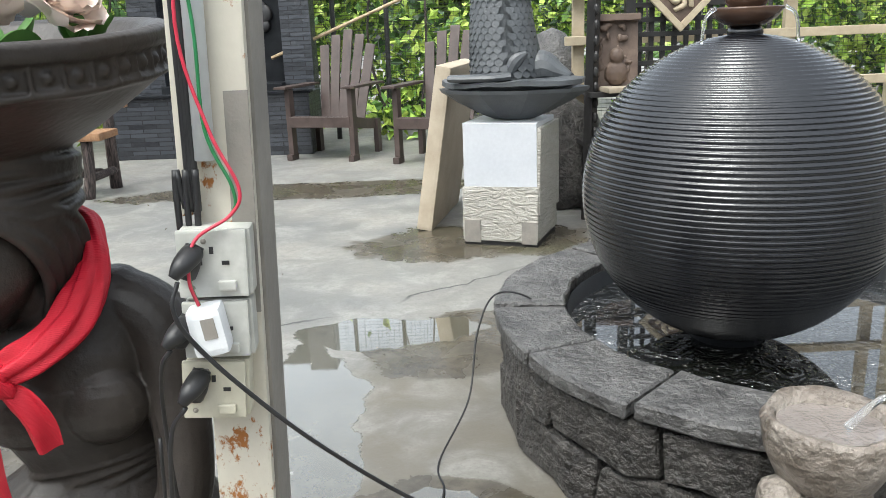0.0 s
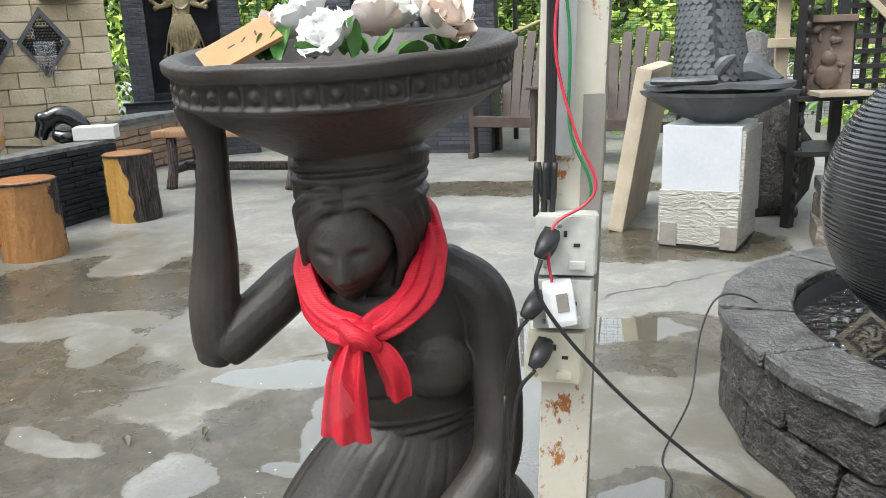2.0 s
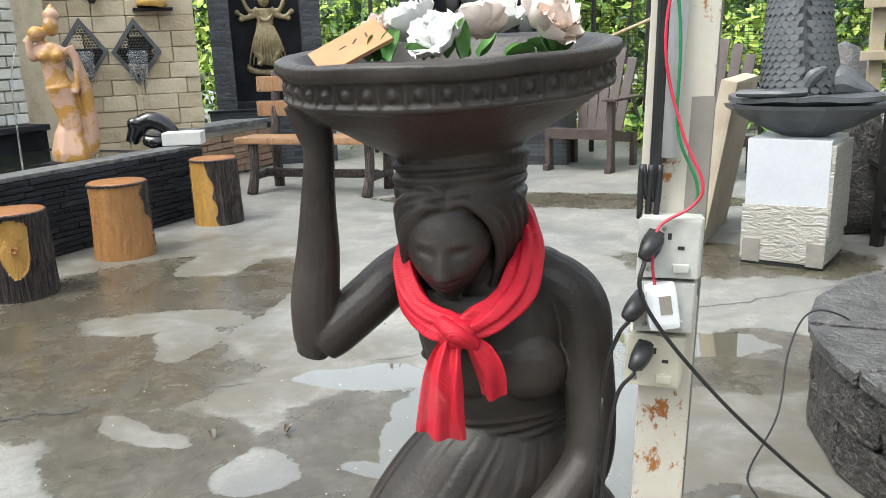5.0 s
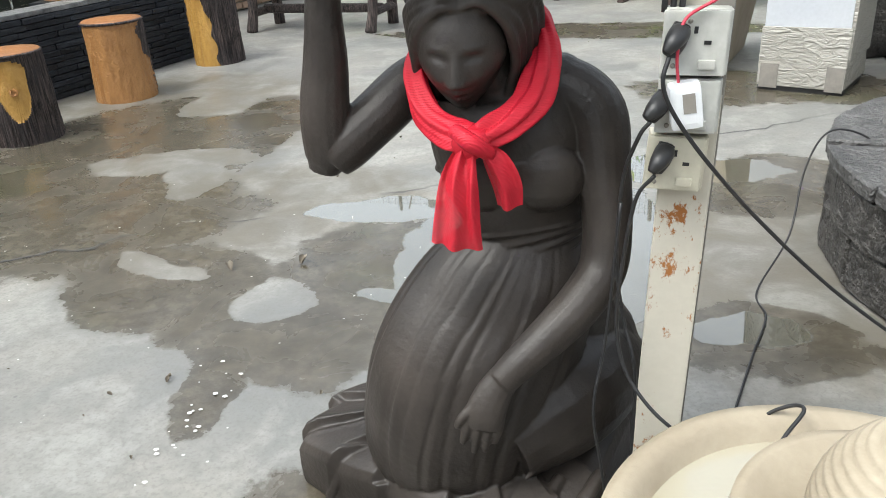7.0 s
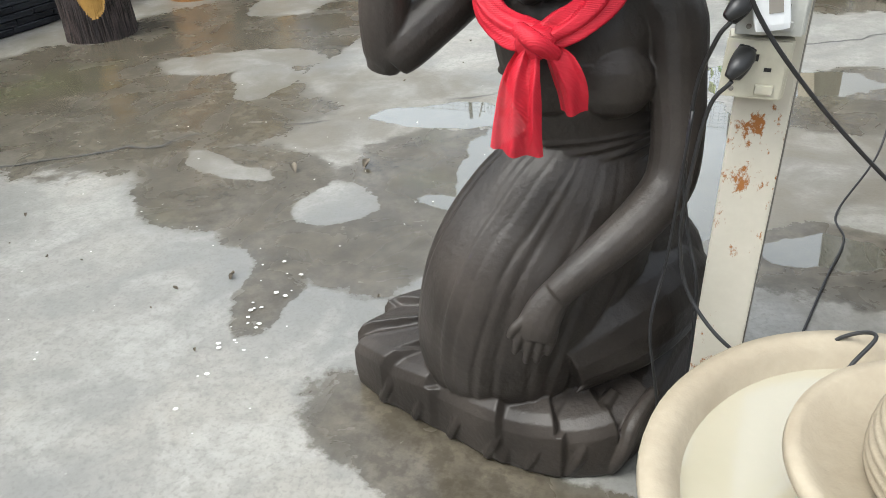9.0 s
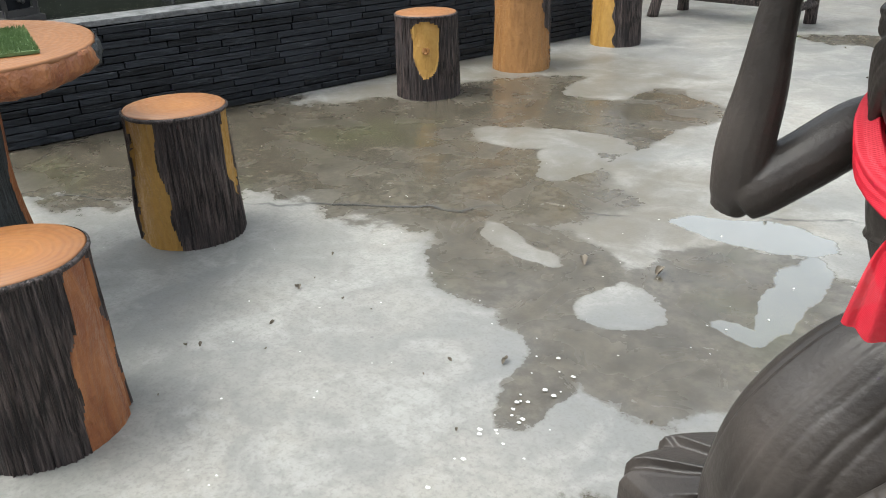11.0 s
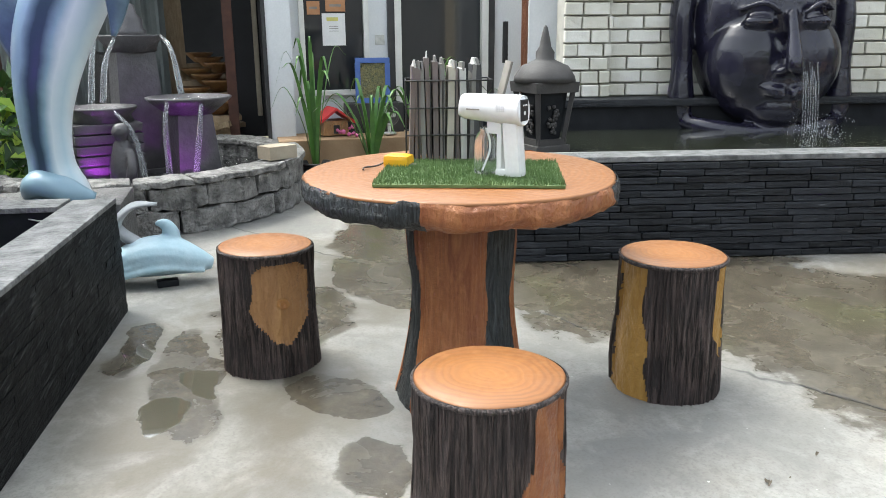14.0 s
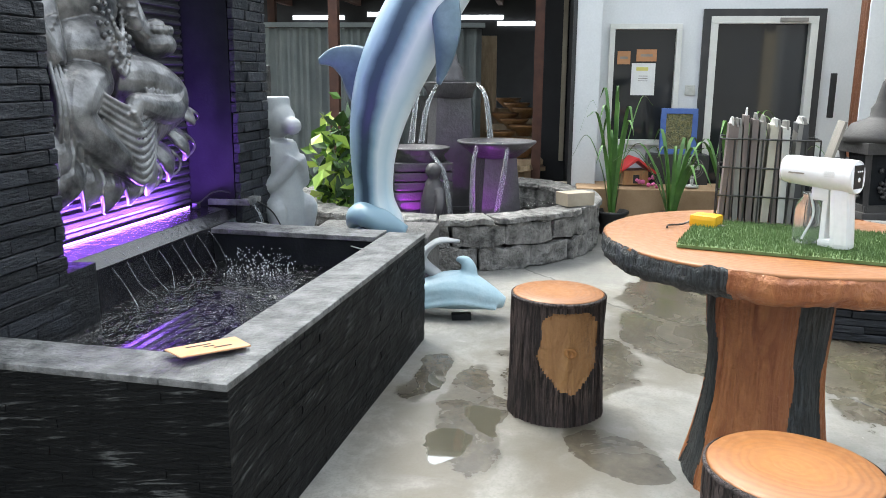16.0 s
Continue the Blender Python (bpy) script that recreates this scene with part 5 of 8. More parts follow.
# great dark face fountain
FACE = plain("dark_blue_black_stone", (0.005, 0.005, 0.01), (0.019, 0.018, 0.036), 0.2, 4, 0.4, 0.006, 30)
def face_fountain():
    bm = bmesh.new()
    # x across, -y to the front, z up
    ball((0, 0.1, 1.25), (0.52, 0.42, 0.78), 40, bm)
    ball((0, -0.05, 0.86), (0.42, 0.34, 0.36), 32, bm)
    ball((0, -0.24, 0.66), (0.2, 0.15, 0.14), 20, bm)
    for s in (-1, 1):
        ball((s * 0.2, -0.12, 0.98), (0.28, 0.26, 0.34), 24, bm)
        tube([(s * 0.55, 0.12, 1.65, 0.07, 0.1), (s * 0.61, 0.1, 1.3, 0.08, 0.12), (s * 0.6, 0.05, 0.95, 0.075, 0.09), (s * 0.6, 0.02, 0.68, 0.1, 0.09), (s * 0.58, 0.0, 0.52, 0.06, 0.06)], 16, bm)
        tube([(s * 0.08, -0.36, 1.3, 0.02), (s * 0.2, -0.36, 1.37, 0.025), (s * 0.34, -0.26, 1.33, 0.02)], 10, bm)
        ball((s * 0.2, -0.3, 1.25), (0.12, 0.06, 0.05), 16, bm)
        tube([(s * 0.03, -0.41, 0.8, 0.02, 0.016), (s * 0.12, -0.385, 0.8, 0.028, 0.02), (s * 0.2, -0.33, 0.815, 0.012, 0.01)], 10, bm)
        tube([(s * 0.02, -0.41, 0.755, 0.03, 0.025), (s * 0.11, -0.38, 0.765, 0.028, 0.022), (s * 0.18, -0.33, 0.79, 0.01, 0.01)], 10, bm)
        ball((s * 0.06, -0.39, 0.92), (0.05, 0.05, 0.035), 14, bm)
    tube([(0, -0.34, 1.32, 0.035), (0, -0.4, 1.15, 0.045), (0, -0.45, 0.98, 0.06), (0, -0.44, 0.92, 0.055)], 14, bm)
    tube([(-0.6, 0.0, 0.55, 0.06), (-0.4, -0.15, 0.5, 0.07), (0, -0.25, 0.46, 0.08), (0.4, -0.15, 0.5, 0.07), (0.6, 0.0, 0.55, 0.06)], 12, bm)
    for k in range(6):
        tube([(-0.45 + 0.02 * k, -0.05 + 0.04 * k, 1.5 + 0.08 * k, 0.03), (0, -0.3 + 0.05 * k, 1.55 + 0.08 * k, 0.035), (0.45 - 0.02 * k, -0.05 + 0.04 * k, 1.5 + 0.08 * k, 0.03)], 8, bm)
    ob = part("face_fountain", bm, FACE, smooth=True)
    fuse(ob, 0.016, 5)
    ob.matrix_basis = pose(-5.85, 3.72, 0, 0, 0, 80)
    return tagged(ob, "huge glossy blue-black stone face fountain in the trough", "statue")


face_fountain()

def splash(name, label, drops, c, spread, z, seed):
    """Beads of thrown water."""
    random.seed(seed)
    bm = bmesh.new()
    for k in range(drops):
        a, r = random.uniform(0, 6.28), spread * random.random() ** 0.6
        s = random.uniform(0.0012, 0.0034)
        bmesh.ops.create_icosphere(bm, subdivisions=1, radius=s, matrix=pose(c[0] + r * math.cos(a), c[1] + r * math.sin(a), z + random.random() ** 2 * spread * 0.6))
    return tagged(part(name, bm, JET, smooth=True), label, "water", kind="stuff")


def stream(label, pts, group="water streams"):
    return tagged(part("water_stream", tube(pts, 8), FALL, smooth=True), label, "water", group=group)


splash("water_splash", "white splashes where water drops into the trough", 110, (-5.33, 3.85), 0.22, 0.5, 3)
for k in range(7):
    y = 3.72 + 0.02 * k
    stream("thin film of water falling from the stone chin", [(-5.43, y, 0.98 - 0.03 * (k % 3), 0.004), (-5.4, y + 0.01, 0.8, 0.005), (-5.38, y + 0.02, 0.5, 0.004)])

# lantern on the trough's end
LANT = plain("dark_grey_clay", (0.03, 0.028, 0.027), (0.06, 0.056, 0.053), 0.65, 8, 0.4)
lant = thing("stone_lantern", "dark grey carved garden lantern with a pointed lid", "lantern", (-5.14, 1.74, 0.5), 12)
part("foot", cube((0, 0, 0.02), (0.24, 0.24, 0.04), bevel=0.008), LANT, lant)
def taper(s0, s1, z0, z1, bm=None):
    bm = bm or bmesh.new()
    q = [[bm.verts.new((sx * s / 2, sy * s / 2, z)) for sx, sy in ((-1, -1), (1, -1), (1, 1), (-1, 1))] for s, z in ((s0, z0), (s1, z1))]
    for k in range(4):
        bm.faces.new((q[0][k], q[0][(k + 1) % 4], q[1][(k + 1) % 4], q[1][k]))
    bm.faces.new(q[0]), bm.faces.new(q[1])
    return bm
for sx in (-1, 1):
    for sy in (-1, 1):
        part("corner_post", tube([(sx * 0.085, sy * 0.085, 0.04, 0.016), (sx * 0.125, sy * 0.125, 0.38, 0.02)], 4, smooth=0), LANT, lant)
part("top_frame", taper(0.29, 0.3, 0.35, 0.41), LANT, lant)
part("bottom_frame", taper(0.2, 0.205, 0.04, 0.075), LANT, lant)
part("lid", lathe([(0.185, 0.41), (0.18, 0.44), (0.14, 0.5), (0.07, 0.53), (0.055, 0.54), (0.055, 0.58), (0.035, 0.61), (0.03, 0.64), (0.012, 0.72), (0.001, 0.735)], 28), LANT, lant, "domed lid with a spire", True)
part("inner_core", taper(0.14, 0.2, 0.07, 0.36), BLACK_PLASTER, lant)
random.seed(5)
for sgn, ax in ((-1, 0), (1, 0), (-1, 1), (1, 1)):
    g = bmesh.new()
    for k in range(26):
        t = random.random()
        u, z = random.uniform(-0.045, 0.045) * (1 - 0.5 * t), 0.27 - 0.16 * t
        off = 0.088 + 0.1 * (z - 0.07) / 1.2
        bmesh.ops.create_icosphere(g, subdivisions=1, radius=0.013, matrix=pose(*((u, sgn * off, z) if ax == 0 else (sgn * off, u, z))))
    part("grape_relief", g, LANT, lant, smooth=True)

# jug-bearing garden figure standing in the trough
def painted_figure():
    m = Net("tan_painted_stone")
    a, f = m.noise(m.obj, 6.5, 4, 0.6, 0.6), m.noise(m.obj, 60, 4)
    col = m.mix(m.ramp(a, (0.5, 0.0), (0.54, 1.0)), (0.5, 0.32, 0.23), (0.42, 0.22, 0.045))
    col = m.mix(m.math("MULTIPLY", f, 0.4), col, (0.25, 0.13, 0.06))
    return m.done(col, 0.4, m.bump(f, 0.3, 0.003))


FIG = painted_figure()
def jug_figure():
    bm = bmesh.new()
    lathe([(0.15, 0.0), (0.15, 0.06), (0.11, 0.2), (0.07, 0.28)], 20, bm, (0.02, 0.03, 0), wob=0.2)
    tube([(-0.01, -0.03, 0.05, 0.035), (0.01, -0.02, 0.25, 0.045), (-0.02, 0, 0.42, 0.065), (-0.03, 0, 0.52, 0.08)], 12, bm)
    tube([(0.07, -0.04, 0.05, 0.035), (0.06, -0.02, 0.25, 0.045), (0.03, 0, 0.42, 0.065), (0.0, 0, 0.52, 0.08)], 12, bm)
    tube([(-0.01, 0, 0.5, 0.1, 0.075), (-0.03, 0, 0.6, 0.075, 0.06), (-0.03, 0, 0.7, 0.085, 0.065), (-0.02, 0, 0.78, 0.1, 0.06), (-0.01, 0, 0.82, 0.04, 0.04)], 16, bm)
    for s in (-1, 1):
        ball((-0.025 + s * 0.045, -0.055, 0.73), 0.04, 14, bm)
    tube([(0.08, 0, 0.79, 0.035), (0.12, 0, 0.68, 0.03), (0.11, -0.02, 0.55, 0.024), (0.1, -0.05, 0.47, 0.02)], 10, bm)
    tube([(-0.1, 0, 0.79, 0.035), (-0.15, -0.02, 0.72, 0.03), (-0.16, -0.03, 0.82, 0.024), (-0.12, -0.03, 0.9, 0.02)], 10, bm)
    ball((-0.01, -0.01, 0.93), (0.05, 0.055, 0.07), 18, bm)
    ball((-0.005, 0.01, 1.0), (0.055, 0.06, 0.05), 16, bm)
    ball((-0.11, -0.01, 0.88), (0.06, 0.06, 0.055), 16, bm)
    tube([(-0.14, -0.01, 0.86, 0.03), (-0.19, -0.02, 0.82, 0.025)], 10, bm)
    tube([(-0.005, 0.02, 1.04, 0.03), (0.0, 0.02, 1.075, 0.015)], 10, bm)
    tube([(0.1, 0.03, 0.75, 0.03), (0.14, 0.04, 0.5, 0.05), (0.15, 0.04, 0.2, 0.05), (0.12, 0.04, 0.05, 0.06)], 10, bm)
    ob = part("garden_figure", bm, FIG, smooth=True)
    fuse(ob, 0.01, 2)
    ob.matrix_basis = pose(-4.28, 4.76, 0.545, 0, 0, 25)
    return tagged(ob, "tan painted stone garden figure pouring from a jug", "statue")
jug_figure()
part("figure_plinth", cube((-4.28, 4.76, 0.5), (0.34, 0.3, 0.09), 10, 0.01), BLACK_PLASTER)
tagged(bpy.data.objects["figure_plinth"], "low black block under the garden figure", "plinth")
stream("thin stream of water poured from the stone jug", [(-4.48, 4.62, 1.36, 0.006), (-4.5, 4.55, 1.1, 0.006), (-4.51, 4.53, 0.5, 0.008)])
wb = part("white_block", cube((-3.87, 5.56, 0.615), (0.3, 0.2, 0.1), 20, 0.008), plain("white_cement", (0.55, 0.55, 0.52), (0.68, 0.68, 0.65), 0.7, 8, 0.3))
tagged(wb, "small white cement block on the trough's coping", "block")
tort = bmesh.new()
tube([(-0.13, 0, 0.03, 0.035), (-0.08, 0, 0.12, 0.05), (0.0, 0, 0.15, 0.05), (0.08, 0, 0.1, 0.045), (0.1, 0, 0.03, 0.04), (0.02, -0.05, 0.03, 0.04), (-0.05, -0.04, 0.05, 0.03)], 12, tort)
ball((-0.1, -0.02, 0.14), (0.04, 0.04, 0.035), 12, tort)
to = fuse(part("stone_animal", tort, BALL_DARK, smooth=True), 0.012, 1)
to.matrix_basis = pose(-4.2, 5.66, 0.53, 0, 0, 20) @ Matrix.Scale(1.45, 4)
tagged(to, "small dark curled stone animal on the trough's edge", "statue")

# ---- slate trough with the relief wall and purple light ----
B0, B1 = (-4.215, -0.598), (-2.325, -0.79)      # front, from the far to the near corner
BL = math.hypot(B1[0] - B0[0], B1[1] - B0[1])
BF = place(B0, B1)                              # x toward the near corner; -y is behind
D = 1.0
short_trough = thing("relief_trough", "black slate-clad water trough with grey coping and relief wall", "trough")
short_trough.matrix_basis = BF
part("front_wall", cube((BL / 2, -0.08, 0.25), (BL - 0.02, 0.13, 0.5)), BLACK_PLASTER, short_trough)
part("near_wall", cube((BL - 0.08, -D / 2 - 0.05, 0.25), (0.13, D, 0.5)), BLACK_PLASTER, short_trough)
part("far_wall", cube((0.09, -D / 2 - 0.05, 0.25), (0.15, D, 0.5)), BLACK_PLASTER, short_trough)
part("bed", cube((BL / 2, -D / 2, 0.1), (BL - 0.1, D, 0.2)), BLACK_PLASTER, short_trough)
for nm, c, s in (("front_coping", (BL / 2 + 0.014, -0.061, 0.506), (BL + 0.03, 0.18, 0.02)), ("near_coping", (BL - 0.061, -D / 2 - 0.12, 0.505), (0.18, D - 0.065, 0.018)), ("far_coping", (0.085, -D / 2 - 0.12, 0.511), (0.18, D - 0.08, 0.024))):
    part(nm, ruffle(cube(c, s, 0, 0.005), 0.003, 11), SLATE_CAP, short_trough, "grey stone coping")
wb2 = part("trough_water", cube((BL / 2, -D / 2 - 0.05, 0.36), (BL - 0.3, D - 0.1, 0.02)), WATER)
wb2.matrix_basis = BF
tagged(wb2, "dark churned water in the relief trough", "water", kind="structure")

# relief wall: two piers, a ribbed panel between them
PANEL = plain("charcoal_ribbed_panel", (0.03, 0.03, 0.036), (0.06, 0.06, 0.07), 0.4, 5, 0.3)
relief_wall = thing("relief_wall", "black slate wall with two piers and a ribbed panel", "wall")
QF = place((-4.62, -1.70), (-2.3, -1.86))
relief_wall.matrix_basis = QF                    # x toward the near end, y toward the yard
part("far_pier", cube((-0.03, -0.02, 1.3), (0.38, 0.3, 2.6)), BLACK_PLASTER, relief_wall)
part("near_pier", cube((1.99, 0.02, 1.3), (0.74, 0.34, 2.6)), BLACK_PLASTER, relief_wall)
part("panel_back", cube((0.88, -0.16, 1.3), (1.54, 0.08, 2.6)), PANEL, relief_wall)
for k in range(46):
    part("rib", tube([(0.17, -0.118, 0.6 + 0.038 * k, 0.014), (1.62, -0.118, 0.6 + 0.038 * k, 0.014)], 6, smooth=0), PANEL, relief_wall)
cas = bmesh.new()
q = []
for x in (0.2, 1.45):
    q.append([cas.verts.new((x, y, z)) for y, z in ((-0.1, 0.2), (-0.1, 0.585), (0.1, 0.575), (0.15, 0.53), (0.17, 0.2))])
for k in range(5):
    cas.faces.new((q[0][k], q[0][(k + 1) % 5], q[1][(k + 1) % 5], q[1][k]))
cas.faces.new(q[0]), cas.faces.new(q[1])
WETBLACK = plain("wet_black_stone", (0.008, 0.008, 0.01), (0.022, 0.022, 0.027), 0.12, 6, 0.5, 0.006, 30)
part("spill_box", cas, WETBLACK, relief_wall, "wet black spillway under the relief")
part("spill_edge", ruffle(cube((0.1, 0.1, 0.6), (0.16, 0.22, 0.03), bevel=0.006), 0.004, 14), SLATE_CAP, relief_wall)
part("step_ledge", ruffle(cube((1.62, 0.12, 0.29), (0.34, 0.2, 0.58), bevel=0.01), 0.01, 8), SLATE, relief_wall)

RELIEF = plain("silvery_black_relief", (0.05, 0.05, 0.052), (0.46, 0.46, 0.46), 0.34, 9, 0.7, 0.006, 40, metal=0.5, rr=0.2)
def seated_relief():
    bm = bmesh.new()
    # x along the wall to the near pier, y out of the wall, z up
    ball((0.93, 0.0, 1.02), (0.42, 0.09, 0.17), 28, bm)
    ball((1.0, 0.05, 1.32), (0.2, 0.14, 0.14), 28, bm)
    ball((0.97, 0.0, 1.52), (0.23, 0.11, 0.17), 24, bm)
    ball((0.95, 0.03, 1.8), (0.14, 0.11, 0.15), 20, bm)
    tube([(0.95, 0.13, 1.78, 0.05), (0.93, 0.17, 1.68, 0.045), (0.92, 0.18, 1.56, 0.04), (0.9, 0.19, 1.46, 0.034), (0.86, 0.19, 1.43, 0.028), (0.84, 0.18, 1.47, 0.02)], 12, bm)
    for k in range(9):
        ball((0.95 - 0.005 * k, 0.205, 1.72 - 0.033 * k), (0.042 - 0.001 * k, 0.02, 0.009), 10, bm)
    # raised arm, elbow and cuff
    tube([(1.17, 0.0, 1.64, 0.07), (1.24, 0.03, 1.5, 0.065), (1.28, 0.07, 1.33, 0.075), (1.285, 0.09, 1.26, 0.06)], 14, bm)
    tube([(1.29, 0.09, 1.28, 0.06), (1.37, 0.09, 1.4, 0.05), (1.42, 0.08, 1.55, 0.04)], 12, bm)
    for k in range(4):
        tube([(1.2 + 0.02 * k, 0.07, 1.42 - 0.02 * k, 0.012), (1.27 + 0.015 * k, 0.12, 1.43 - 0.02 * k, 0.012), (1.34 + 0.01 * k, 0.08, 1.4 - 0.02 * k, 0.01)], 7, bm, 4)
    # other arm with a bowl of sweets
    tube([(0.77, 0.0, 1.64, 0.07), (0.7, 0.04, 1.52, 0.06), (0.69, 0.09, 1.42, 0.05), (0.65, 0.12, 1.37, 0.045)], 14, bm)
    ball((0.61, 0.12, 1.36), (0.095, 0.085, 0.06), 20, bm)
    for k in range(14):
        a = 2 * math.pi * k / 14
        ball((0.61 + 0.065 * math.cos(a), 0.12 + 0.06 * math.sin(a), 1.42), (0.022, 0.02, 0.022), 8, bm)
    ball((0.61, 0.12, 1.44), (0.05, 0.045, 0.03), 12, bm)
    # necklaces
    for drop, rad, wid in ((1.23, 0.014, 0.15), (1.3, 0.011, 0.11), (1.37, 0.012, 0.075)):
        for k in range(23):
            u = (k - 11) / 11
            z = drop + (1.64 - drop) * abs(u) ** 1.7
            ball((0.99 + wid * u, 0.195 - 0.06 * abs(u) ** 2 - 0.06 * max(0.0, z - 1.45), z), rad, 7, bm)
    # folded leg and the hanging leg under the cloth
    tube([(0.97, 0.08, 1.22, 0.11), (0.78, 0.14, 1.21, 0.1), (0.61, 0.16, 1.15, 0.085), (0.68, 0.2, 1.09, 0.07), (0.85, 0.22, 1.1, 0.055), (0.98, 0.23, 1.12, 0.04), (1.0, 0.23, 1.07, 0.035)], 16, bm)
    for k in range(5):
        ball((1.03 - 0.012 * k, 0.25, 1.085 - 0.014 * k), (0.016, 0.014, 0.009), 8, bm)
    tube([(1.05, 0.08, 1.21, 0.1), (1.2, 0.12, 1.16, 0.1), (1.24, 0.14, 1.06, 0.085), (1.12, 0.17, 0.95, 0.07), (0.98, 0.19, 0.86, 0.05), (0.935, 0.2, 0.81, 0.036)], 16, bm)
    for k in range(5):
        tube([(0.905 + 0.016 * k, 0.2, 0.82, 0.009), (0.9 + 0.017 * k, 0.21, 0.79, 0.009)], 6, bm, 0)
    # swags of cloth between the knees and long folds beside them
    for k in range(10):
        z = 1.14 - 0.032 * k
        tube([(1.2 - 0.012 * k, 0.19, z + 0.05, 0.007), (1.08 - 0.005 * k, 0.225, z - 0.02, 0.012), (0.97, 0.235, z - 0.05, 0.013), (0.86 + 0.003 * k, 0.225, z - 0.02, 0.011), (0.76 + 0.005 * k, 0.2, z + 0.04, 0.007)], 7, bm, 4)
    for k in range(9):
        x = 1.36 - 0.026 * k
        tube([(x - 0.03, 0.12, 1.28 - 0.01 * k, 0.009), (x, 0.17, 1.12, 0.013), (x + 0.01 - 0.012 * k, 0.16, 0.99 - 0.012 * k, 0.014), (x + 0.01 - 0.025 * k, 0.13, 0.9 - 0.015 * k, 0.012)], 7, bm, 4)
    for k in range(8):
        tube([(0.9 - 0.03 * k, 0.23, 1.18 - 0.004 * k, 0.008), (0.8 - 0.026 * k, 0.225, 1.09, 0.012), (0.76 - 0.03 * k, 0.19, 0.99 + 0.008 * k, 0.013), (0.74 - 0.035 * k, 0.14, 0.92 + 0.014 * k, 0.009)], 7, bm, 4)
    # lotus petals
    for x, z, w, ln, lean in ((1.28, 0.96, 0.075, 0.22, 0.1), (1.2, 0.92, 0.07, 0.2, 0.02), (1.07, 0.88, 0.07, 0.19, 0.03), (0.95, 0.86, 0.07, 0.16, -0.02), (0.82, 0.9, 0.075, 0.18, -0.03), (0.68, 0.93, 0.075, 0.17, -0.07), (0.58, 1.0, 0.07, 0.16, -0.13), (0.52, 1.1, 0.06, 0.1, -0.13), (1.36, 1.06, 0.05, 0.24, 0.0)):
        tube([(x, 0.06, z + 0.05, w * 0.5, 0.02), (x + lean * 0.4, 0.15, z - ln * 0.3, w, 0.022), (x + lean * 0.8, 0.16, z - ln * 0.65, w * 0.8, 0.018), (x + lean, 0.13, z - ln, 0.006, 0.008)], 14, bm, 5)
        tube([(x, 0.13, z, 0.006), (x + lean * 0.5, 0.178, z - ln * 0.4, 0.007), (x + lean, 0.14, z - ln, 0.006)], 6, bm, 4)
        for sd in (-1, 1):
            tube([(x + sd * w * 0.5, 0.08, z + 0.04, 0.006), (x + lean * 0.4 + sd * w, 0.165, z - ln * 0.3, 0.0075), (x + lean * 0.8 + sd * w * 0.8, 0.172, z - ln * 0.65, 0.007), (x + lean, 0.135, z - ln, 0.005)], 6, bm, 4)
    ob = part("seated_relief", bm, RELIEF, smooth=True)
    fuse(ob, 0.0048, 0)
    ob.matrix_basis = QF @ pose(0, -0.11, 0)
    return tagged(ob, "silvery black seated relief figure on a lotus", "relief")


seated_relief()

lamp = new("purple_strip", bpy.data.lights.new("purple_strip", "AREA"))
lamp.data.shape, lamp.data.size, lamp.data.size_y = "RECTANGLE", 1.2, 0.012
lamp.data.energy, lamp.data.color = 20.0, (0.34, 0.12, 1.0)
lamp.matrix_world = QF @ look((0.95, -0.03, 0.592), (0.95, -0.12, 0.8))
fix = thing("light_strip", "purple light strip lying on the spillway under the relief", "lamp")
fix.matrix_basis = QF
em = Net("purple_glow")
PURPLE_GLOW = em.done((0.3, 0.1, 0.6), 0.4, None, Emission_Color=(0.45, 0.2, 1.0, 1.0), Emission_Strength=6.0)
part("tube", tube([(0.28, -0.06, 0.588, 0.004), (1.5, -0.06, 0.588, 0.004)], 8, smooth=0), PURPLE_GLOW, fix)
part("clamp", cube((0.3, -0.01, 0.6), (0.03, 0.03, 0.03), bevel=0.005), RUBBER, fix)
for k in range(10):
    random.seed(70 + k)
    x = 0.28 + 0.11 * k
    a = QF @ Vector((x, 0.13, 0.55))
    b = QF @ Vector((x + random.uniform(-0.02, 0.02), 0.2, 0.44))
    c = QF @ Vector((x + random.uniform(-0.05, 0.05), 0.24, 0.37))
    stream("thin streak of water running off the spillway", [(*a, 0.0015), (*b, 0.002), (*c, 0.002)])
a, b, c = QF @ Vector((0.12, 0.2, 0.6)), QF @ Vector((0.12, 0.25, 0.52)), QF @ Vector((0.11, 0.27, 0.37))
stream("clear stream of water falling from the ledge into the trough", [(*a, 0.007), (*b, 0.008), (*c, 0.01)])
splash("water_splash", "white splashes in the relief trough", 260, (-3.95, -1.28), 0.16, 0.372, 21)
tagged(part("lamp_cable", tube([(*(QF @ Vector(p)), 0.004) for p in ((0.3, 0.0, 0.61), (0.2, 0.06, 0.66), (0.08, 0.2, 0.6), (0.0, 0.26, 0.53), (-0.02, 0.3, 0.45))], 6), RUBBER), "black lamp cable over the pier's foot", "cable")
tagged(part("thin_hose", tube([(-4.3, -1.42, 0.53, 0.003), (-4.2, -1.1, 0.5, 0.003), (-4.05, -0.85, 0.47, 0.003), (-3.95, -0.78, 0.5, 0.003)], 6), SOCKET), "thin white hose hanging over the trough", "hose")
note = thing("price_card", "tan card with faded handwriting on the trough's coping", "card")
note.matrix_basis = BF @ pose(BL - 0.16, -0.12, 0.528, 2, -3, -35)
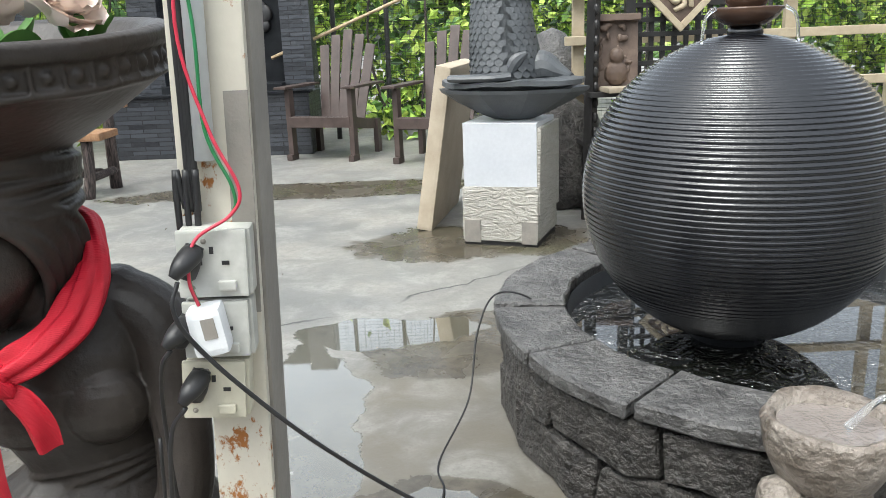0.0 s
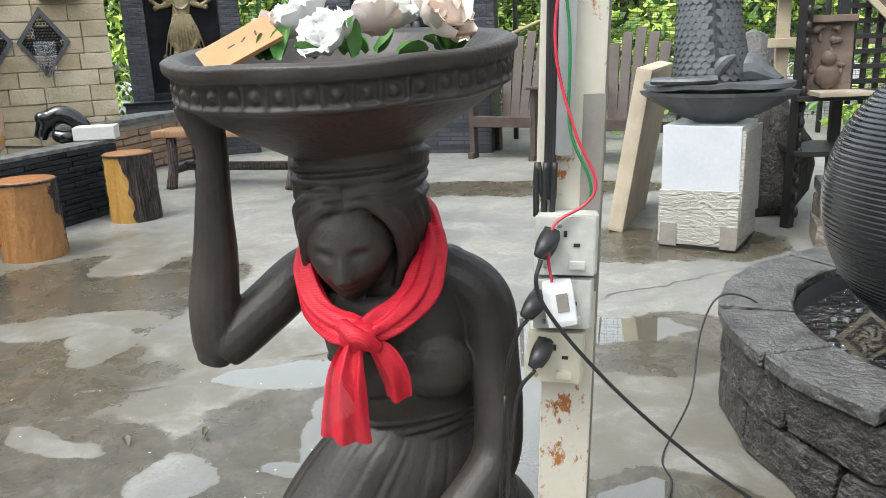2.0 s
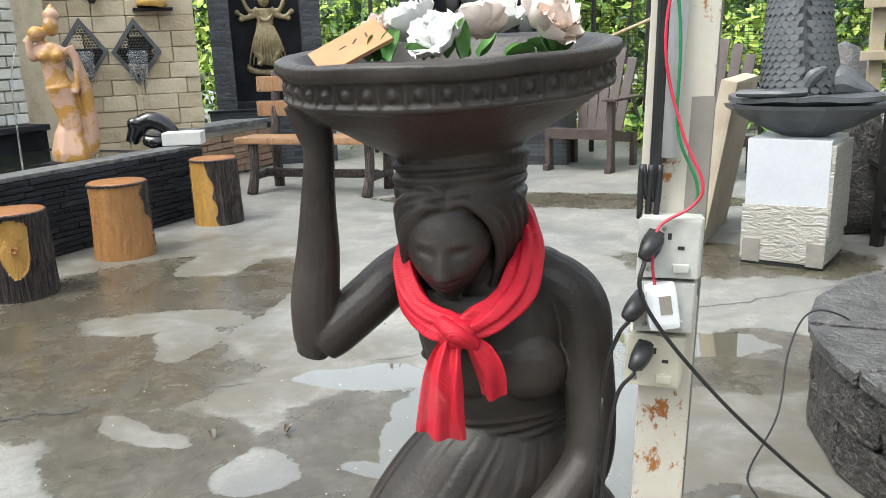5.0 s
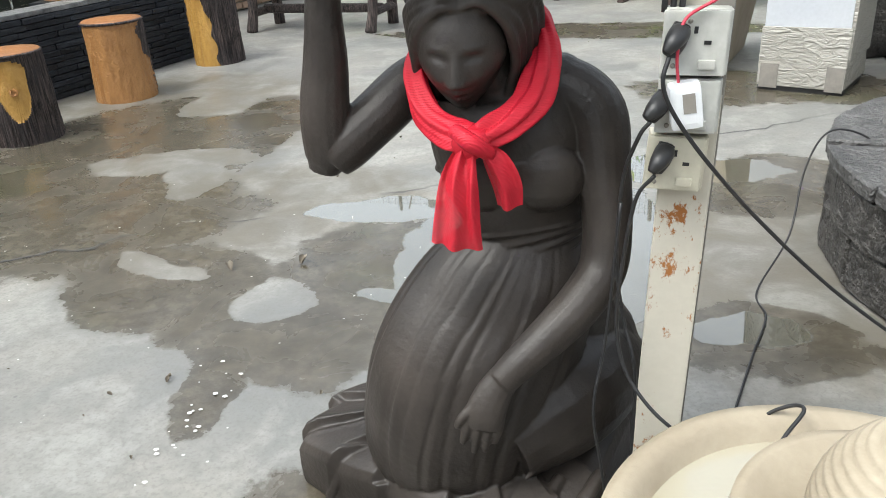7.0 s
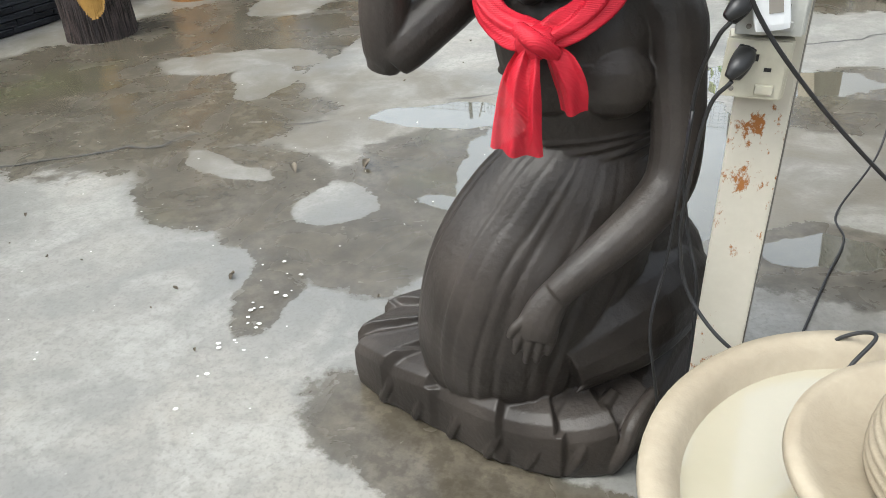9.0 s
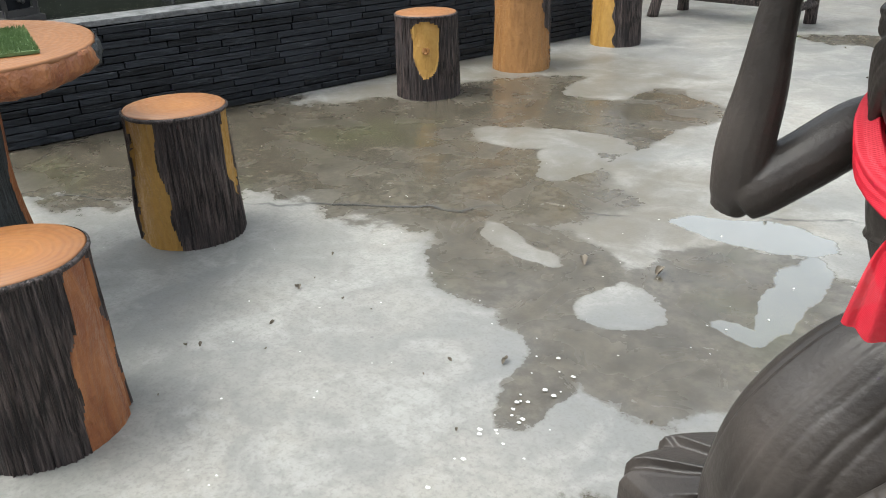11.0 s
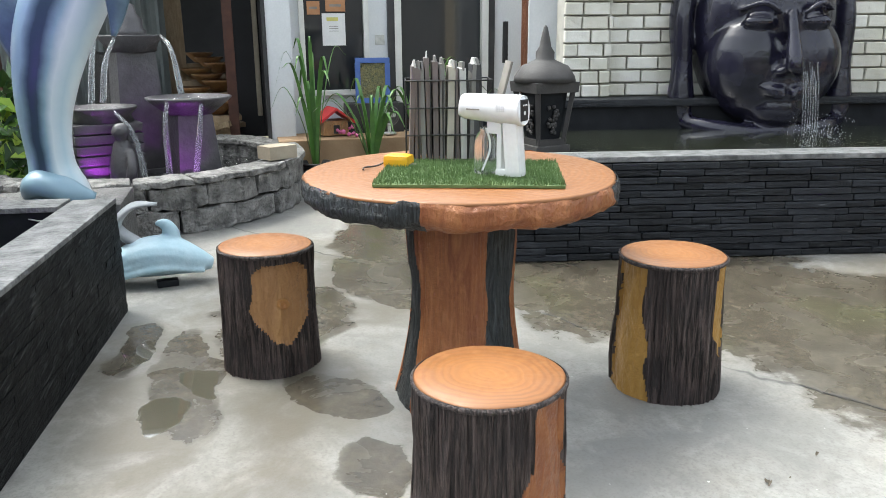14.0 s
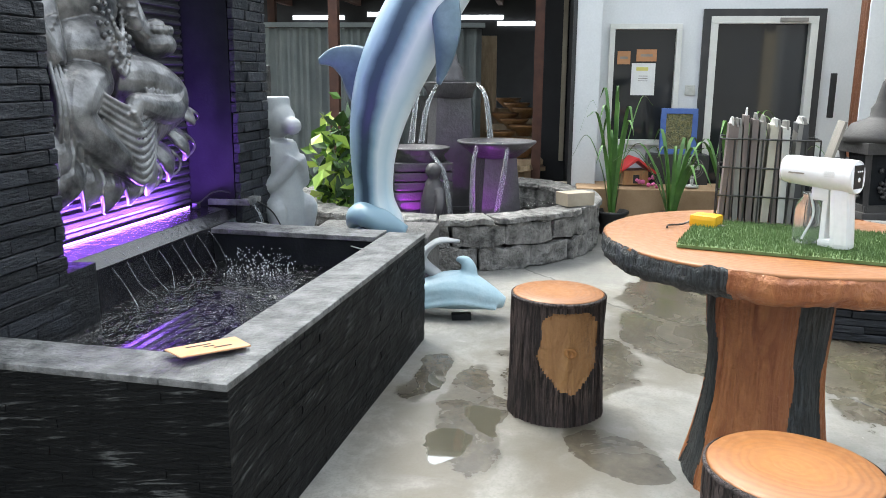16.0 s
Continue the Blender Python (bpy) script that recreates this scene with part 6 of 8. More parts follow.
part("sheet", ruffle(cube((0, 0, 0.004), (0.2, 0.1, 0.004)), 0.012, 9), plain("tan_card", (0.6, 0.33, 0.17), (0.68, 0.42, 0.24), 0.8, 10, 0.15), note)
for k, (x, w) in enumerate(((-0.03, 0.05), (0.0, 0.03), (0.02, 0.07))):
    part("faded_line", cube((x, 0.02 - 0.02 * k, 0.0085), (w, 0.005, 0.001)), INK, note)

# ---- dolphin, ape figure, small dolphin on a wave ----
def painted_dolphin():
    m = Net("painted_dolphin")
    at = m.t.nodes.new("ShaderNodeAttribute")
    at.attribute_name = "girth"
    g = m.math("ADD", at.outputs["Fac"], m.math("MULTIPLY", m.math("SUBTRACT", m.noise(m.obj, 5, 4), 0.5), 0.16))
    col = m.ramp(g, (0.0, (0.2, 0.31, 0.38)), (0.2, (0.24, 0.36, 0.43)), (0.34, (0.045, 0.075, 0.105)), (0.46, (0.04, 0.07, 0.1)), (0.58, (0.24, 0.37, 0.44)), (0.7, (0.6, 0.68, 0.71)), (0.86, (0.42, 0.55, 0.62)), (1.0, (0.6, 0.66, 0.69)))
    return m.done(col, 0.35, m.bump(m.noise(m.obj, 30, 3), 0.15, 0.004))


DOLPHIN = painted_dolphin()
dol = thing("dolphin_statue", "tall leaping dolphin statue painted blue and white", "statue")
path = spline([(-5.1, -0.98, 0.36, 0.16, 0.15), (-5.1, -0.985, 0.42, 0.15, 0.14), (-5.1, -1.0, 0.55, 0.115, 0.11), (-5.1, -1.005, 0.72, 0.122, 0.12), (-5.1, -0.99, 0.9, 0.145, 0.14), (-5.1, -0.93, 1.15, 0.18, 0.17), (-5.1, -0.82, 1.4, 0.2, 0.19), (-5.1, -0.68, 1.65, 0.195, 0.19), (-5.1, -0.5, 1.88, 0.17, 0.17), (-5.1, -0.33, 2.06, 0.13, 0.13), (-5.1, -0.2, 2.18, 0.06, 0.06), (-5.1, -0.08, 2.28, 0.035, 0.035)], 8)
bm = bmesh.new()
gl = bm.verts.layers.float.new("girth")
rings = []
for i, r in enumerate(path):
    c = Vector(r[:3])
    d = (Vector(path[min(i + 1, len(path) - 1)][:3]) - Vector(path[max(i - 1, 0)][:3])).normalized()
    u = Vector((1, 0, 0))
    v = d.cross(u)
    ring = []
    for k in range(40):
        a = 2 * math.pi * k / 40
        vert = bm.verts.new(c + u * r[4] * math.cos(a) + v * r[3] * math.sin(a))
        # belly looks to +y and the yard
        vert[gl] = 0.5 + 0.5 * math.sin(a)
        ring.append(vert)
    rings.append(ring)
for a, b in zip(rings, rings[1:]):
    for k in range(40):
        bm.faces.new((a[k], a[(k + 1) % 40], b[(k + 1) % 40], b[k]))
bm.faces.new(rings[0]), bm.faces.new(rings[-1])
part("body", bm, DOLPHIN, dol, smooth=True)
FIN = plain("blue_grey_fin", (0.06, 0.1, 0.14), (0.15, 0.23, 0.29), 0.38, 6, 0.2)
part("dorsal_fin", tube([(-5.1, -1.02, 1.22, 0.03, 0.17), (-5.1, -1.12, 1.3, 0.022, 0.11), (-5.1, -1.22, 1.33, 0.014, 0.06), (-5.1, -1.31, 1.31, 0.005, 0.015)], 12, side=(1, 0, 0)), FIN, dol, smooth=True)
part("flipper", tube([(-4.97, -0.58, 1.62, 0.03, 0.08), (-4.92, -0.56, 1.48, 0.03, 0.075), (-4.9, -0.57, 1.33, 0.02, 0.05), (-4.9, -0.6, 1.19, 0.006, 0.012)], 12, side=(1, 0, 0)), FIN, dol, smooth=True)
part("tail_fluke", ruffle(tube([(-5.06, -1.12, 0.4, 0.05, 0.05), (-5.0, -1.05, 0.46, 0.09, 0.07), (-4.98, -0.92, 0.42, 0.08, 0.06), (-5.0, -0.8, 0.36, 0.04, 0.04)], 14), 0.01, 9), DOLPHIN, dol, smooth=True)
dbase = part("statue_base", cube((-5.12, -1.0, 0.18), (0.5, 0.7, 0.36), 0, 0.02), BLOCK_CAP)
tagged(dbase, "grey stone block under the dolphin statue", "base")

APE = plain("pale_grey_cement", (0.28, 0.3, 0.31), (0.42, 0.44, 0.45), 0.55, 4, 0.35, 0.005, 60)
def ape():
    bm = bmesh.new()
    tube([(0, 0, 0, 0.15, 0.14), (0, 0, 0.15, 0.15, 0.14), (-0.01, 0, 0.28, 0.145, 0.13), (0, 0, 0.42, 0.14, 0.12), (0.01, 0, 0.52, 0.1, 0.1)], 20, bm)
    ball((0.02, 0, 0.63), (0.1, 0.09, 0.1), 20, bm)
    ball((0.12, 0, 0.6), (0.06, 0.055, 0.05), 16, bm)
    lathe([(0.1, 0.66), (0.105, 0.7), (0.1, 0.755), (0.085, 0.76), (0.07, 0.74)], 20, bm, (-0.03, 0, 0))
    for s in (-1, 1):
        tube([(-0.02, s * 0.12, 0.45, 0.055), (-0.03, s * 0.15, 0.33, 0.05), (0.06, s * 0.13, 0.28, 0.042), (0.13, s * 0.05, 0.38, 0.04), (0.14, s * 0.02, 0.43, 0.045)], 12, bm)
        tube([(-0.05, s * 0.1, 0.1, 0.08), (0.1, s * 0.12, 0.15, 0.06), (0.1, s * 0.11, 0.02, 0.05)], 12, bm)
        ball((0.0, s * 0.1, 0.64), (0.03, 0.02, 0.035), 10, bm)
    ob = part("ape_statue", bm, APE, smooth=True)
    fuse(ob, 0.012, 3)
    ob.matrix_basis = pose(-4.95, -1.52, 0.36, 0, 0, 62)
    return tagged(ob, "pale grey cement ape statue behind the trough", "statue")
ape()
tagged(part("statue_base", cube((-4.95, -1.52, 0.18), (0.4, 0.45, 0.36), 0, 0.02), BLOCK_CAP), "grey stone block under the ape statue", "base")

WAVE = plain("pale_blue_paint", (0.3, 0.46, 0.54), (0.44, 0.58, 0.64), 0.4, 7, 0.25)
wv = thing("wave_statue", "small pale blue wave with a grey dolphin tail", "statue", (-4.62, -0.45, 0.03), 90)
bm = bmesh.new()
tube([(-0.24, 0.05, 0.05, 0.07, 0.05), (-0.12, 0.0, 0.1, 0.11, 0.09), (0.02, 0, 0.11, 0.12, 0.1), (0.14, 0, 0.08, 0.09, 0.07), (0.24, 0, 0.05, 0.03, 0.03)], 16, bm, side=(0, 1, 0))
tube([(0.02, 0.02, 0.12, 0.05), (0.05, 0.02, 0.2, 0.045), (0.03, 0.02, 0.26, 0.03), (-0.02, 0.02, 0.27, 0.012)], 12, bm)
for k in range(4):
    tube([(-0.25, -0.1 + 0.01 * k, 0.02 + 0.03 * k, 0.012), (0.0, -0.12 + 0.012 * k, 0.07 + 0.03 * k, 0.016), (0.2, -0.06 + 0.01 * k, 0.03 + 0.02 * k, 0.012)], 8, bm)

o = part("wave", bm, WAVE, wv, smooth=True)
fuse(o, 0.01, 2)
part("tail", tube([(-0.1, 0.03, 0.16, 0.05, 0.03), (-0.2, 0.03, 0.26, 0.06, 0.025), (-0.12, 0.02, 0.36, 0.05, 0.015), (0.0, 0.0, 0.37, 0.01, 0.008)], 12, side=(0, 1, 0)), APE, wv, "grey tail fin", True)
part("wedge", cube((0.02, -0.06, -0.015), (0.1, 0.06, 0.03), 10, 0.004), BLACK_PLASTER, wv)

# ---- second pond with purple-lit fountains ----
P2 = (-6.75, -0.8)
pond2 = thing("low_pond", "low round pond of grey hewn stone blocks with caps", "pond", (*P2, 0))
nb = 20
for row in range(2):
    for k in range(nb):
        a0 = 2 * math.pi * (k + 0.5 * row) / nb
        part("stone_block", rough_block(a0 + 0.006, a0 + 2 * math.pi / nb - 0.006, 1.02, 1.2, 0.005 + 0.15 * row, 0.15 + 0.15 * row, k + row * 17, 0.03), BLOCK_PALE, pond2)
for k in range(nb):
    a0 = 2 * math.pi * (k + 0.3) / nb
    part("cap_stone", rough_block(a0 + 0.006, a0 + 2 * math.pi / nb - 0.006, 0.98, 1.22, 0.304, 0.345, k + 55, 0.016), BLOCK_PALE, pond2)
bm = bmesh.new()
bmesh.ops.create_circle(bm, cap_ends=True, segments=48, radius=1.01)
w4 = part("pond_water", bm, WATER)
w4.matrix_basis = pose(*P2, 0.2)
tagged(w4, "dark water of the low pond", "water", kind="structure")
FST = plain("dark_grey_carved_stone", (0.045, 0.042, 0.045), (0.09, 0.085, 0.09), 0.4, 8, 0.6, 0.008, 40)


def pedestal_bowl(at, rim, r, half, label, carved):
    ob = thing("fountain_bowl", label, "fountain", (*at, 0), 20, "purple-lit fountains")
    part("bowl", lathe([(0.05, rim - 0.13), (half * 1.1, rim - 0.12), (r * 0.8, rim - 0.06), (r, rim - 0.012), (r, rim), (r - 0.02, rim), (r * 0.75, rim - 0.035), (0.01, rim - 0.045)], 40), FST, ob, smooth=True)
    part("shaft", taper(half * 2.2, half * 1.7, 0.18, rim - 0.12), FST, ob)
    if carved:
        for k in range(6):
            part("course", cube((0, 0, 0.24 + 0.07 * k), (half * 2.2, half * 2.2, 0.06), 0, 0.01), FST, ob)
    else:
        part("foot", cube((0, 0, 0.2), (half * 2.6, half * 2.6, 0.05), 0, 0.01), FST, ob)
    bmw = bmesh.new()
    bmesh.ops.create_circle(bmw, cap_ends=True, segments=32, radius=r * 0.85)
    part("bowl_water", bmw, JETW, ob, "bright rippling water").matrix_basis = pose(0, 0, rim - 0.018)
    return ob


JETW = water("bright_rippling_water", (0.25, 0.25, 0.27), 30, 0.6)
pedestal_bowl((-6.5, -0.375), 0.775, 0.29, 0.14, "grey stone fountain bowl on a tapering pedestal", False)
pedestal_bowl((-6.5, -0.96), 0.72, 0.24, 0.2, "grey stone fountain bowl on a coursed pedestal", True)
cas3 = pedestal_bowl((-7.0, -0.78), 1.19, 0.24, 0.16, "grey stone upper fountain bowl on a tall pillar", False)
part("tier", lathe([(0.12, 1.17), (0.12, 1.22), (0.1, 1.24), (0.1, 1.3), (0.06, 1.34), (0.05, 1.4), (0.0, 1.42)], 24), FST, cas3, "", True)
figr = bmesh.new()
tube([(0, 0, 0, 0.09), (0, 0, 0.15, 0.1), (0.0, 0, 0.28, 0.07), (0, 0, 0.34, 0.05)], 12, figr)
ball((0.02, 0, 0.4), 0.06, 14, figr)
tube([(0.05, 0.05, 0.28, 0.035), (0.12, 0.06, 0.15, 0.035), (0.1, 0.02, 0.02, 0.04)], 10, figr)
fg = fuse(part("stone_figure", figr, FST, smooth=True), 0.014, 1)
fg.matrix_basis = pose(-6.2, -0.8, 0.18)
tagged(fg, "small dark stone figure crouching in the low pond", "statue")
for pts in (((-6.9, -0.56, 1.185), (-6.75, -0.48, 1.08), (-6.62, -0.43, 0.79)), ((-6.78, -0.86, 1.17), (-6.66, -0.92, 1.0), (-6.6, -0.95, 0.74)), ((-6.72, -0.98, 1.17), (-6.62, -1.0, 1.0), (-6.56, -1.02, 0.74)), ((-6.3, -0.85, 0.71), (-6.18, -0.72, 0.55), (-6.12, -0.66, 0.2)), ((-6.25, -0.5, 0.76), (-6.2, -0.52, 0.6), (-6.17, -0.52, 0.2)), ((-6.25, -0.28, 0.76), (-6.2, -0.3, 0.6), (-6.17, -0.36, 0.2))):
    stream("clear stream of water falling between the fountain bowls", [(*p, 0.012 + 0.006 * i) for i, p in enumerate(pts)])
for at, e in (((-6.05, -0.42, 0.26), 1.6), ((-6.1, -0.95, 0.26), 1.2)):
    pl = new("purple_pond_light", bpy.data.lights.new("purple_pond_light", "SPOT"))
    pl.data.energy, pl.data.color, pl.data.spot_size, pl.data.shadow_soft_size = e * 3.0, (0.6, 0.05, 0.95), radians(70), 0.03
    pl.matrix_world = look(at, (at[0] - 0.45, at[1], 0.6))
    lp = thing("pond_lamp", "small round purple pond lamp under the fountain bowl", "lamp", at, 0, "pond lamps")
    part("housing", lathe([(0.03, -0.07), (0.035, -0.02), (0.03, -0.01)], 16), RUBBER, lp, smooth=True)
    part("lens", ball((0, 0, -0.012), (0.026, 0.026, 0.006), 14), PURPLE_GLOW, lp)
tagged(part("paper_tag", ruffle(cube((-6.25, 0.2, 0.4), (0.16, 0.22, 0.09), 30, 0.004), 0.005, 9), CREAM), "cream cardboard tag on the pond's cap", "card")

# ---- the white house behind the table ----
HX = -7.8
HOUSE = plain("pale_blue_white_wall", (0.63, 0.65, 0.66), (0.71, 0.72, 0.73), 0.6, 2, 0.15)
# near-black colour that stands in for the shade of unlit interiors
ROOM_SHADE = plain("painted_room_shade", (0.012, 0.012, 0.013), (0.025, 0.025, 0.027), 0.7, 4, 0.2)
gl = Net("window_glass")
GLASS = gl.done((0.02, 0.022, 0.024), 0.04, None, spec=0.7)
FRAMEW = plain("white_window_frame", (0.62, 0.62, 0.58), (0.7, 0.7, 0.66), 0.5, 9, 0.15)
FRAMED = plain("dark_door_frame", (0.02, 0.02, 0.022), (0.04, 0.038, 0.038), 0.5, 9, 0.15)
house = tagged(new("wall_house"), "pale white house wall with a window and glass door", "wall", kind="structure")
openings = [(0.50, 1.10, 0.66, 1.68), (1.33, 2.19, 0.02, 1.74), (2.6, 2.95, 0.0, 1.95)]
ys = sorted({0.2, 3.2, *(o for q in openings for o in q[:2])})
for y0, y1 in zip(ys, ys[1:]):
    cut = [q for q in openings if q[0] <= y0 and q[1] >= y1]
    spans = [(0.0, 3.2)] if not cut else [(0.0, cut[0][2]), (cut[0][3], 3.2)]
    for z0, z1 in spans:
        if z1 - z0 > 0.03:
            part("wall_panel", cube((HX - 0.1, (y0 + y1) / 2, (z0 + z1) / 2), (0.2, y1 - y0, z1 - z0)), HOUSE, house)
part("corner_pillar", cube((HX + 0.12, 0.31, 1.6), (0.44, 0.2, 3.2), 0, 0.004), HOUSE, house)
part("corner_strip", cube((HX + 0.3, 0.195, 1.6), (0.1, 0.03, 3.2)), FRAMED, house)
tagged(part("dark_interior", cube((HX - 1.6, 1.7, 1.5), (0.1, 3.6, 3.2)), ROOM_SHADE), "room's back wall behind the glass, shade painted near-black", "wall", kind="structure")
tagged(part("room_ceiling", cube((HX - 0.9, 1.7, 3.1), (1.5, 3.6, 0.1)), ROOM_SHADE), "ceiling of the room, shade painted near-black", "ceiling", kind="structure")
for nm, (y0, y1, z0, z1), fm, th, pane in (("window_1", openings[0], FRAMEW, 0.045, 1), ("door_1", openings[1], FRAMEW, 0.06, 2), ("door_2", openings[2], FRAMED, 0.05, 1)):
    w = tagged(new(nm), {"window_1": "white framed dark glass window with notices taped on", "door_1": "white framed sliding glass door in a dark surround", "door_2": "dark open doorway beside a wooden post"}[nm], "door" if nm[0] == "d" else "window", kind="structure")
    for c, s in (((HX + 0.01, (y0 + y1) / 2, z1 - th / 2), (0.08, y1 - y0, th)), ((HX + 0.01, (y0 + y1) / 2, z0 + th / 2), (0.08, y1 - y0, th)), ((HX + 0.01, y0 + th / 2, (z0 + z1) / 2), (0.08, th, z1 - z0 - 2 * th)), ((HX + 0.01, y1 - th / 2, (z0 + z1) / 2), (0.08, th, z1 - z0 - 2 * th))):
        part("frame_bar", cube(c, s, 0, 0.004), fm, w)
    for k in range(pane):
        a = y0 + th + (y1 - y0 - 2 * th) * k / pane
        b = y0 + th + (y1 - y0 - 2 * th) * (k + 1) / pane
        part("pane", cube((HX - 0.01 - 0.03 * k, (a + b) / 2, (z0 + z1) / 2), (0.008, b - a, z1 - z0 - 2 * th)), GLASS, w)
    if nm == "door_1":
        for y in (y0 - 0.03, y1 + 0.03):
            part("surround", cube((HX + 0.015, y, (z0 + z1) / 2 + 0.03), (0.05, 0.06, z1 - z0 + 0.06)), FRAMED, w)
        part("surround", cube((HX + 0.015, (y0 + y1) / 2, z1 + 0.03), (0.05, y1 - y0, 0.06)), FRAMED, w)
        part("closer", cube((HX + 0.06, y1 - 0.2, z1 - 0.03), (0.03, 0.22, 0.03)), POST_GREY, w)
POSTW = cutwood("red_brown_post", (0.16, 0.06, 0.03), (0.24, 0.1, 0.05))
tagged(part("wooden_post", cube((-7.3, 2.42, 1.6), (0.11, 0.11, 3.2), 6, 0.008), POSTW), "red-brown square wooden post in front of the house", "post")
tagged(part("white_door", cube((-6.75, 2.4, 1.4), (0.05, 0.36, 2.8), -12, 0.005), HOUSE), "pale white door leaf standing open by the brick wall", "door")
tagged(part("black_handle", cube((-7.6, 2.3, 1.1), (0.05, 0.04, 0.36), 0, 0.01), RUBBER), "black plastic door handle", "handle")

note_yellow = plain("yellow_paper", (0.6, 0.55, 0.15), (0.65, 0.6, 0.2), 0.7)
for y, z, w, h, m_, lab in ((0.8, 1.22, 0.2, 0.27, PAPER, "white printed notice taped on the window"), (0.63, 1.4, 0.11, 0.11, CARDBOARD, "small brown notice taped on the window"), (0.82, 1.42, 0.17, 0.1, CARDBOARD, "brown paper strip taped on the window")):
    n = thing("paper_notice", lab, "notice", (HX + 0.006, y, z), 0, "notices on the window")
    part("sheet", cube((0, 0, 0), (0.003, w, h)), m_, n)
    if m_ is PAPER:
        part("heading", cube((0.0025, -0.01, h * 0.32), (0.001, w * 0.5, 0.03)), note_yellow, n)
        for k in range(3):
            part("text_line", cube((0.0025, 0, h * 0.1 - 0.02 * k), (0.001, w * 0.4, 0.005)), POST_GREY, n)
    else:
        part("text_line", cube((0.0025, 0, 0), (0.001, w * 0.6, 0.02)), POST_GREY, n)
sw = thing("wall_switch", "white plastic switch plate on the house wall", "switch", (HX + 0.003, 1.2, 1.13))
part("plate", cube((0.004, 0, 0), (0.01, 0.085, 0.085), 0, 0.003), SOCKET, sw)
part("rocker", cube((0.011, 0, 0), (0.006, 0.03, 0.05), 0, 0.002), SOCKET, sw)

BLUE = plain("blue_painted_frame", (0.06, 0.12, 0.36), (0.09, 0.17, 0.45), 0.5, 9, 0.15)
pic = thing("picture_frame", "blue framed carved picture propped against the wall", "picture", (-7.62, 1.1, 0.6))
for c, s in (((0, 0, 0.36), (0.03, 0.3, 0.045)), ((0, 0, 0.02), (0.03, 0.3, 0.045)), ((0, -0.13, 0.19), (0.03, 0.045, 0.3)), ((0, 0.13, 0.19), (0.03, 0.045, 0.3))):
    part("frame_bar", cube(c, s, 0, 0.004), BLUE, pic)
part("carving", ruffle(cube((-0.005, 0, 0.19), (0.02, 0.22, 0.3)), 0.0, 1), plain("mossy_bronze", (0.08, 0.1, 0.06), (0.3, 0.26, 0.1), 0.5, 35, 1.0, 0.02, 80), pic)
tagged(part("prop_table", cube((-7.62, 1.1, 0.3), (0.2, 0.5, 0.6), 0, 0.006), FRAMED), "dark low cabinet under the blue picture", "cabinet")
REDP = plain("red_paint", (0.5, 0.02, 0.025), (0.6, 0.04, 0.04), 0.5, 12, 0.2)
bh = thing("bird_house", "wooden toy house with a bright red roof", "bird house", (-7.45, 0.72, 0.36), 10)
bm = taper(0.22, 0.2, 0.0, 0.12)
part("body", bm, BROWNCUT, bh)
for s in (-1, 1):
    part("roof_side", cube((0, s * 0.08, 0.16), (0.28, 0.2, 0.02), 0, 0.004, (s * -36, 0)), REDP, bh)
part("door_hole", cube((0.111, 0, 0.05), (0.01, 0.05, 0.07)), FRAMED, bh)
pinkf = thing("pink_flowers", "small bunch of pink flowers by the toy house", "flowers", (-7.3, 0.8, 0.36))
random.seed(31)
for k in range(14):
    part("blossom", ball((random.uniform(-0.08, 0.08), random.uniform(-0.1, 0.1), random.uniform(0.0, 0.08)), random.uniform(0.012, 0.02), 8), plain("pink_petal", (0.55, 0.08, 0.25), (0.65, 0.2, 0.4), 0.6) if k == 0 else bpy.data.materials["pink_petal"], pinkf)
fan = thing("table_fan", "small grey and white desk fan on the planter ledge", "fan", (-7.3, 1.18, 0.36), -10)
part("base", lathe([(0.06, 0.0), (0.06, 0.015), (0.015, 0.02), (0.015, 0.09)], 20), SOCKET, fan, smooth=True)
part("hub", ball((0.03, 0, 0.16), (0.03, 0.025, 0.025), 12), SOCKET, fan, smooth=True)
for k in range(3):
    part("blade", cube((0.03, 0.032 * math.cos(2.09 * k), 0.16 + 0.032 * math.sin(2.09 * k)), (0.004, 0.05, 0.03), 0, 0.0, (math.degrees(2.09 * k), 0)), SOCKET, fan)
for r in (0.03, 0.05, 0.07, 0.085):
    part("guard_ring", tube([(0.05, r * math.cos(a), 0.16 + r * math.sin(a), 0.0022) for a in (2 * math.pi * i / 18 for i in range(19))], 5, smooth=1), POST_GREY, fan)

# planter ledge with potted plants
TANWALL = plain("tan_plaster", (0.3, 0.19, 0.1), (0.4, 0.27, 0.16), 0.8, 6, 0.3)
tagged(part("planter_ledge", cube((-7.4, 1.4, 0.175), (0.5, 2.3, 0.35), 0, 0.01), TANWALL), "low tan plastered ledge in front of the house", "ledge", kind="structure")
BLADE = plain("strap_leaf", (0.035, 0.11, 0.015), (0.1, 0.22, 0.04), 0.45, 9, 0.2)
POT = plain("black_plastic_pot", (0.012, 0.012, 0.013), (0.025, 0.025, 0.026), 0.45, 12, 0.15)
SOIL = plain("dark_soil", (0.03, 0.02, 0.014), (0.06, 0.042, 0.03), 0.95, 30, 1.0, 0.02)


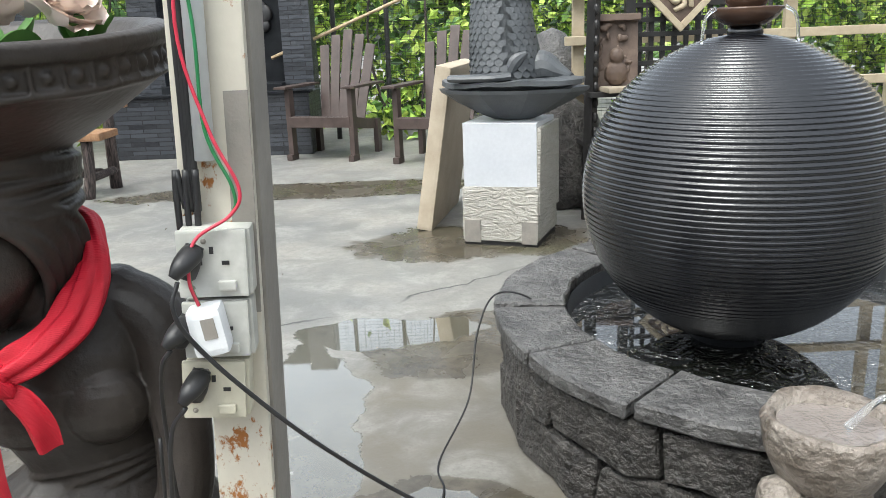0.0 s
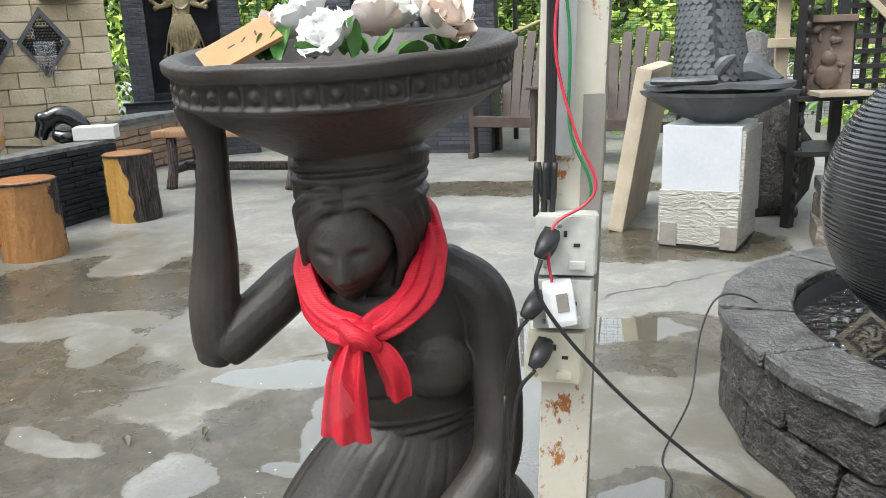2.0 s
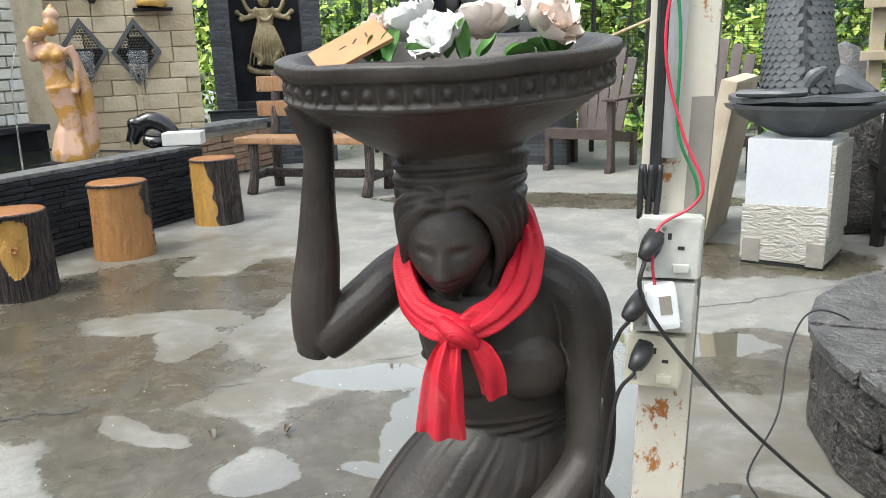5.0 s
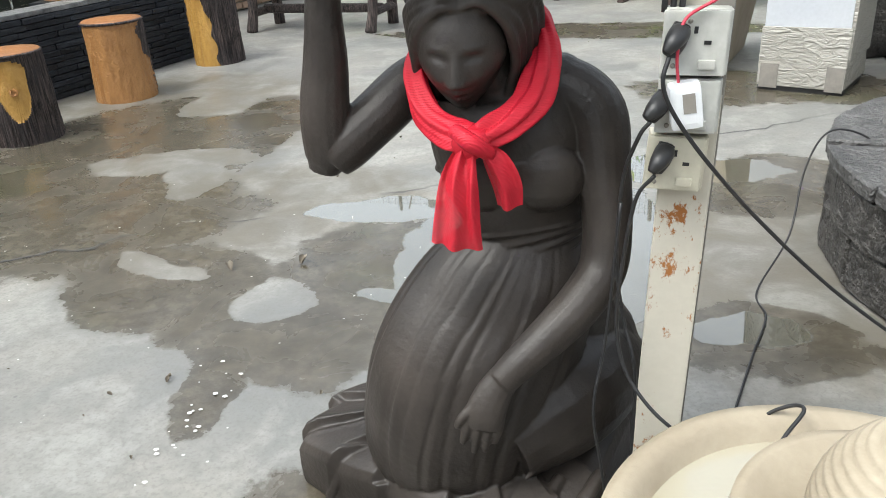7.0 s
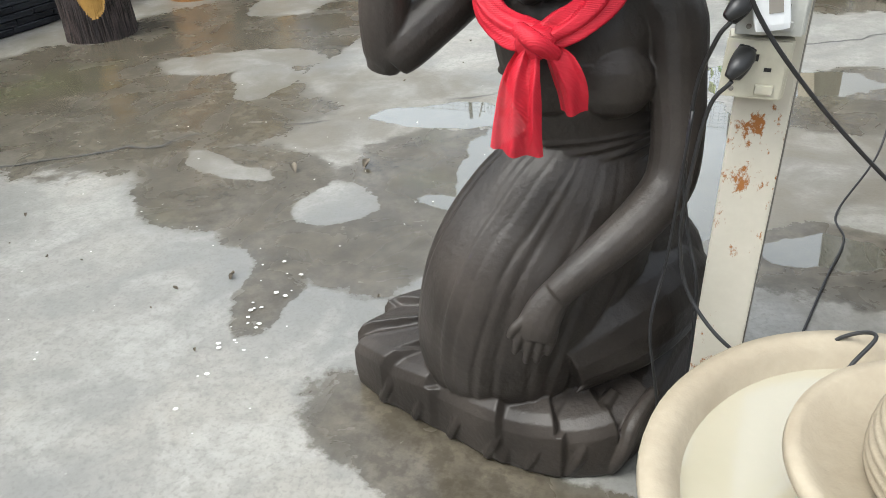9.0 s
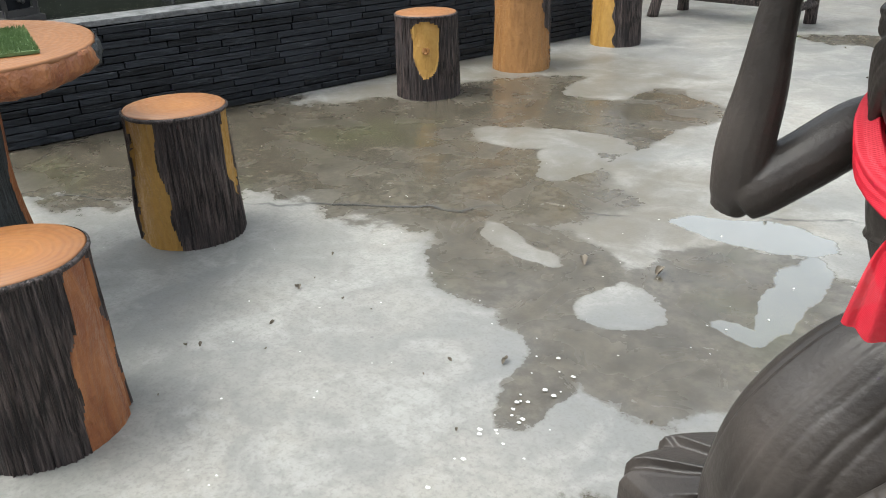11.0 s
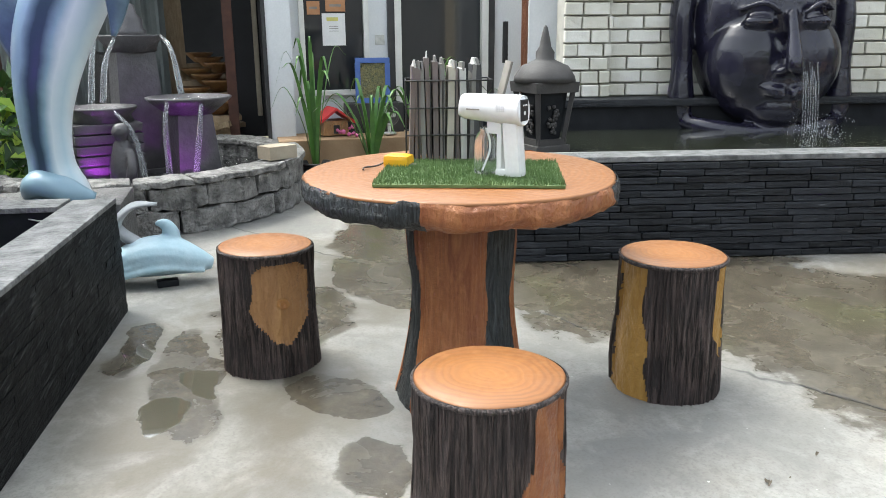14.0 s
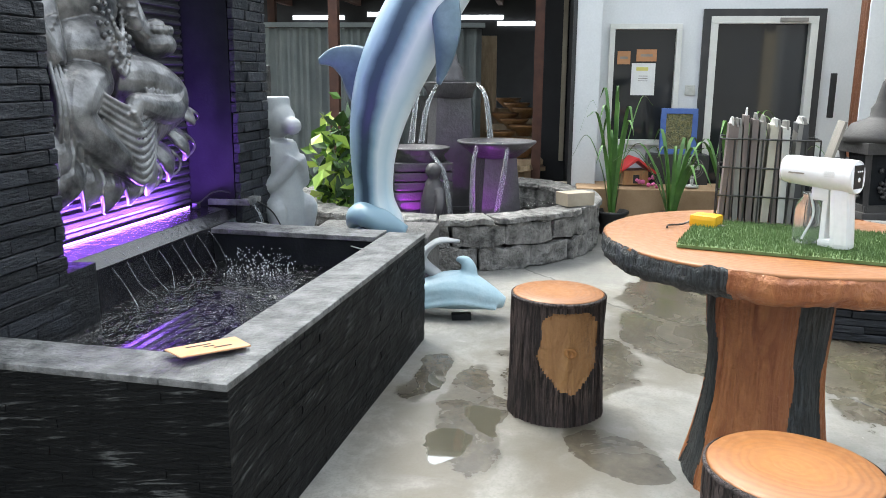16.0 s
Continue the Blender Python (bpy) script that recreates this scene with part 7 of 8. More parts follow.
def strap_plant(at, n, hi, seed, pot=True, wide=0.016, group="potted strap plants"):
    random.seed(seed)
    ob = thing("potted_plant", "strap-leaved green plant in a black plastic pot", "plant", at, random.uniform(0, 90), group)
    if pot:
        part("pot", lathe([(0.085, 0.0), (0.12, 0.16), (0.135, 0.17), (0.135, 0.19), (0.12, 0.19), (0.11, 0.15)], 28, cap=False), POT, ob, smooth=True)
        part("soil", lathe([(0.11, 0.15), (0.001, 0.16)], 20), SOIL, ob)
    for k in range(n):
        a = random.uniform(0, 6.28)
        h, out = hi * random.uniform(0.55, 1.0), random.uniform(0.1, 0.45)
        bend = random.uniform(0.0, 0.6)
        rows = spline([(0.02 * math.cos(a), 0.02 * math.sin(a), 0.14, 0.7), (0.3 * out * math.cos(a), 0.3 * out * math.sin(a), 0.14 + 0.5 * h, 1.0), (0.75 * out * math.cos(a), 0.75 * out * math.sin(a), 0.14 + h * (1 - 0.2 * bend), 0.8), (1.15 * out * math.cos(a), 1.15 * out * math.sin(a), 0.14 + h * (1 - 0.7 * bend), 0.05)], 5)
        bm = bmesh.new()
        side = Vector((-math.sin(a), math.cos(a), 0))
        prev = None
        for r in rows:
            c = Vector(r[:3])
            cur = [bm.verts.new(c + side * wide * r[3]), bm.verts.new(c - Vector((0, 0, 0.004))), bm.verts.new(c - side * wide * r[3])]
            if prev:
                bm.faces.new((prev[0], prev[1], cur[1], cur[0]))
                bm.faces.new((prev[1], prev[2], cur[2], cur[1]))
            prev = cur
        part("leaf", bm, BLADE, ob, smooth=True)
    return ob


strap_plant((-7.05, 0.53, 0.0), 15, 1.05, 1)
strap_plant((-6.95, 0.98, 0.0), 18, 0.75, 2)
strap_plant((-6.9, 1.38, 0.0), 16, 0.95, 3)
strap_plant((-6.85, 1.7, 0.0), 8, 0.8, 4)

# ---- dim workshop, tin fence and clutter left of the house ----
TIN = plain("grey_corrugated_tin", (0.16, 0.18, 0.18), (0.25, 0.27, 0.26), 0.5, 3, 0.3, metal=0.3)
tin = thing("tin_fence", "grey corrugated tin fence behind the pond", "fence", kind="structure")
bm = bmesh.new()
prev = None
for k in range(141):
    x = k * 0.025
    y = 0.02 * math.sin(k * 1.2)
    cur = [bm.verts.new((-9.4 - 0.1 * x, -4.6 + x * 1.1 , 0.0)), bm.verts.new((-9.4 - 0.1 * x, -4.6 + x * 1.1, 1.75))]
    for v in cur:
        v.co.x += y
    if prev:
        bm.faces.new((prev[0], cur[0], cur[1], prev[1]))
    prev = cur
part("tin_sheet", bm, TIN, tin)
part("tin_rail", cube((-9.5, -2.7, 1.78), (0.06, 4.0, 0.05), 3), TIN, tin)
# workshop walls and roof have their indoor shade painted into the colour
tagged(part("wall_west", cube((-14.5, -2.0, 1.6), (0.2, 12, 3.2)), ROOM_SHADE), "back wall of the workshop, shade painted near-black", "wall", kind="structure")
tagged(part("wall_workshop", cube((-9.8, 0.25, 1.6), (4.0, 0.1, 3.2)), ROOM_SHADE), "side wall of the workshop, shade painted near-black", "wall", kind="structure")
roof = tagged(part("ceiling", cube((-11.3, -2.4, 2.55), (6.4, 5.4, 0.06)), ROOM_SHADE), "tin roof over the workshop, shade painted near-black", "ceiling", kind="structure")
RUSTB = plain("rusty_beam", (0.07, 0.03, 0.02), (0.12, 0.05, 0.03), 0.7, 9, 0.3)
for k, y in enumerate((-4.4, -3.2, -2.0, -0.8)):
    tagged(part("roof_beam", cube((-11.3, y, 2.45), (6.4, 0.08, 0.12)), RUSTB), "rusty steel beam under the workshop roof", "beam", group="roof beams")
for x, y in ((-8.3, -2.05), (-8.5, -0.1), (-10.5, -3.4)):
    tagged(part("shed_post", cube((x, y, 1.25), (0.09, 0.09, 2.5)), RUSTB), "rusty steel post of the workshop", "post", group="shed posts")
for k, (y, z) in enumerate(((-3.9, 2.2), (-2.6, 2.25), (-1.2, 2.2), (-0.4, 2.1))):
    em2 = bpy.data.materials.get("daylight_gap")
    if em2 is None:
        g = Net("daylight_gap")
        em2 = g.done((0.8, 0.85, 0.9), 0.5, None, Emission_Color=(0.9, 0.95, 1.0, 1.0), Emission_Strength=1.6)
    tagged(part("daylight_gap", cube((-14.38, y, z), (0.02, 0.9, 0.07)), em2), "strip of bright sky under the workshop eaves", "opening", kind="structure")
tagged(part("tall_slab", cube((-6.2, -2.3, 0.65), (0.12, 0.62, 1.3), 0, 0.01), BLOCK), "dark grey stone slab standing behind the ape", "slab")
random.seed(17)
PALE = cutwood("pale_raw_wood", (0.36, 0.26, 0.15), (0.5, 0.38, 0.24))
for k in range(26):
    x, y, z = random.uniform(-10.6, -8.3), random.uniform(-0.95, -0.05), random.choice((0.04, 0.15, 0.3, 0.5))
    tagged(part("timber_plank", cube((x, y, z), (random.uniform(0.4, 1.1), random.uniform(0.06, 0.12), 0.05), random.uniform(-40, 70), 0.004, (0, random.uniform(-14, 14))), PALE), "raw pale timber plank in a loose heap", "plank", group="timber heap")
for k in range(9):
    x, y = -8.6 - 0.3 * k, -0.25 - 0.12 * (k % 3)
    b = tagged(part("clay_bowl", lathe([(0.06, 0), (0.16, 0.1), (0.17, 0.12), (0.12, 0.09), (0.01, 0.07)], 20, at=(x, y, 0.45 + 0.05 * k)), BROWNCUT, smooth=True), "brown clay bowl on a stepped stand", "bowl", group="clay bowls")
    tagged(part("bowl_stand", cube((x, y, 0.22 + 0.025 * k), (0.2, 0.3, 0.44 + 0.05 * k), 0, 0.006), PALE), "pale timber stand under a clay bowl", "stand", group="bowl stands")
tagged(part("plywood_sheet", cube((-10.2, -0.85, 1.05), (0.04, 0.5, 1.3), 0, 0.0, (0, 8)), PALE), "pale plywood sheet leaning in the workshop", "board")
tagged(part("painted_board", cube((-9.6, 0.16, 1.2), (0.6, 0.05, 1.7), 0, 0.01), CREAM), "cream painted board standing against the workshop wall", "panel")
tagged(part("orange_crate", cube((-9.0, -0.62, 0.2), (0.25, 0.22, 0.4), 5, 0.01), BROWNCUT), "orange-brown wooden crate on the workshop floor", "crate")
tagged(part("dark_stone_wall", ruffle(cube((-9.2, -1.3, 0.5), (2.2, 0.25, 1.0), 14, 0.02), 0.05, 4), BLOCK), "dark rough stone wall behind the fountains", "wall", kind="structure")
tagged(part("wall_ledge", cube((-7.75, -0.6, 0.16), (0.12, 1.7, 0.32), 0, 0.01), CREAM), "low cream kerb behind the pond", "kerb", kind="structure")


def leaf_cloud(name, label, centre, size, n, leaf, mats, seed, kind="stuff", category="foliage", tilt=0.9):
    """Loose real leaves, each a folded quad."""
    rng = np.random.default_rng(seed)
    c = rng.normal(0, 0.42, (n, 3)) * np.array(size) + np.array(centre)
    verts, faces, idx = [], [], []
    for p in c:
        d = rng.normal(0, 1, 3)
        d[2] -= 0.3
        d /= np.linalg.norm(d)
        s = np.cross(d, rng.normal(0, 1, 3))
        s /= np.linalg.norm(s) + 1e-6
        l = leaf * rng.uniform(0.6, 1.3)
        w = l * 0.28
        m_ = len(verts)
        up = np.cross(s, d) * w * 0.35
        verts += [tuple(p), tuple(p + d * l * 0.5 + s * w + up), tuple(p + d * l), tuple(p + d * l * 0.5 - s * w + up)]
        faces.append((m_, m_ + 1, m_ + 2, m_ + 3))
        idx.append(int(rng.integers(0, len(mats))))
    me = bpy.data.meshes.new(name)
    me.from_pydata(verts, [], faces)
    for mt in mats:
        me.materials.append(mt)
    me.polygons.foreach_set("material_index", idx)
    return tagged(new(name, me), label, category, kind=kind)


def leaf_mat(name, a, b):
    m = Net(name)
    col = m.mix(m.isl, a, b)
    return m.done(col, 0.45, None, Transmission_Weight=0.0, Subsurface_Weight=0.0)


GREEN_A, GREEN_B, GREEN_C = leaf_mat("leaf_mid_green", (0.06, 0.15, 0.025), (0.17, 0.31, 0.05)), leaf_mat("leaf_bright_green", (0.26, 0.42, 0.05), (0.5, 0.6, 0.13)), leaf_mat("leaf_deep_green", (0.015, 0.05, 0.012), (0.05, 0.1, 0.025))
leaf_cloud("shrub", "broad-leaved green shrub with pale variegated leaves", (-6.25, -1.5, 0.55), (0.22, 0.2, 0.5), 260, 0.16, [GREEN_A, GREEN_B, GREEN_C], 5, "stuff", "shrub")

# ---- stone wall with diamond spouts at the trough's end ----
def limestone():
    m = Net("tan_limestone")
    r = m.math("FRACT", m.math("ADD", m.rnd, m.isl))
    a, f = m.noise(m.pos, 5, 5), m.noise(m.pos, 45, 4)
    col = m.mix(r, (0.42, 0.34, 0.22), (0.58, 0.5, 0.36))
    col = m.mix(m.ramp(a, (0.5, 0.0), (0.75, 0.6)), col, (0.3, 0.24, 0.13))
    return m.done(col, 0.7, m.bump(m.math("ADD", a, f), 0.8, 0.012))


LIME = limestone()
T0, T1 = (-5.86, 6.44), (-4.72, 7.31)
tan_wall = solid_wall("wall_spouts", T0, T1, 0, 3.0, 0.25, MORTAR, "tan limestone block wall with two diamond water spouts")
TAF = place(T0, T1)
TL = math.hypot(T1[0] - T0[0], T1[1] - T0[1])
tagged(part("wall_return", cube((-5.82, 6.15, 1.5), (0.16, 0.5, 3.0), -12), LIME), "narrow limestone return of the spout wall", "wall", kind="structure")
SPOUT_FRAME = plain("grey_painted_frame", (0.06, 0.065, 0.072), (0.11, 0.115, 0.12), 0.5, 9, 0.4)
PEBBLE = plain("dark_pebble", (0.03, 0.024, 0.02), (0.09, 0.075, 0.06), 0.35, 40, 0.4)
for cx, cz in ((0.38, 1.32), (0.86, 1.31)):
    dm = thing("diamond_spout", "dark diamond-shaped pebble panel spilling water", "water spout", group="diamond spouts")
    dm.matrix_basis = TAF @ pose(cx, -0.05, cz)
    corner = [(-0.23, 0.0), (0.0, -0.32), (0.23, 0.0), (0.0, 0.32)]
    for (xa, za), (xb, zb) in zip(corner, corner[1:] + corner[:1]):
        bar = bmesh.new()
        ring = [bar.verts.new((x * f, y, z * f)) for y in (-0.03, 0.02) for x, z, f in ((xa, za, 1.0), (xb, zb, 1.0), (xb, zb, 0.8), (xa, za, 0.8))]
        for q4 in ((0, 1, 2, 3), (4, 5, 6, 7), (0, 1, 5, 4), (1, 2, 6, 5), (2, 3, 7, 6), (3, 0, 4, 7)):
            bar.faces.new([ring[n] for n in q4])
        part("frame_bar", bar, SPOUT_FRAME, dm)
    bm = bmesh.new()
    q = [bm.verts.new(p) for p in ((-0.23, 0, 0), (0, 0, -0.32), (0.23, 0, 0), (0, 0, 0.32))]
    q2 = [bm.verts.new((v.co.x, 0.05, v.co.z)) for v in q]
    bm.faces.new(q), bm.faces.new(q2)
    for k in range(4):
        bm.faces.new((q[k], q[(k + 1) % 4], q2[(k + 1) % 4], q2[k]))
    part("back_plate", bm, BLACK_PLASTER, dm)
    random.seed(int(cx * 100))
    pb = bmesh.new()
    for i in range(-8, 9):
        for j in range(-9, 10):
            x, z = i * 0.027 + (j % 2) * 0.013, j * 0.028
            if abs(x) / 0.19 + abs(z) / 0.265 < 1:
                bmesh.ops.create_icosphere(pb, subdivisions=1, radius=0.013, matrix=pose(x, -0.004, z))
    pp = part("pebble_layer", pb, PEBBLE, dm)
    pp["kind"] = "stuff"
    part("spout_lip", cube((0, -0.05, 0.02), (0.2, 0.1, 0.012), 0, 0.003), BLACK_PLASTER, dm)
    for k in range(26):
        x = -0.09 + 0.0072 * k
        low = 0.2 + 0.12 * random.random() + 0.45 * (k % 9 == 4)
        pts = [TAF @ Vector((cx + x, -0.145, cz + 0.018)), TAF @ Vector((cx + x * 0.95, -0.17, cz - 0.1)), TAF @ Vector((cx + x * (0.85 if low < 0.4 else 0.6) + random.uniform(-0.01, 0.01), -0.18, cz - low))]
        stream("white thread of water falling from a diamond spout", [(*pts[0], 0.0035), (*pts[1], 0.0028), (*pts[2], 0.002)], "spout water")
wl = thing("wall_lamp", "black wall lantern on the limestone wall", "lamp")
wl.matrix_basis = TAF @ pose(0.52, -0.12, 1.8)
part("bracket", tube([(0, 0.1, 0.05, 0.012), (0, 0.0, 0.08, 0.012), (0, -0.03, 0.0, 0.012)], 8), RUBBER, wl)
part("lamp_body", lathe([(0.02, -0.04), (0.06, 0.02), (0.07, 0.12), (0.03, 0.17)], 12), RUBBER, wl)
sf = thing("shelf_statuette", "golden seated statuette on a dark wall shelf", "statue")
sf.matrix_basis = TAF @ pose(1.05, -0.14, 1.72)
GOLD = plain("golden_paint", (0.42, 0.24, 0.05), (0.55, 0.36, 0.1), 0.4, 20, 0.5)
part("shelf", cube((0, 0.04, -0.02), (0.36, 0.2, 0.025), 0, 0.003), BLACK_PLASTER, sf)
part("figure", ruffle(lathe([(0.13, 0), (0.13, 0.06), (0.1, 0.1), (0.11, 0.18), (0.07, 0.3), (0.05, 0.4), (0.02, 0.46)], 20), 0.03, 14), GOLD, sf, smooth=True)

# low brown stone wall and second pond edge behind the bench
FLAG = plain("brown_flagstone", (0.22, 0.14, 0.09), (0.36, 0.25, 0.17), 0.7, 9, 0.7, 0.01, 40)
LW0, LW1 = (-4.75, 6.75), (-4.45, 8.9)
low_wall = solid_wall("wall_low", LW0, LW1, 0, 0.5, 0.3, MORTAR, "low brown flagstone wall behind the bench")
tagged(part("low_wall_cap", ruffle(cube((-4.75, 7.82, 0.52), (0.42, 2.3, 0.05), -8, 0.008), 0.01, 6), SLATE_CAP), "grey stone cap of the low wall", "coping", kind="structure")


def slate_feature(at, turn, width, col, label, relief, box_front):
    ob = thing("slate_feature", label, "wall feature", (*at, 0), turn, "slate wall features")
    for x in (-width / 2 + col / 2, width / 2 - col / 2):
        part("slate_column", ruffle(cube((x, 0, 1.35), (col, 0.3, 2.7), 0, 0.004), 0.0, 3), SLATE_BAND, ob)
    part("panel", cube((0, 0.1, 1.35), (width - 2 * col, 0.08, 2.7)), BLACK_PLASTER, ob)
    part("basin_front", cube((0, -0.75, 0.31), (width + 0.1, 0.12, 0.62), 0, 0.006), SLATE_BAND, ob)
    for s in (-1, 1):
        part("basin_side", cube((s * (width / 2 - 0.01), -0.42, 0.31), (0.12, 0.54, 0.62), 0, 0.006), SLATE_BAND, ob)
    part("basin_rim", cube((0, -0.75, 0.632), (width + 0.14, 0.17, 0.025), 0, 0.004), BLACK_PLASTER, ob)
    part("spill_block", cube((0, -0.15, 0.55), (width - 2 * col, 0.3, 0.3), 0, 0.01), BLACK_PLASTER, ob)
    return ob


def slate_band():
    m = Net("banded_slate")
    p = m.sep(m.pos)
    along = m.math("ADD", m.math("MULTIPLY", p[0], 0.8), m.math("MULTIPLY", p[1], 0.6))
    br = m.t.nodes.new("ShaderNodeTexBrick")
    m.put(br, "Vector", m.comb(along, p[2], 0.0))
    m.put(br, "Scale", 1.0), m.put(br, "Brick Width", 0.22), m.put(br, "Row Height", 0.045), m.put(br, "Mortar Size", 0.004)
    m.put(br, "Color1", (0.01, 0.011, 0.014)), m.put(br, "Color2", (0.05, 0.055, 0.065)), m.put(br, "Mortar", (0.004, 0.004, 0.005))
    a = m.noise(m.pos, 14, 5)
    return m.done(m.mix(m.math("MULTIPLY", a, 0.4), br.outputs["Color"], (0.06, 0.065, 0.075)), 0.4, m.bump(m.math("ADD", m.math("MULTIPLY", br.outputs["Fac"], -1.0), a), 0.8, 0.02))


SLATE_BAND = slate_band()
f1 = slate_feature((-4.82, 9.08), 26.5, 1.3, 0.24, "black slate wall feature with a gilded relief", True, 0.6)
f2 = slate_feature((-2.1, 9.15), -3, 1.95, 0.32, "black slate wall feature with a dark carved panel", True, 0.6)
GILT = plain("dull_gilt", (0.16, 0.12, 0.06), (0.32, 0.26, 0.14), 0.35, 14, 0.7, 0.008, 50)
gr = bmesh.new()
tube([(0, -0.03, 0.0, 0.1, 0.05), (0.02, -0.05, 0.15, 0.13, 0.07), (-0.02, -0.06, 0.35, 0.11, 0.07), (0.0, -0.06, 0.52, 0.1, 0.07), (0, -0.05, 0.66, 0.12, 0.06)], 14, gr)
ball((0, -0.07, 0.76), (0.07, 0.07, 0.085), 14, gr)
lathe([(0.075, 0.8), (0.06, 0.86), (0.03, 0.95), (0.01, 1.02)], 12, gr, (0, -0.06, 0))
for s in (-1, 1):
    for z, dx, dz in ((0.66, 0.2, -0.12), (0.6, 0.24, 0.02), (0.62, 0.18, 0.2)):
        tube([(s * 0.08, -0.05, z, 0.035), (s * (0.08 + dx * 0.6), -0.08, z + dz * 0.4 - 0.05, 0.03), (s * (0.08 + dx), -0.08, z + dz, 0.022)], 8, gr)
        ball((s * (0.08 + dx), -0.08, z + dz), 0.035, 8, gr)
    tube([(s * 0.06, -0.08, 0.3, 0.045), (s * 0.15, -0.1, 0.2, 0.04), (s * 0.08, -0.09, 0.06, 0.035), (s * 0.12, -0.09, 0.0, 0.03)], 8, gr)
for k in range(11):
    f = (k - 5) / 5
    tube([(0.09 * f, -0.12, 0.46, 0.009), (0.16 * f, -0.14, 0.28, 0.012), (0.2 * f, -0.11, 0.08 + 0.05 * abs(f), 0.012), (0.23 * f, -0.08, 0.0, 0.01)], 6, gr)
for k in range(18):
    a = math.pi * k / 17
    ball((0.095 * math.cos(a), -0.13, 0.64 - 0.12 * math.sin(a)), 0.013, 6, gr)
    ball((0.24 * math.cos(a), -0.05, -0.02 - 0.07 * math.sin(a)), (0.03, 0.03, 0.04), 6, gr)
go = fuse(part("gilded_relief", gr, GILT, smooth=True), 0.008, 1)
go.matrix_basis = pose(-4.82, 9.08, 0, 0, 0, 26.5) @ pose(0, 0.06, 1.12)
tagged(go, "dull gilded ornate relief figure on the black panel", "relief")
cr = bmesh.new()
random.seed(44)
for k in range(60):
    ball((random.uniform(-0.5, 0.5), -0.02, random.uniform(1.2, 2.5)), (random.uniform(0.04, 0.12), 0.03, random.uniform(0.05, 0.16)), 8, cr)
co = part("carved_panel", cr, FRAMED, smooth=True)
co.matrix_basis = pose(-2.1, 9.15, 0, 0, 0, -3) @ pose(0, 0.05, 0)
tagged(co, "dark carved panel between the slate columns", "relief")

# ---- bench of log slats ----
BENCHW = cutwood("orange_bench_slat", (0.27, 0.145, 0.075), (0.38, 0.22, 0.12))
bench = thing("log_bench", "rustic log bench with orange painted slats and bark legs", "bench", (-3.15, 6.62, 0), -5)
for x in (-0.6, 0.55):
    part("front_leg", tube([(x - 0.03, -0.22, 0.0, 0.05), (x, -0.2, 0.2, 0.042), (x, -0.18, 0.46, 0.045)], 10), BARK, bench, "bark-textured leg", True)
    part("back_leg", tube([(x - 0.02, 0.25, 0.0, 0.05), (x, 0.22, 0.45, 0.045), (x, 0.3, 1.08, 0.04)], 10), BARK, bench, "bark-textured leg", True)
    part("side_rail", tube([(x, -0.2, 0.16, 0.035), (x, 0.24, 0.16, 0.035)], 8), BARK, bench, smooth=True)
part("stretcher", tube([(-0.6, 0.0, 0.17, 0.04), (0.55, 0.0, 0.17, 0.04)], 8), BARK, bench, smooth=True)
part("seat_plank", ruffle(cube((-0.03, -0.08, 0.49), (1.45, 0.34, 0.06), 0, 0.015), 0.008, 6), BENCHW, bench)
for z in (0.74, 0.97):
    part("back_slat", ruffle(cube((-0.03, 0.22 + 0.08 * (z - 0.5), z), (1.5, 0.05, 0.14), 0, 0.015), 0.008, 6), BENCHW, bench)

# ---- two slatted garden chairs ----
ESP = plain("dark_brown_painted_wood", (0.045, 0.03, 0.026), (0.085, 0.06, 0.052), 0.5, 10, 0.3)
chair = thing("garden_chair", "dark brown slatted garden armchair before the netted fence", "chair", (-0.86, 8.12, 0), -20, "garden chairs")
for x in (-0.33, 0.33):
    part("front_leg", cube((x, -0.28, 0.34), (0.05, 0.09, 0.68), 0, 0.004), ESP, chair)
    part("foot", cube((x, -0.3, 0.03), (0.06, 0.14, 0.06), 0, 0.01), ESP, chair)
    part("back_leg", cube((x, 0.3, 0.17), (0.05, 0.08, 0.34), 0, 0.004), ESP, chair)
    part("side_rail", cube((x * 0.94, 0.02, 0.32), (0.035, 0.62, 0.1), 0, 0.004, (-7, 0)), ESP, chair)
    part("arm", cube((x * 1.08, -0.04, 0.7), (0.13, 0.74, 0.025), 0, 0.006), ESP, chair)
for k in range(5):
    part("seat_slat", cube((0, -0.26 + 0.105 * k, 0.41 - 0.018 * k), (0.64, 0.095, 0.022), 0, 0.004, (-9, 0)), ESP, chair)
part("seat_front", cube((0, -0.32, 0.37), (0.64, 0.025, 0.1), 0, 0.004), ESP, chair)
for k, h in enumerate((0.78, 0.88, 0.93, 0.88, 0.78)):
    u = k - 2
    bs = part("back_slat", cube((0, 0, h / 2), (0.1, 0.02, h), 0, 0.008), ESP, chair)
    bs.matrix_basis = pose(u * 0.095, 0.2, 0.33, -17, u * 2.6, 0)
part("back_rail", cube((0, 0.34, 0.66), (0.56, 0.03, 0.06), 0, 0.004), ESP, chair)
copy_thing(chair, pose(0.2, 7.62, 0, 0, 0, -22))

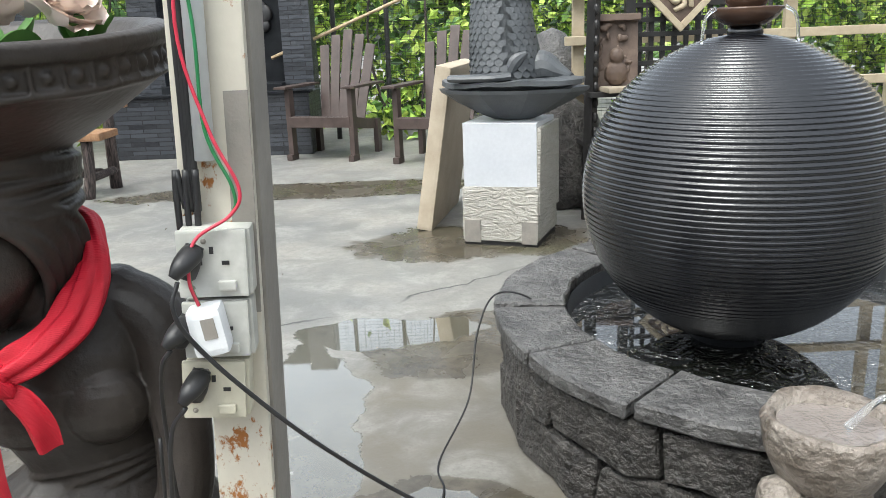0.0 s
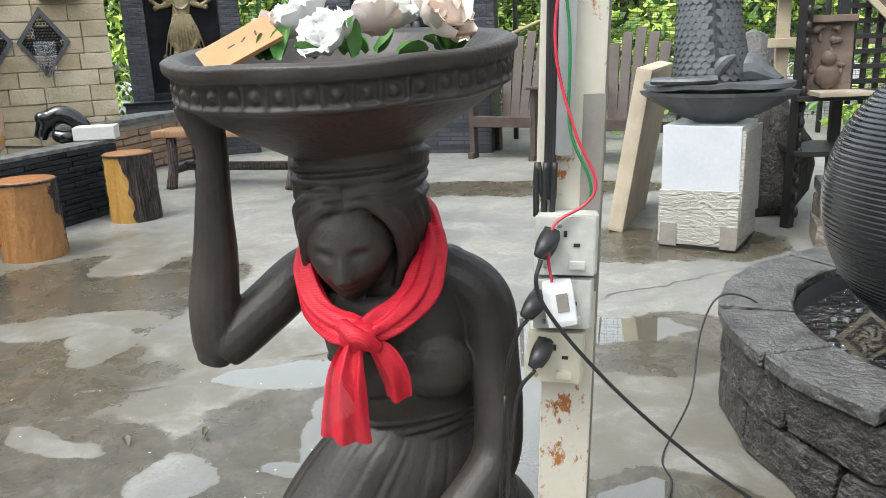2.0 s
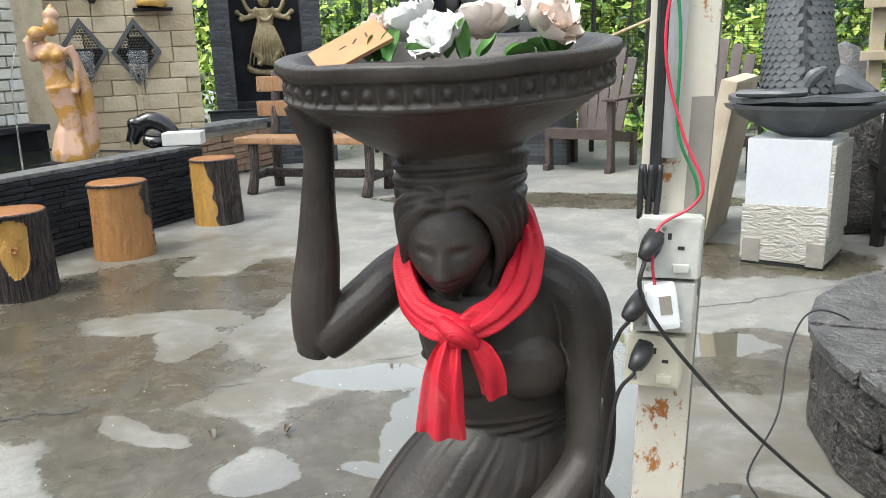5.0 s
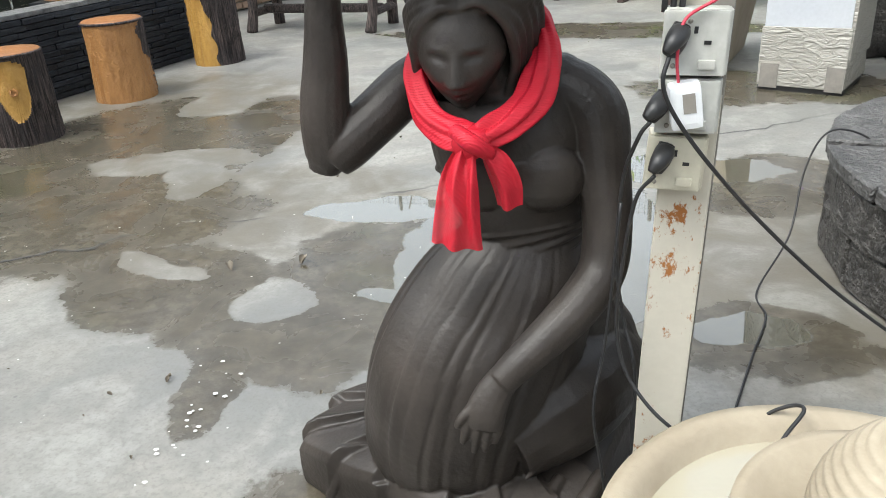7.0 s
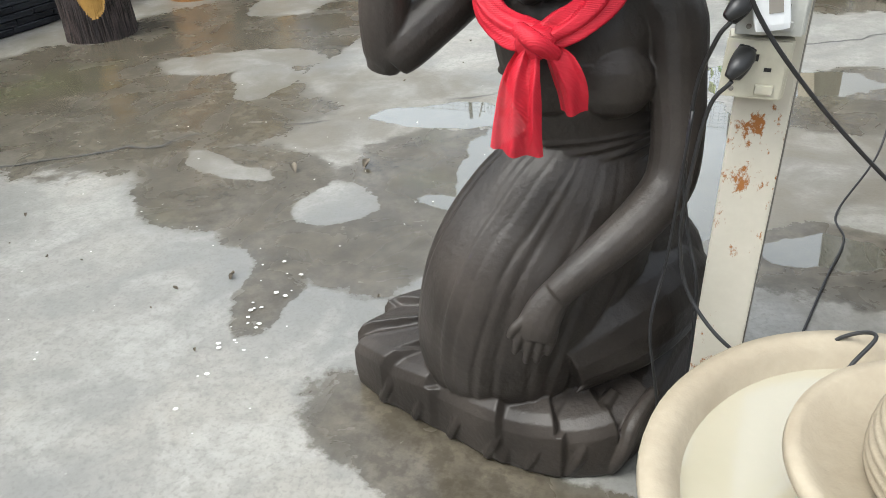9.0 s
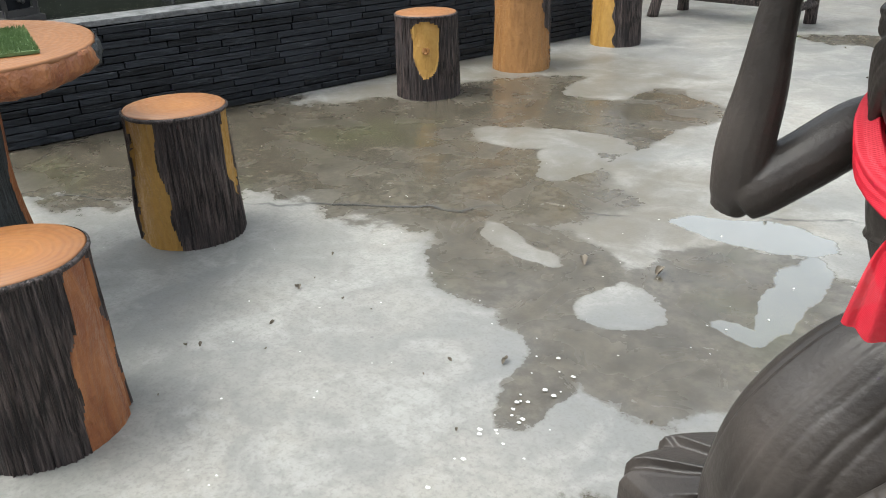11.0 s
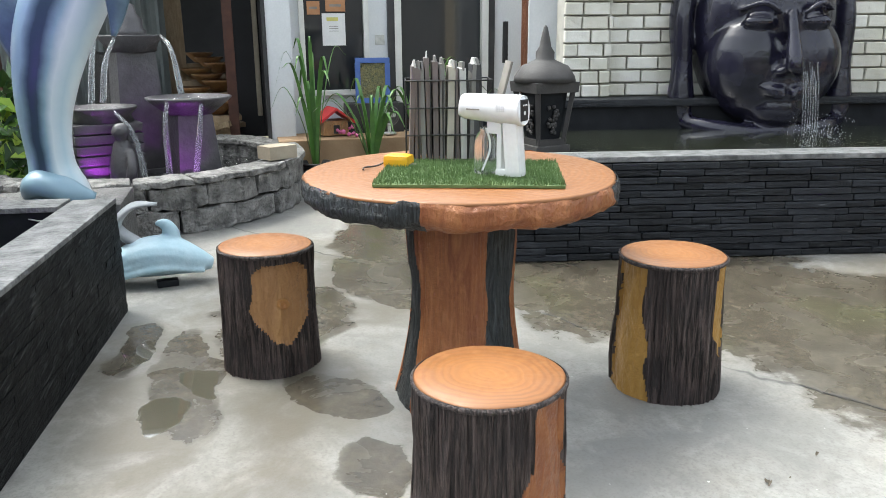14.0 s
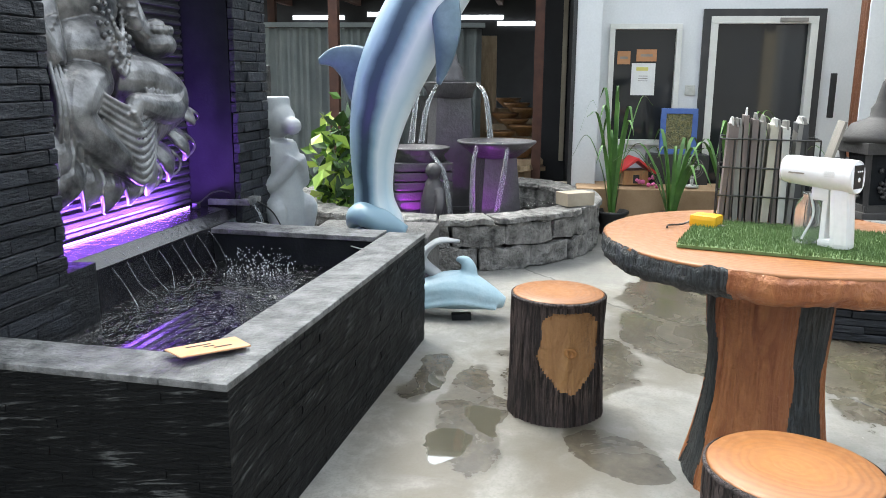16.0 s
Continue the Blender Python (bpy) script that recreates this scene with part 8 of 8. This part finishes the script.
# ---- wrapped plinth with the scaled tail statue, leaning slab ----
WHITE_PLINTH = plain("white_gloss_board", (0.5, 0.52, 0.55), (0.58, 0.59, 0.61), 0.35, 3, 0.05)
fm_ = Net("plastic_film")
fn = fm_.noise(fm_.scale(fm_.pos, (9, 9, 30)), 1.0, 5, 0.6, 1.5)
FILM = fm_.done(fm_.mix(fn, (0.3, 0.285, 0.24), (0.46, 0.44, 0.4)), 0.22, fm_.bump(fn, 1.0, 0.03))
plinth = thing("display_plinth", "white display plinth half wrapped in torn plastic film", "plinth", (0.51, 4.62, 0), -22)
part("box", cube((0, 0, 0.36), (0.42, 0.42, 0.66), 0, 0.004), WHITE_PLINTH, plinth)
part("wrap", ruffle(cube((0, 0, 0.185), (0.445, 0.445, 0.31), 0, 0.012), 0.016, 10), FILM, plinth, "crinkled plastic film")
part("side_wrap", ruffle(cube((0.215, 0.02, 0.42), (0.03, 0.44, 0.5), 0, 0.008), 0.018, 10), FILM, plinth, "crinkled plastic film")
for x in (-0.16, 0.17):
    part("corner_board", ruffle(cube((x, -0.222, 0.08), (0.09, 0.012, 0.13)), 0.006, 14), POST_GREY, plinth, "grey cardboard corner")
part("bottom", cube((0, 0, 0.015), (0.43, 0.43, 0.03)), RUBBER, plinth)
TAIL = plain("charcoal_cement", (0.05, 0.055, 0.06), (0.1, 0.107, 0.112), 0.45, 6, 0.35)
boat = thing("leaf_dish", "dark grey cement dish under the scaled tail statue", "dish", (0.53, 4.6, 0.695), -18)
part("dish", lathe([(0.12, 0.0), (0.2, 0.03), (0.32, 0.09), (0.42, 0.15), (0.43, 0.17), (0.36, 0.14), (0.05, 0.1)], 10, squash=(1, 0.62)), TAIL, boat)
part("upper_plate", ruffle(lathe([(0.33, 0.17), (0.4, 0.19), (0.4, 0.215), (0.3, 0.225)], 24, squash=(1, 0.65)), 0.02, 6), TAIL, boat)
part("prop_block", cube((0, 0, 0.14), (0.34, 0.26, 0.1), 10, 0.01), RUBBER, boat)
tailp = spline([(0.0, 0.0, 0.2, 0.2, 0.19), (-0.02, 0.0, 0.35, 0.175, 0.17), (-0.03, 0.02, 0.55, 0.155, 0.15), (-0.02, 0.03, 0.8, 0.15, 0.14), (0.0, 0.02, 1.1, 0.16, 0.15), (0.0, 0.0, 1.4, 0.13, 0.13)], 6)
fishb = bmesh.new()
tube([tuple(r) for r in tailp], 28, fishb, smooth=0, side=(1, 0, 0))
tube([(0.04, -0.05, 0.23, 0.07, 0.05), (0.18, -0.02, 0.27, 0.11, 0.1), (0.28, -0.03, 0.24, 0.1, 0.06), (0.36, -0.06, 0.22, 0.04, 0.02)], 14, fishb, side=(0, 1, 0))
tube([(0.03, -0.18, 0.24, 0.05, 0.025), (-0.1, -0.2, 0.235, 0.06, 0.025), (-0.3, -0.16, 0.235, 0.05, 0.02)], 10, fishb, side=(0, 1, 0))
tube([(0.02, -0.17, 0.25, 0.03, 0.03), (0.06, -0.17, 0.32, 0.04, 0.03), (0.12, -0.16, 0.36, 0.01, 0.01)], 10, fishb)
random.seed(3)
for i in range(34):
    t = i / 33
    r = tailp[min(int(t * (len(tailp) - 1)), len(tailp) - 1)]
    for k in range(26):
        a = 2 * math.pi * (k + 0.5 * (i % 2)) / 26
        if abs(((a - 4.9 + math.pi) % (2 * math.pi)) - math.pi) < 0.1:
            continue
        c = Vector((r[0] + r[3] * math.cos(a), r[1] + r[4] * math.sin(a), 0.24 + 1.1 * t))
        n = Vector((math.cos(a), math.sin(a), 0))
        s = Vector((-math.sin(a), math.cos(a), 0))
        w = r[3] * 0.135
        q = [fishb.verts.new(c + n * 0.002 + s * w + Vector((0, 0, 0.026))), fishb.verts.new(c + n * 0.008 + s * w * 0.9), fishb.verts.new(c + n * 0.012 - Vector((0, 0, 0.016))), fishb.verts.new(c + n * 0.008 - s * w * 0.9), fishb.verts.new(c + n * 0.002 - s * w + Vector((0, 0, 0.026)))]
        b = fishb.verts.new(c - n * 0.006 + Vector((0, 0, 0.0)))
        fishb.faces.new(q)
        for j in range(1, 3):
            fishb.faces.new((q[j], b, q[j + 1]))
fish = part("scaled_tail_statue", fishb, TAIL)
fish.matrix_basis = pose(0.5, 4.62, 0.695, 0, 0, -10)
tagged(fish, "charcoal cement statue with a scaled fish tail", "statue")
SLABM = plain("tan_cement_slab", (0.4, 0.33, 0.24), (0.52, 0.45, 0.35), 0.75, 5, 0.4)
slab = part("cement_slab", ruffle(cube((0, 0, 0.5), (0.1, 0.85, 1.0), 0, 0.02), 0.012, 6), SLABM)
slab.matrix_basis = pose(0.1, 5.25, 0.0, 0, 9, -14)
tagged(slab, "thick tan cement slab leaning beside the plinth", "slab")

# ---- dark display rack with carved panels ----
BLKW = plain("black_stained_wood", (0.012, 0.011, 0.011), (0.03, 0.028, 0.027), 0.45, 9, 0.3)
CARVE = plain("dark_carved_wood", (0.09, 0.06, 0.045), (0.17, 0.12, 0.09), 0.6, 12, 0.6)
PALEC = plain("pale_carved_wood", (0.4, 0.33, 0.22), (0.52, 0.44, 0.32), 0.65, 9, 0.4)
rackd = thing("display_rack", "black stained wooden display rack with lattice panels", "rack", (1.03, 4.95, 0))
part("near_post", tube([(0, 0, 0.0, 0.04), (0.02, 0, 1.0, 0.04), (0.05, 0, 2.2, 0.04)], 4, smooth=0), BLKW, rackd)
part("far_post", cube((0.33, 0.35, 1.1), (0.06, 0.06, 2.2)), BLKW, rackd)
part("right_post", cube((1.0, 0.35, 1.1), (0.06, 0.06, 2.2)), BLKW, rackd)
for k in range(16):
    part("carved_knop", ball((0.035, -0.035, 0.1 + 0.09 * k), (0.018, 0.02, 0.035), 8), BLKW, rackd)
for z in (0.46, 0.78):
    part("shelf", cube((0.3, 0.15, z), (0.62, 0.5, 0.03), 0, 0.004), BLKW, rackd)
for k in range(9):
    part("lattice_slat", cube((0.4 + 0.075 * k, 0.37, 1.2), (0.03, 0.025, 1.0), 0, 0.002), BLKW, rackd)
for k in range(11):
    part("lattice_rail", cube((0.68, 0.345, 0.75 + 0.09 * k), (0.66, 0.02, 0.03), 0, 0.002), BLKW, rackd)
carv = thing("carved_panel", "dark carved wooden panel with a figure standing on the rack", "carving", (1.2, 4.98, 0.8), -8)
part("board", cube((0, 0.02, 0.2), (0.26, 0.03, 0.42), 0, 0.004, (-6, 0)), CARVE, carv)
part("top_rail", cube((0, -0.005, 0.42), (0.28, 0.05, 0.04), 0, 0.006, (-6, 0)), CARVE, carv)
cvb = bmesh.new()
ball((0, -0.02, 0.1), (0.07, 0.04, 0.08), 12, cvb)
ball((0, -0.03, 0.2), (0.045, 0.04, 0.05), 12, cvb)
random.seed(9)
for k in range(40):
    ball((random.uniform(-0.11, 0.11), 0.0, random.uniform(0.03, 0.38)), (random.uniform(0.01, 0.03), 0.015, random.uniform(0.01, 0.03)), 6, cvb)
fuse(part("relief", cvb, CARVE, carv, smooth=True), 0.006, 1)
dia = thing("diamond_carving", "pale carved wooden diamond panel on the lattice", "carving", (1.66, 5.22, 1.27))
dia.matrix_basis = pose(1.66, 5.22, 1.33, 0, 45, 0)
for c, s in (((0, 0, 0.13), (0.3, 0.03, 0.04)), ((0, 0, -0.13), (0.3, 0.03, 0.04)), ((0.13, 0, 0), (0.04, 0.03, 0.22)), ((-0.13, 0, 0), (0.04, 0.03, 0.22))):
    part("frame_bar", cube(c, s, 0, 0.005), PALEC, dia)
part("fretwork", ruffle(cube((0, 0.01, 0), (0.24, 0.02, 0.24)), 0.0, 1), CARVE, dia)
for k in range(5):
    part("scroll", tube([(0.09 * math.cos(k * 1.25), -0.005, 0.09 * math.sin(k * 1.25), 0.014), (0.05 * math.cos(k * 1.25 + 0.8), -0.012, 0.05 * math.sin(k * 1.25 + 0.8), 0.018), (0.0, -0.01, 0.0, 0.012)], 8), PALEC, dia, smooth=True)
tagged(part("cream_cloth", ruffle(cube((1.25, 4.85, 0.81), (0.3, 0.2, 0.03), 5, 0.008), 0.01, 12), CREAM), "folded cream cloth on the rack's shelf", "cloth")
scr = thing("cream_trellis", "cream painted timber trellis behind the ball fountain", "trellis", (1.1, 5.6, 0))
for z in (0.75, 1.08, 1.4, 1.75):
    part("rail", cube((1.35, 0, z), (2.9, 0.05, 0.06), 0, 0.006), PALEC, scr)
for x in (0.0, 1.45, 2.2, 2.75):
    part("stile", cube((x, 0.06, 1.1), (0.08, 0.05, 2.2), 0, 0.006), PALEC, scr)
tagged(part("tan_column", ruffle(cube((3.1, 4.7, 1.1), (0.3, 0.3, 2.2), 10, 0.02), 0.02, 6), LIME), "rough tan stone column beside the trellis", "column")
tagged(part("dark_rock", ruffle(ball((0.98, 5.45, 0.3), (0.26, 0.24, 0.45), 20), 0.1, 4), BLOCK, smooth=True), "dark rough rock behind the plinth", "rock")
tagged(part("round_boulder", ruffle(ball((0.95, 5.9, 0.55), (0.3, 0.26, 0.62), 20), 0.05, 4), BLOCK_CAP, smooth=True), "grey boulder behind the plinth", "rock")
st_ = thing("stone_bench", "grey stone slab on rough blocks under the rack", "bench", (1.3, 4.55, 0), -10)
part("slab", ruffle(cube((0, 0, 0.32), (0.42, 0.4, 0.07), 0, 0.01), 0.01, 8), BLOCK_CAP, st_)
for k, (x, z, s) in enumerate(((-0.12, 0.07, 0.2), (0.1, 0.07, 0.2), (-0.1, 0.2, 0.18), (0.1, 0.21, 0.2))):
    part("block", ruffle(cube((x, 0, z), (s, 0.34, 0.13), 5 * k, 0.012), 0.012, 9), AGED, st_)

# ---- netted fence and the greenery behind ----
NET = plain("black_shade_net", (0.02, 0.022, 0.02), (0.035, 0.036, 0.034), 0.6, 9, 0.1)
net = thing("net_fence", "black netting fence with thin posts before the greenery", "fence", kind="structure")
verts, faces = [], []
def wire(a, b, r):
    d = (Vector(b) - Vector(a)).normalized()
    u = d.orthogonal().normalized() * r
    v = d.cross(u)
    m_ = len(verts)
    for p in (Vector(a), Vector(b)):
        for o in (u, -u * 0.5 + v * 0.87, -u * 0.5 - v * 0.87):
            verts.append(tuple(p + o))
    for k in range(3):
        faces.append((m_ + k, m_ + (k + 1) % 3, m_ + 3 + (k + 1) % 3, m_ + 3 + k))
NY = 9.35
random.seed(6)
for k in range(62):
    z = 0.2 + 0.042 * k
    wire((-4.4, NY + 0.02 * math.sin(k), z + random.uniform(-0.01, 0.01)), (6.5, NY + 0.02 * math.cos(k), z + random.uniform(-0.01, 0.01)), 0.0028)
for k in range(190):
    x = -4.4 + 0.0575 * k
    wire((x, NY, 0.15), (x + random.uniform(-0.03, 0.03), NY, 2.8), 0.0018)
me = bpy.data.meshes.new("netting")
me.from_pydata(verts, [], faces)
me.materials.append(NET)
nt = new("netting", me)
nt.parent = net
nt["kind"] = "stuff"
for x in (-3.6, -0.95, -0.35, 0.9, 2.4, 4.0):
    part("net_post", tube([(x, NY + 0.05, 0, 0.03), (x + 0.03, NY + 0.05, 2.9, 0.025)], 8), FRAMED, net, smooth=True)
tagged(part("bamboo_pole", tube([(-1.6, 9.1, 0.95, 0.02), (-0.2, 9.1, 1.5, 0.018), (1.2, 9.1, 2.05, 0.016)], 8), PALE, smooth=True), "pale bamboo pole tied slantwise to the fence", "pole")
for k in range(7):
    random.seed(200 + k)
    x = random.uniform(-3.5, 4.5)
    tagged(part("creeper_stem", tube([(x, 9.6, 0, 0.02), (x + random.uniform(-0.3, 0.3), 9.7, 1.2, 0.014), (x + random.uniform(-0.6, 0.6), 9.7, 3.0, 0.01)], 6), BARK, smooth=True), "thin woody stem climbing behind the net", "stem", group="climbing stems")
for k in range(22):
    random.seed(300 + k)
    x, y = -6.8 + 0.75 * k, 10.2 + random.uniform(0, 2.6)
    if k in (2, 3):
        y += 1.5
    z = random.uniform(0.5, 1.7)
    leaf_cloud("bush", "sunlit green bushes behind the net fence", (x, y, z), (0.9, 0.6, 0.95), 900, 0.16, [GREEN_A, GREEN_B, GREEN_B, GREEN_C], 400 + k, "stuff", "bush")
for k in range(5):
    leaf_cloud("low_plants", "low green plants along the fence foot", (-3.2 + 1.5 * k, 9.15, 0.3), (0.5, 0.2, 0.25), 160, 0.14, [GREEN_A, GREEN_B], 500 + k, "stuff", "plants")
far_leaf = leaf_mat("far_canopy", (0.06, 0.12, 0.03), (0.22, 0.32, 0.07))
for k in range(9):
    leaf_cloud("far_trees", "far green canopy behind the fence", (-12 + 3.2 * k, 15.5, 1.8), (2.0, 0.8, 1.2), 1100, 0.36, [far_leaf, GREEN_B, GREEN_C], 600 + k, "stuff", "trees")
strap_plant((-3.9, 9.6, 0.3), 12, 1.3, 21, False, 0.03, "strap plants behind the fence")
strap_plant((-3.3, 9.7, 0.5), 10, 1.2, 22, False, 0.03, "strap plants behind the fence")

# ---- litter on the floor ----
DEAD = plain("dead_leaf", (0.1, 0.08, 0.055), (0.22, 0.19, 0.15), 0.8, 25, 0.4)
random.seed(77)
spots = [(-1.64, 2.02), (-1.42, 2.1)] + [(random.uniform(-2.4, -0.6), random.uniform(0.3, 1.6)) for _ in range(22)] + [(random.uniform(-3.2, 0.0), random.uniform(2.8, 6.0)) for _ in range(10)]
for k, (x, y) in enumerate(spots):
    s = 0.034 if k < 2 else random.uniform(0.006, 0.018)
    bit = part("dead_leaf", ruffle(petal_mesh(s, s * 0.35, 0.5, 0.5, s * 0.08), s * 0.15, 30), DEAD, smooth=True)
    bit.matrix_basis = pose(x, y, 0.004, 0, 0, random.uniform(0, 360))
    tagged(bit, "curled grey-brown dead leaf on the wet floor", "leaf", group="litter on the floor")
CHIP = plain("white_paint_chip", (0.62, 0.61, 0.57), (0.72, 0.71, 0.68), 0.7)
verts, faces = [], []
for k in range(150):
    if k < 22:
        x, y = -1.33 + random.gauss(0, 0.025), 1.28 + random.gauss(0, 0.14)
    else:
        x, y = random.uniform(-2.6, -0.4), random.uniform(0.1, 3.0)
    s = random.uniform(0.002, 0.006) * (1.4 if k < 22 else 0.8)
    n = len(verts)
    for j in range(5):
        a = 1.257 * j + random.uniform(-0.3, 0.3)
        verts.append((x + s * math.cos(a), y + s * 0.8 * math.sin(a), 0.0035))
    faces.append(tuple(range(n, n + 5)))
me = bpy.data.meshes.new("paint_chips")
me.from_pydata(verts, [], faces)
me.materials.append(CHIP)
tagged(new("paint_chips", me), "scattered white paint chips on the concrete", "chips", kind="stuff")

# ---- single stones and bricks, sharing a few meshes ----
def stone_mesh(name, l, h, d, seed, jag, mat, gap_bevel=0.006):
    bm = cube((l / 2, 0, h / 2), (l, d, h))
    bmesh.ops.bevel(bm, geom=list(bm.edges), offset=min(min(h, d) * 0.12, gap_bevel), segments=1, affect="EDGES")
    for v in bm.verts:
        if v.co.y < 0:
            v.co.y += jag * noise.noise(v.co * 30 + Vector((seed, 0, 0)))
        v.co.z += jag * 0.3 * noise.noise(v.co * 20 + Vector((0, seed, 0)))
    me = bpy.data.meshes.new(name)
    bm.to_mesh(me)
    bm.free()
    me.materials.append(mat)
    return me


def lay(name, parent, frame, length, z0, z1, row, lens, depth, mat, jag, gap, seed, mortar=0.0, limit=300, local=False):
    """Courses of pieces on a face: x along, -y outward."""
    rng = random.Random(seed)
    meshes = {l: [stone_mesh(name, l - gap, row - gap, depth, seed + 7 * i + l * 91, jag, mat, 0.001 if row < 0.03 else 0.006) for i in range(3)] for l in lens}
    count, z, odd = 0, z0, 0
    while z + row <= z1 + 0.002:
        x = -rng.choice(lens) * (0.5 if odd else 0.0)
        while x < length - 0.02:
            l = rng.choice(lens)
            me = rng.choice(meshes[l])
            cut0, cut1 = max(0.0, -x), max(0.0, x + l - length)
            sx = (l - cut0 - cut1) / l
            if sx > 0.04 and count < limit:
                ob = bpy.data.objects.new(name, me)
                scene.collection.objects.link(ob)
                ob.parent = parent
                m_ = frame @ pose(max(x, 0.0), -depth * 0.35 + rng.uniform(-jag, jag) * 0.6, z) @ Matrix.Diagonal((sx, 1, 1, 1))
                ob.matrix_basis = m_
                count += 1
            x += l
        z += row
        odd = 1 - odd
    return count


ident = Matrix.Identity(4)
lay("slate_strip", long_trough, ident, WL, 0.004, 0.53, 0.0375, (0.16, 0.24, 0.34), 0.03, SLATE, 0.009, 0.003, 1)
# short trough: the long face looks to +y, the near face to +x
lay("slate_strip", short_trough, Matrix.Translation((BL, 0, 0)) @ Matrix.Rotation(math.pi, 4, "Z"), BL, 0.0, 0.5, 0.025, (0.3, 0.42, 0.6), 0.03, SPLIT_SLATE, 0.0025, 0.0004, 2)
lay("slate_strip", short_trough, Matrix.Translation((BL, -1.05, 0)) @ Matrix.Rotation(math.pi / 2, 4, "Z"), 1.078, 0.0, 0.5, 0.025, (0.3, 0.42, 0.6), 0.03, SPLIT_SLATE, 0.0025, 0.0004, 3)
# relief wall piers look to +y
lay("slate_strip", relief_wall, Matrix.Translation((2.36, 0.2, 0)) @ Matrix.Rotation(math.pi, 4, "Z"), 0.74, 0.3, 2.4, 0.05, (0.2, 0.3, 0.4), 0.03, SLATE, 0.007, 0.003, 4, limit=170)
lay("slate_strip", relief_wall, Matrix.Translation((0.16, 0.14, 0)) @ Matrix.Rotation(math.pi, 4, "Z"), 0.38, 0.3, 2.4, 0.05, (0.14, 0.2, 0.26), 0.03, SLATE, 0.007, 0.003, 5, limit=100)
# white bricks; the wall faces the yard, to its right-hand side
lay("brick", wall_north, Matrix.Identity(4), 3.66, 0.72, 2.0, 0.098, (0.24, 0.25), 0.05, BRICK, 0.008, 0.012, 6)
lay("brick", brick_pier, Matrix.Translation((0, -0.1, 0)), 0.355, 0.72, 2.2, 0.098, (0.14, 0.2), 0.05, BRICK, 0.008, 0.012, 7)
lay("limestone_block", tan_wall, Matrix.Identity(4), TL, 0.3, 2.4, 0.15, (0.2, 0.3, 0.4), 0.06, LIME, 0.02, 0.005, 8)
lay("flagstone", low_wall, Matrix.Identity(4), 2.17, 0.02, 0.5, 0.07, (0.18, 0.26, 0.34), 0.05, FLAG, 0.02, 0.008, 9)
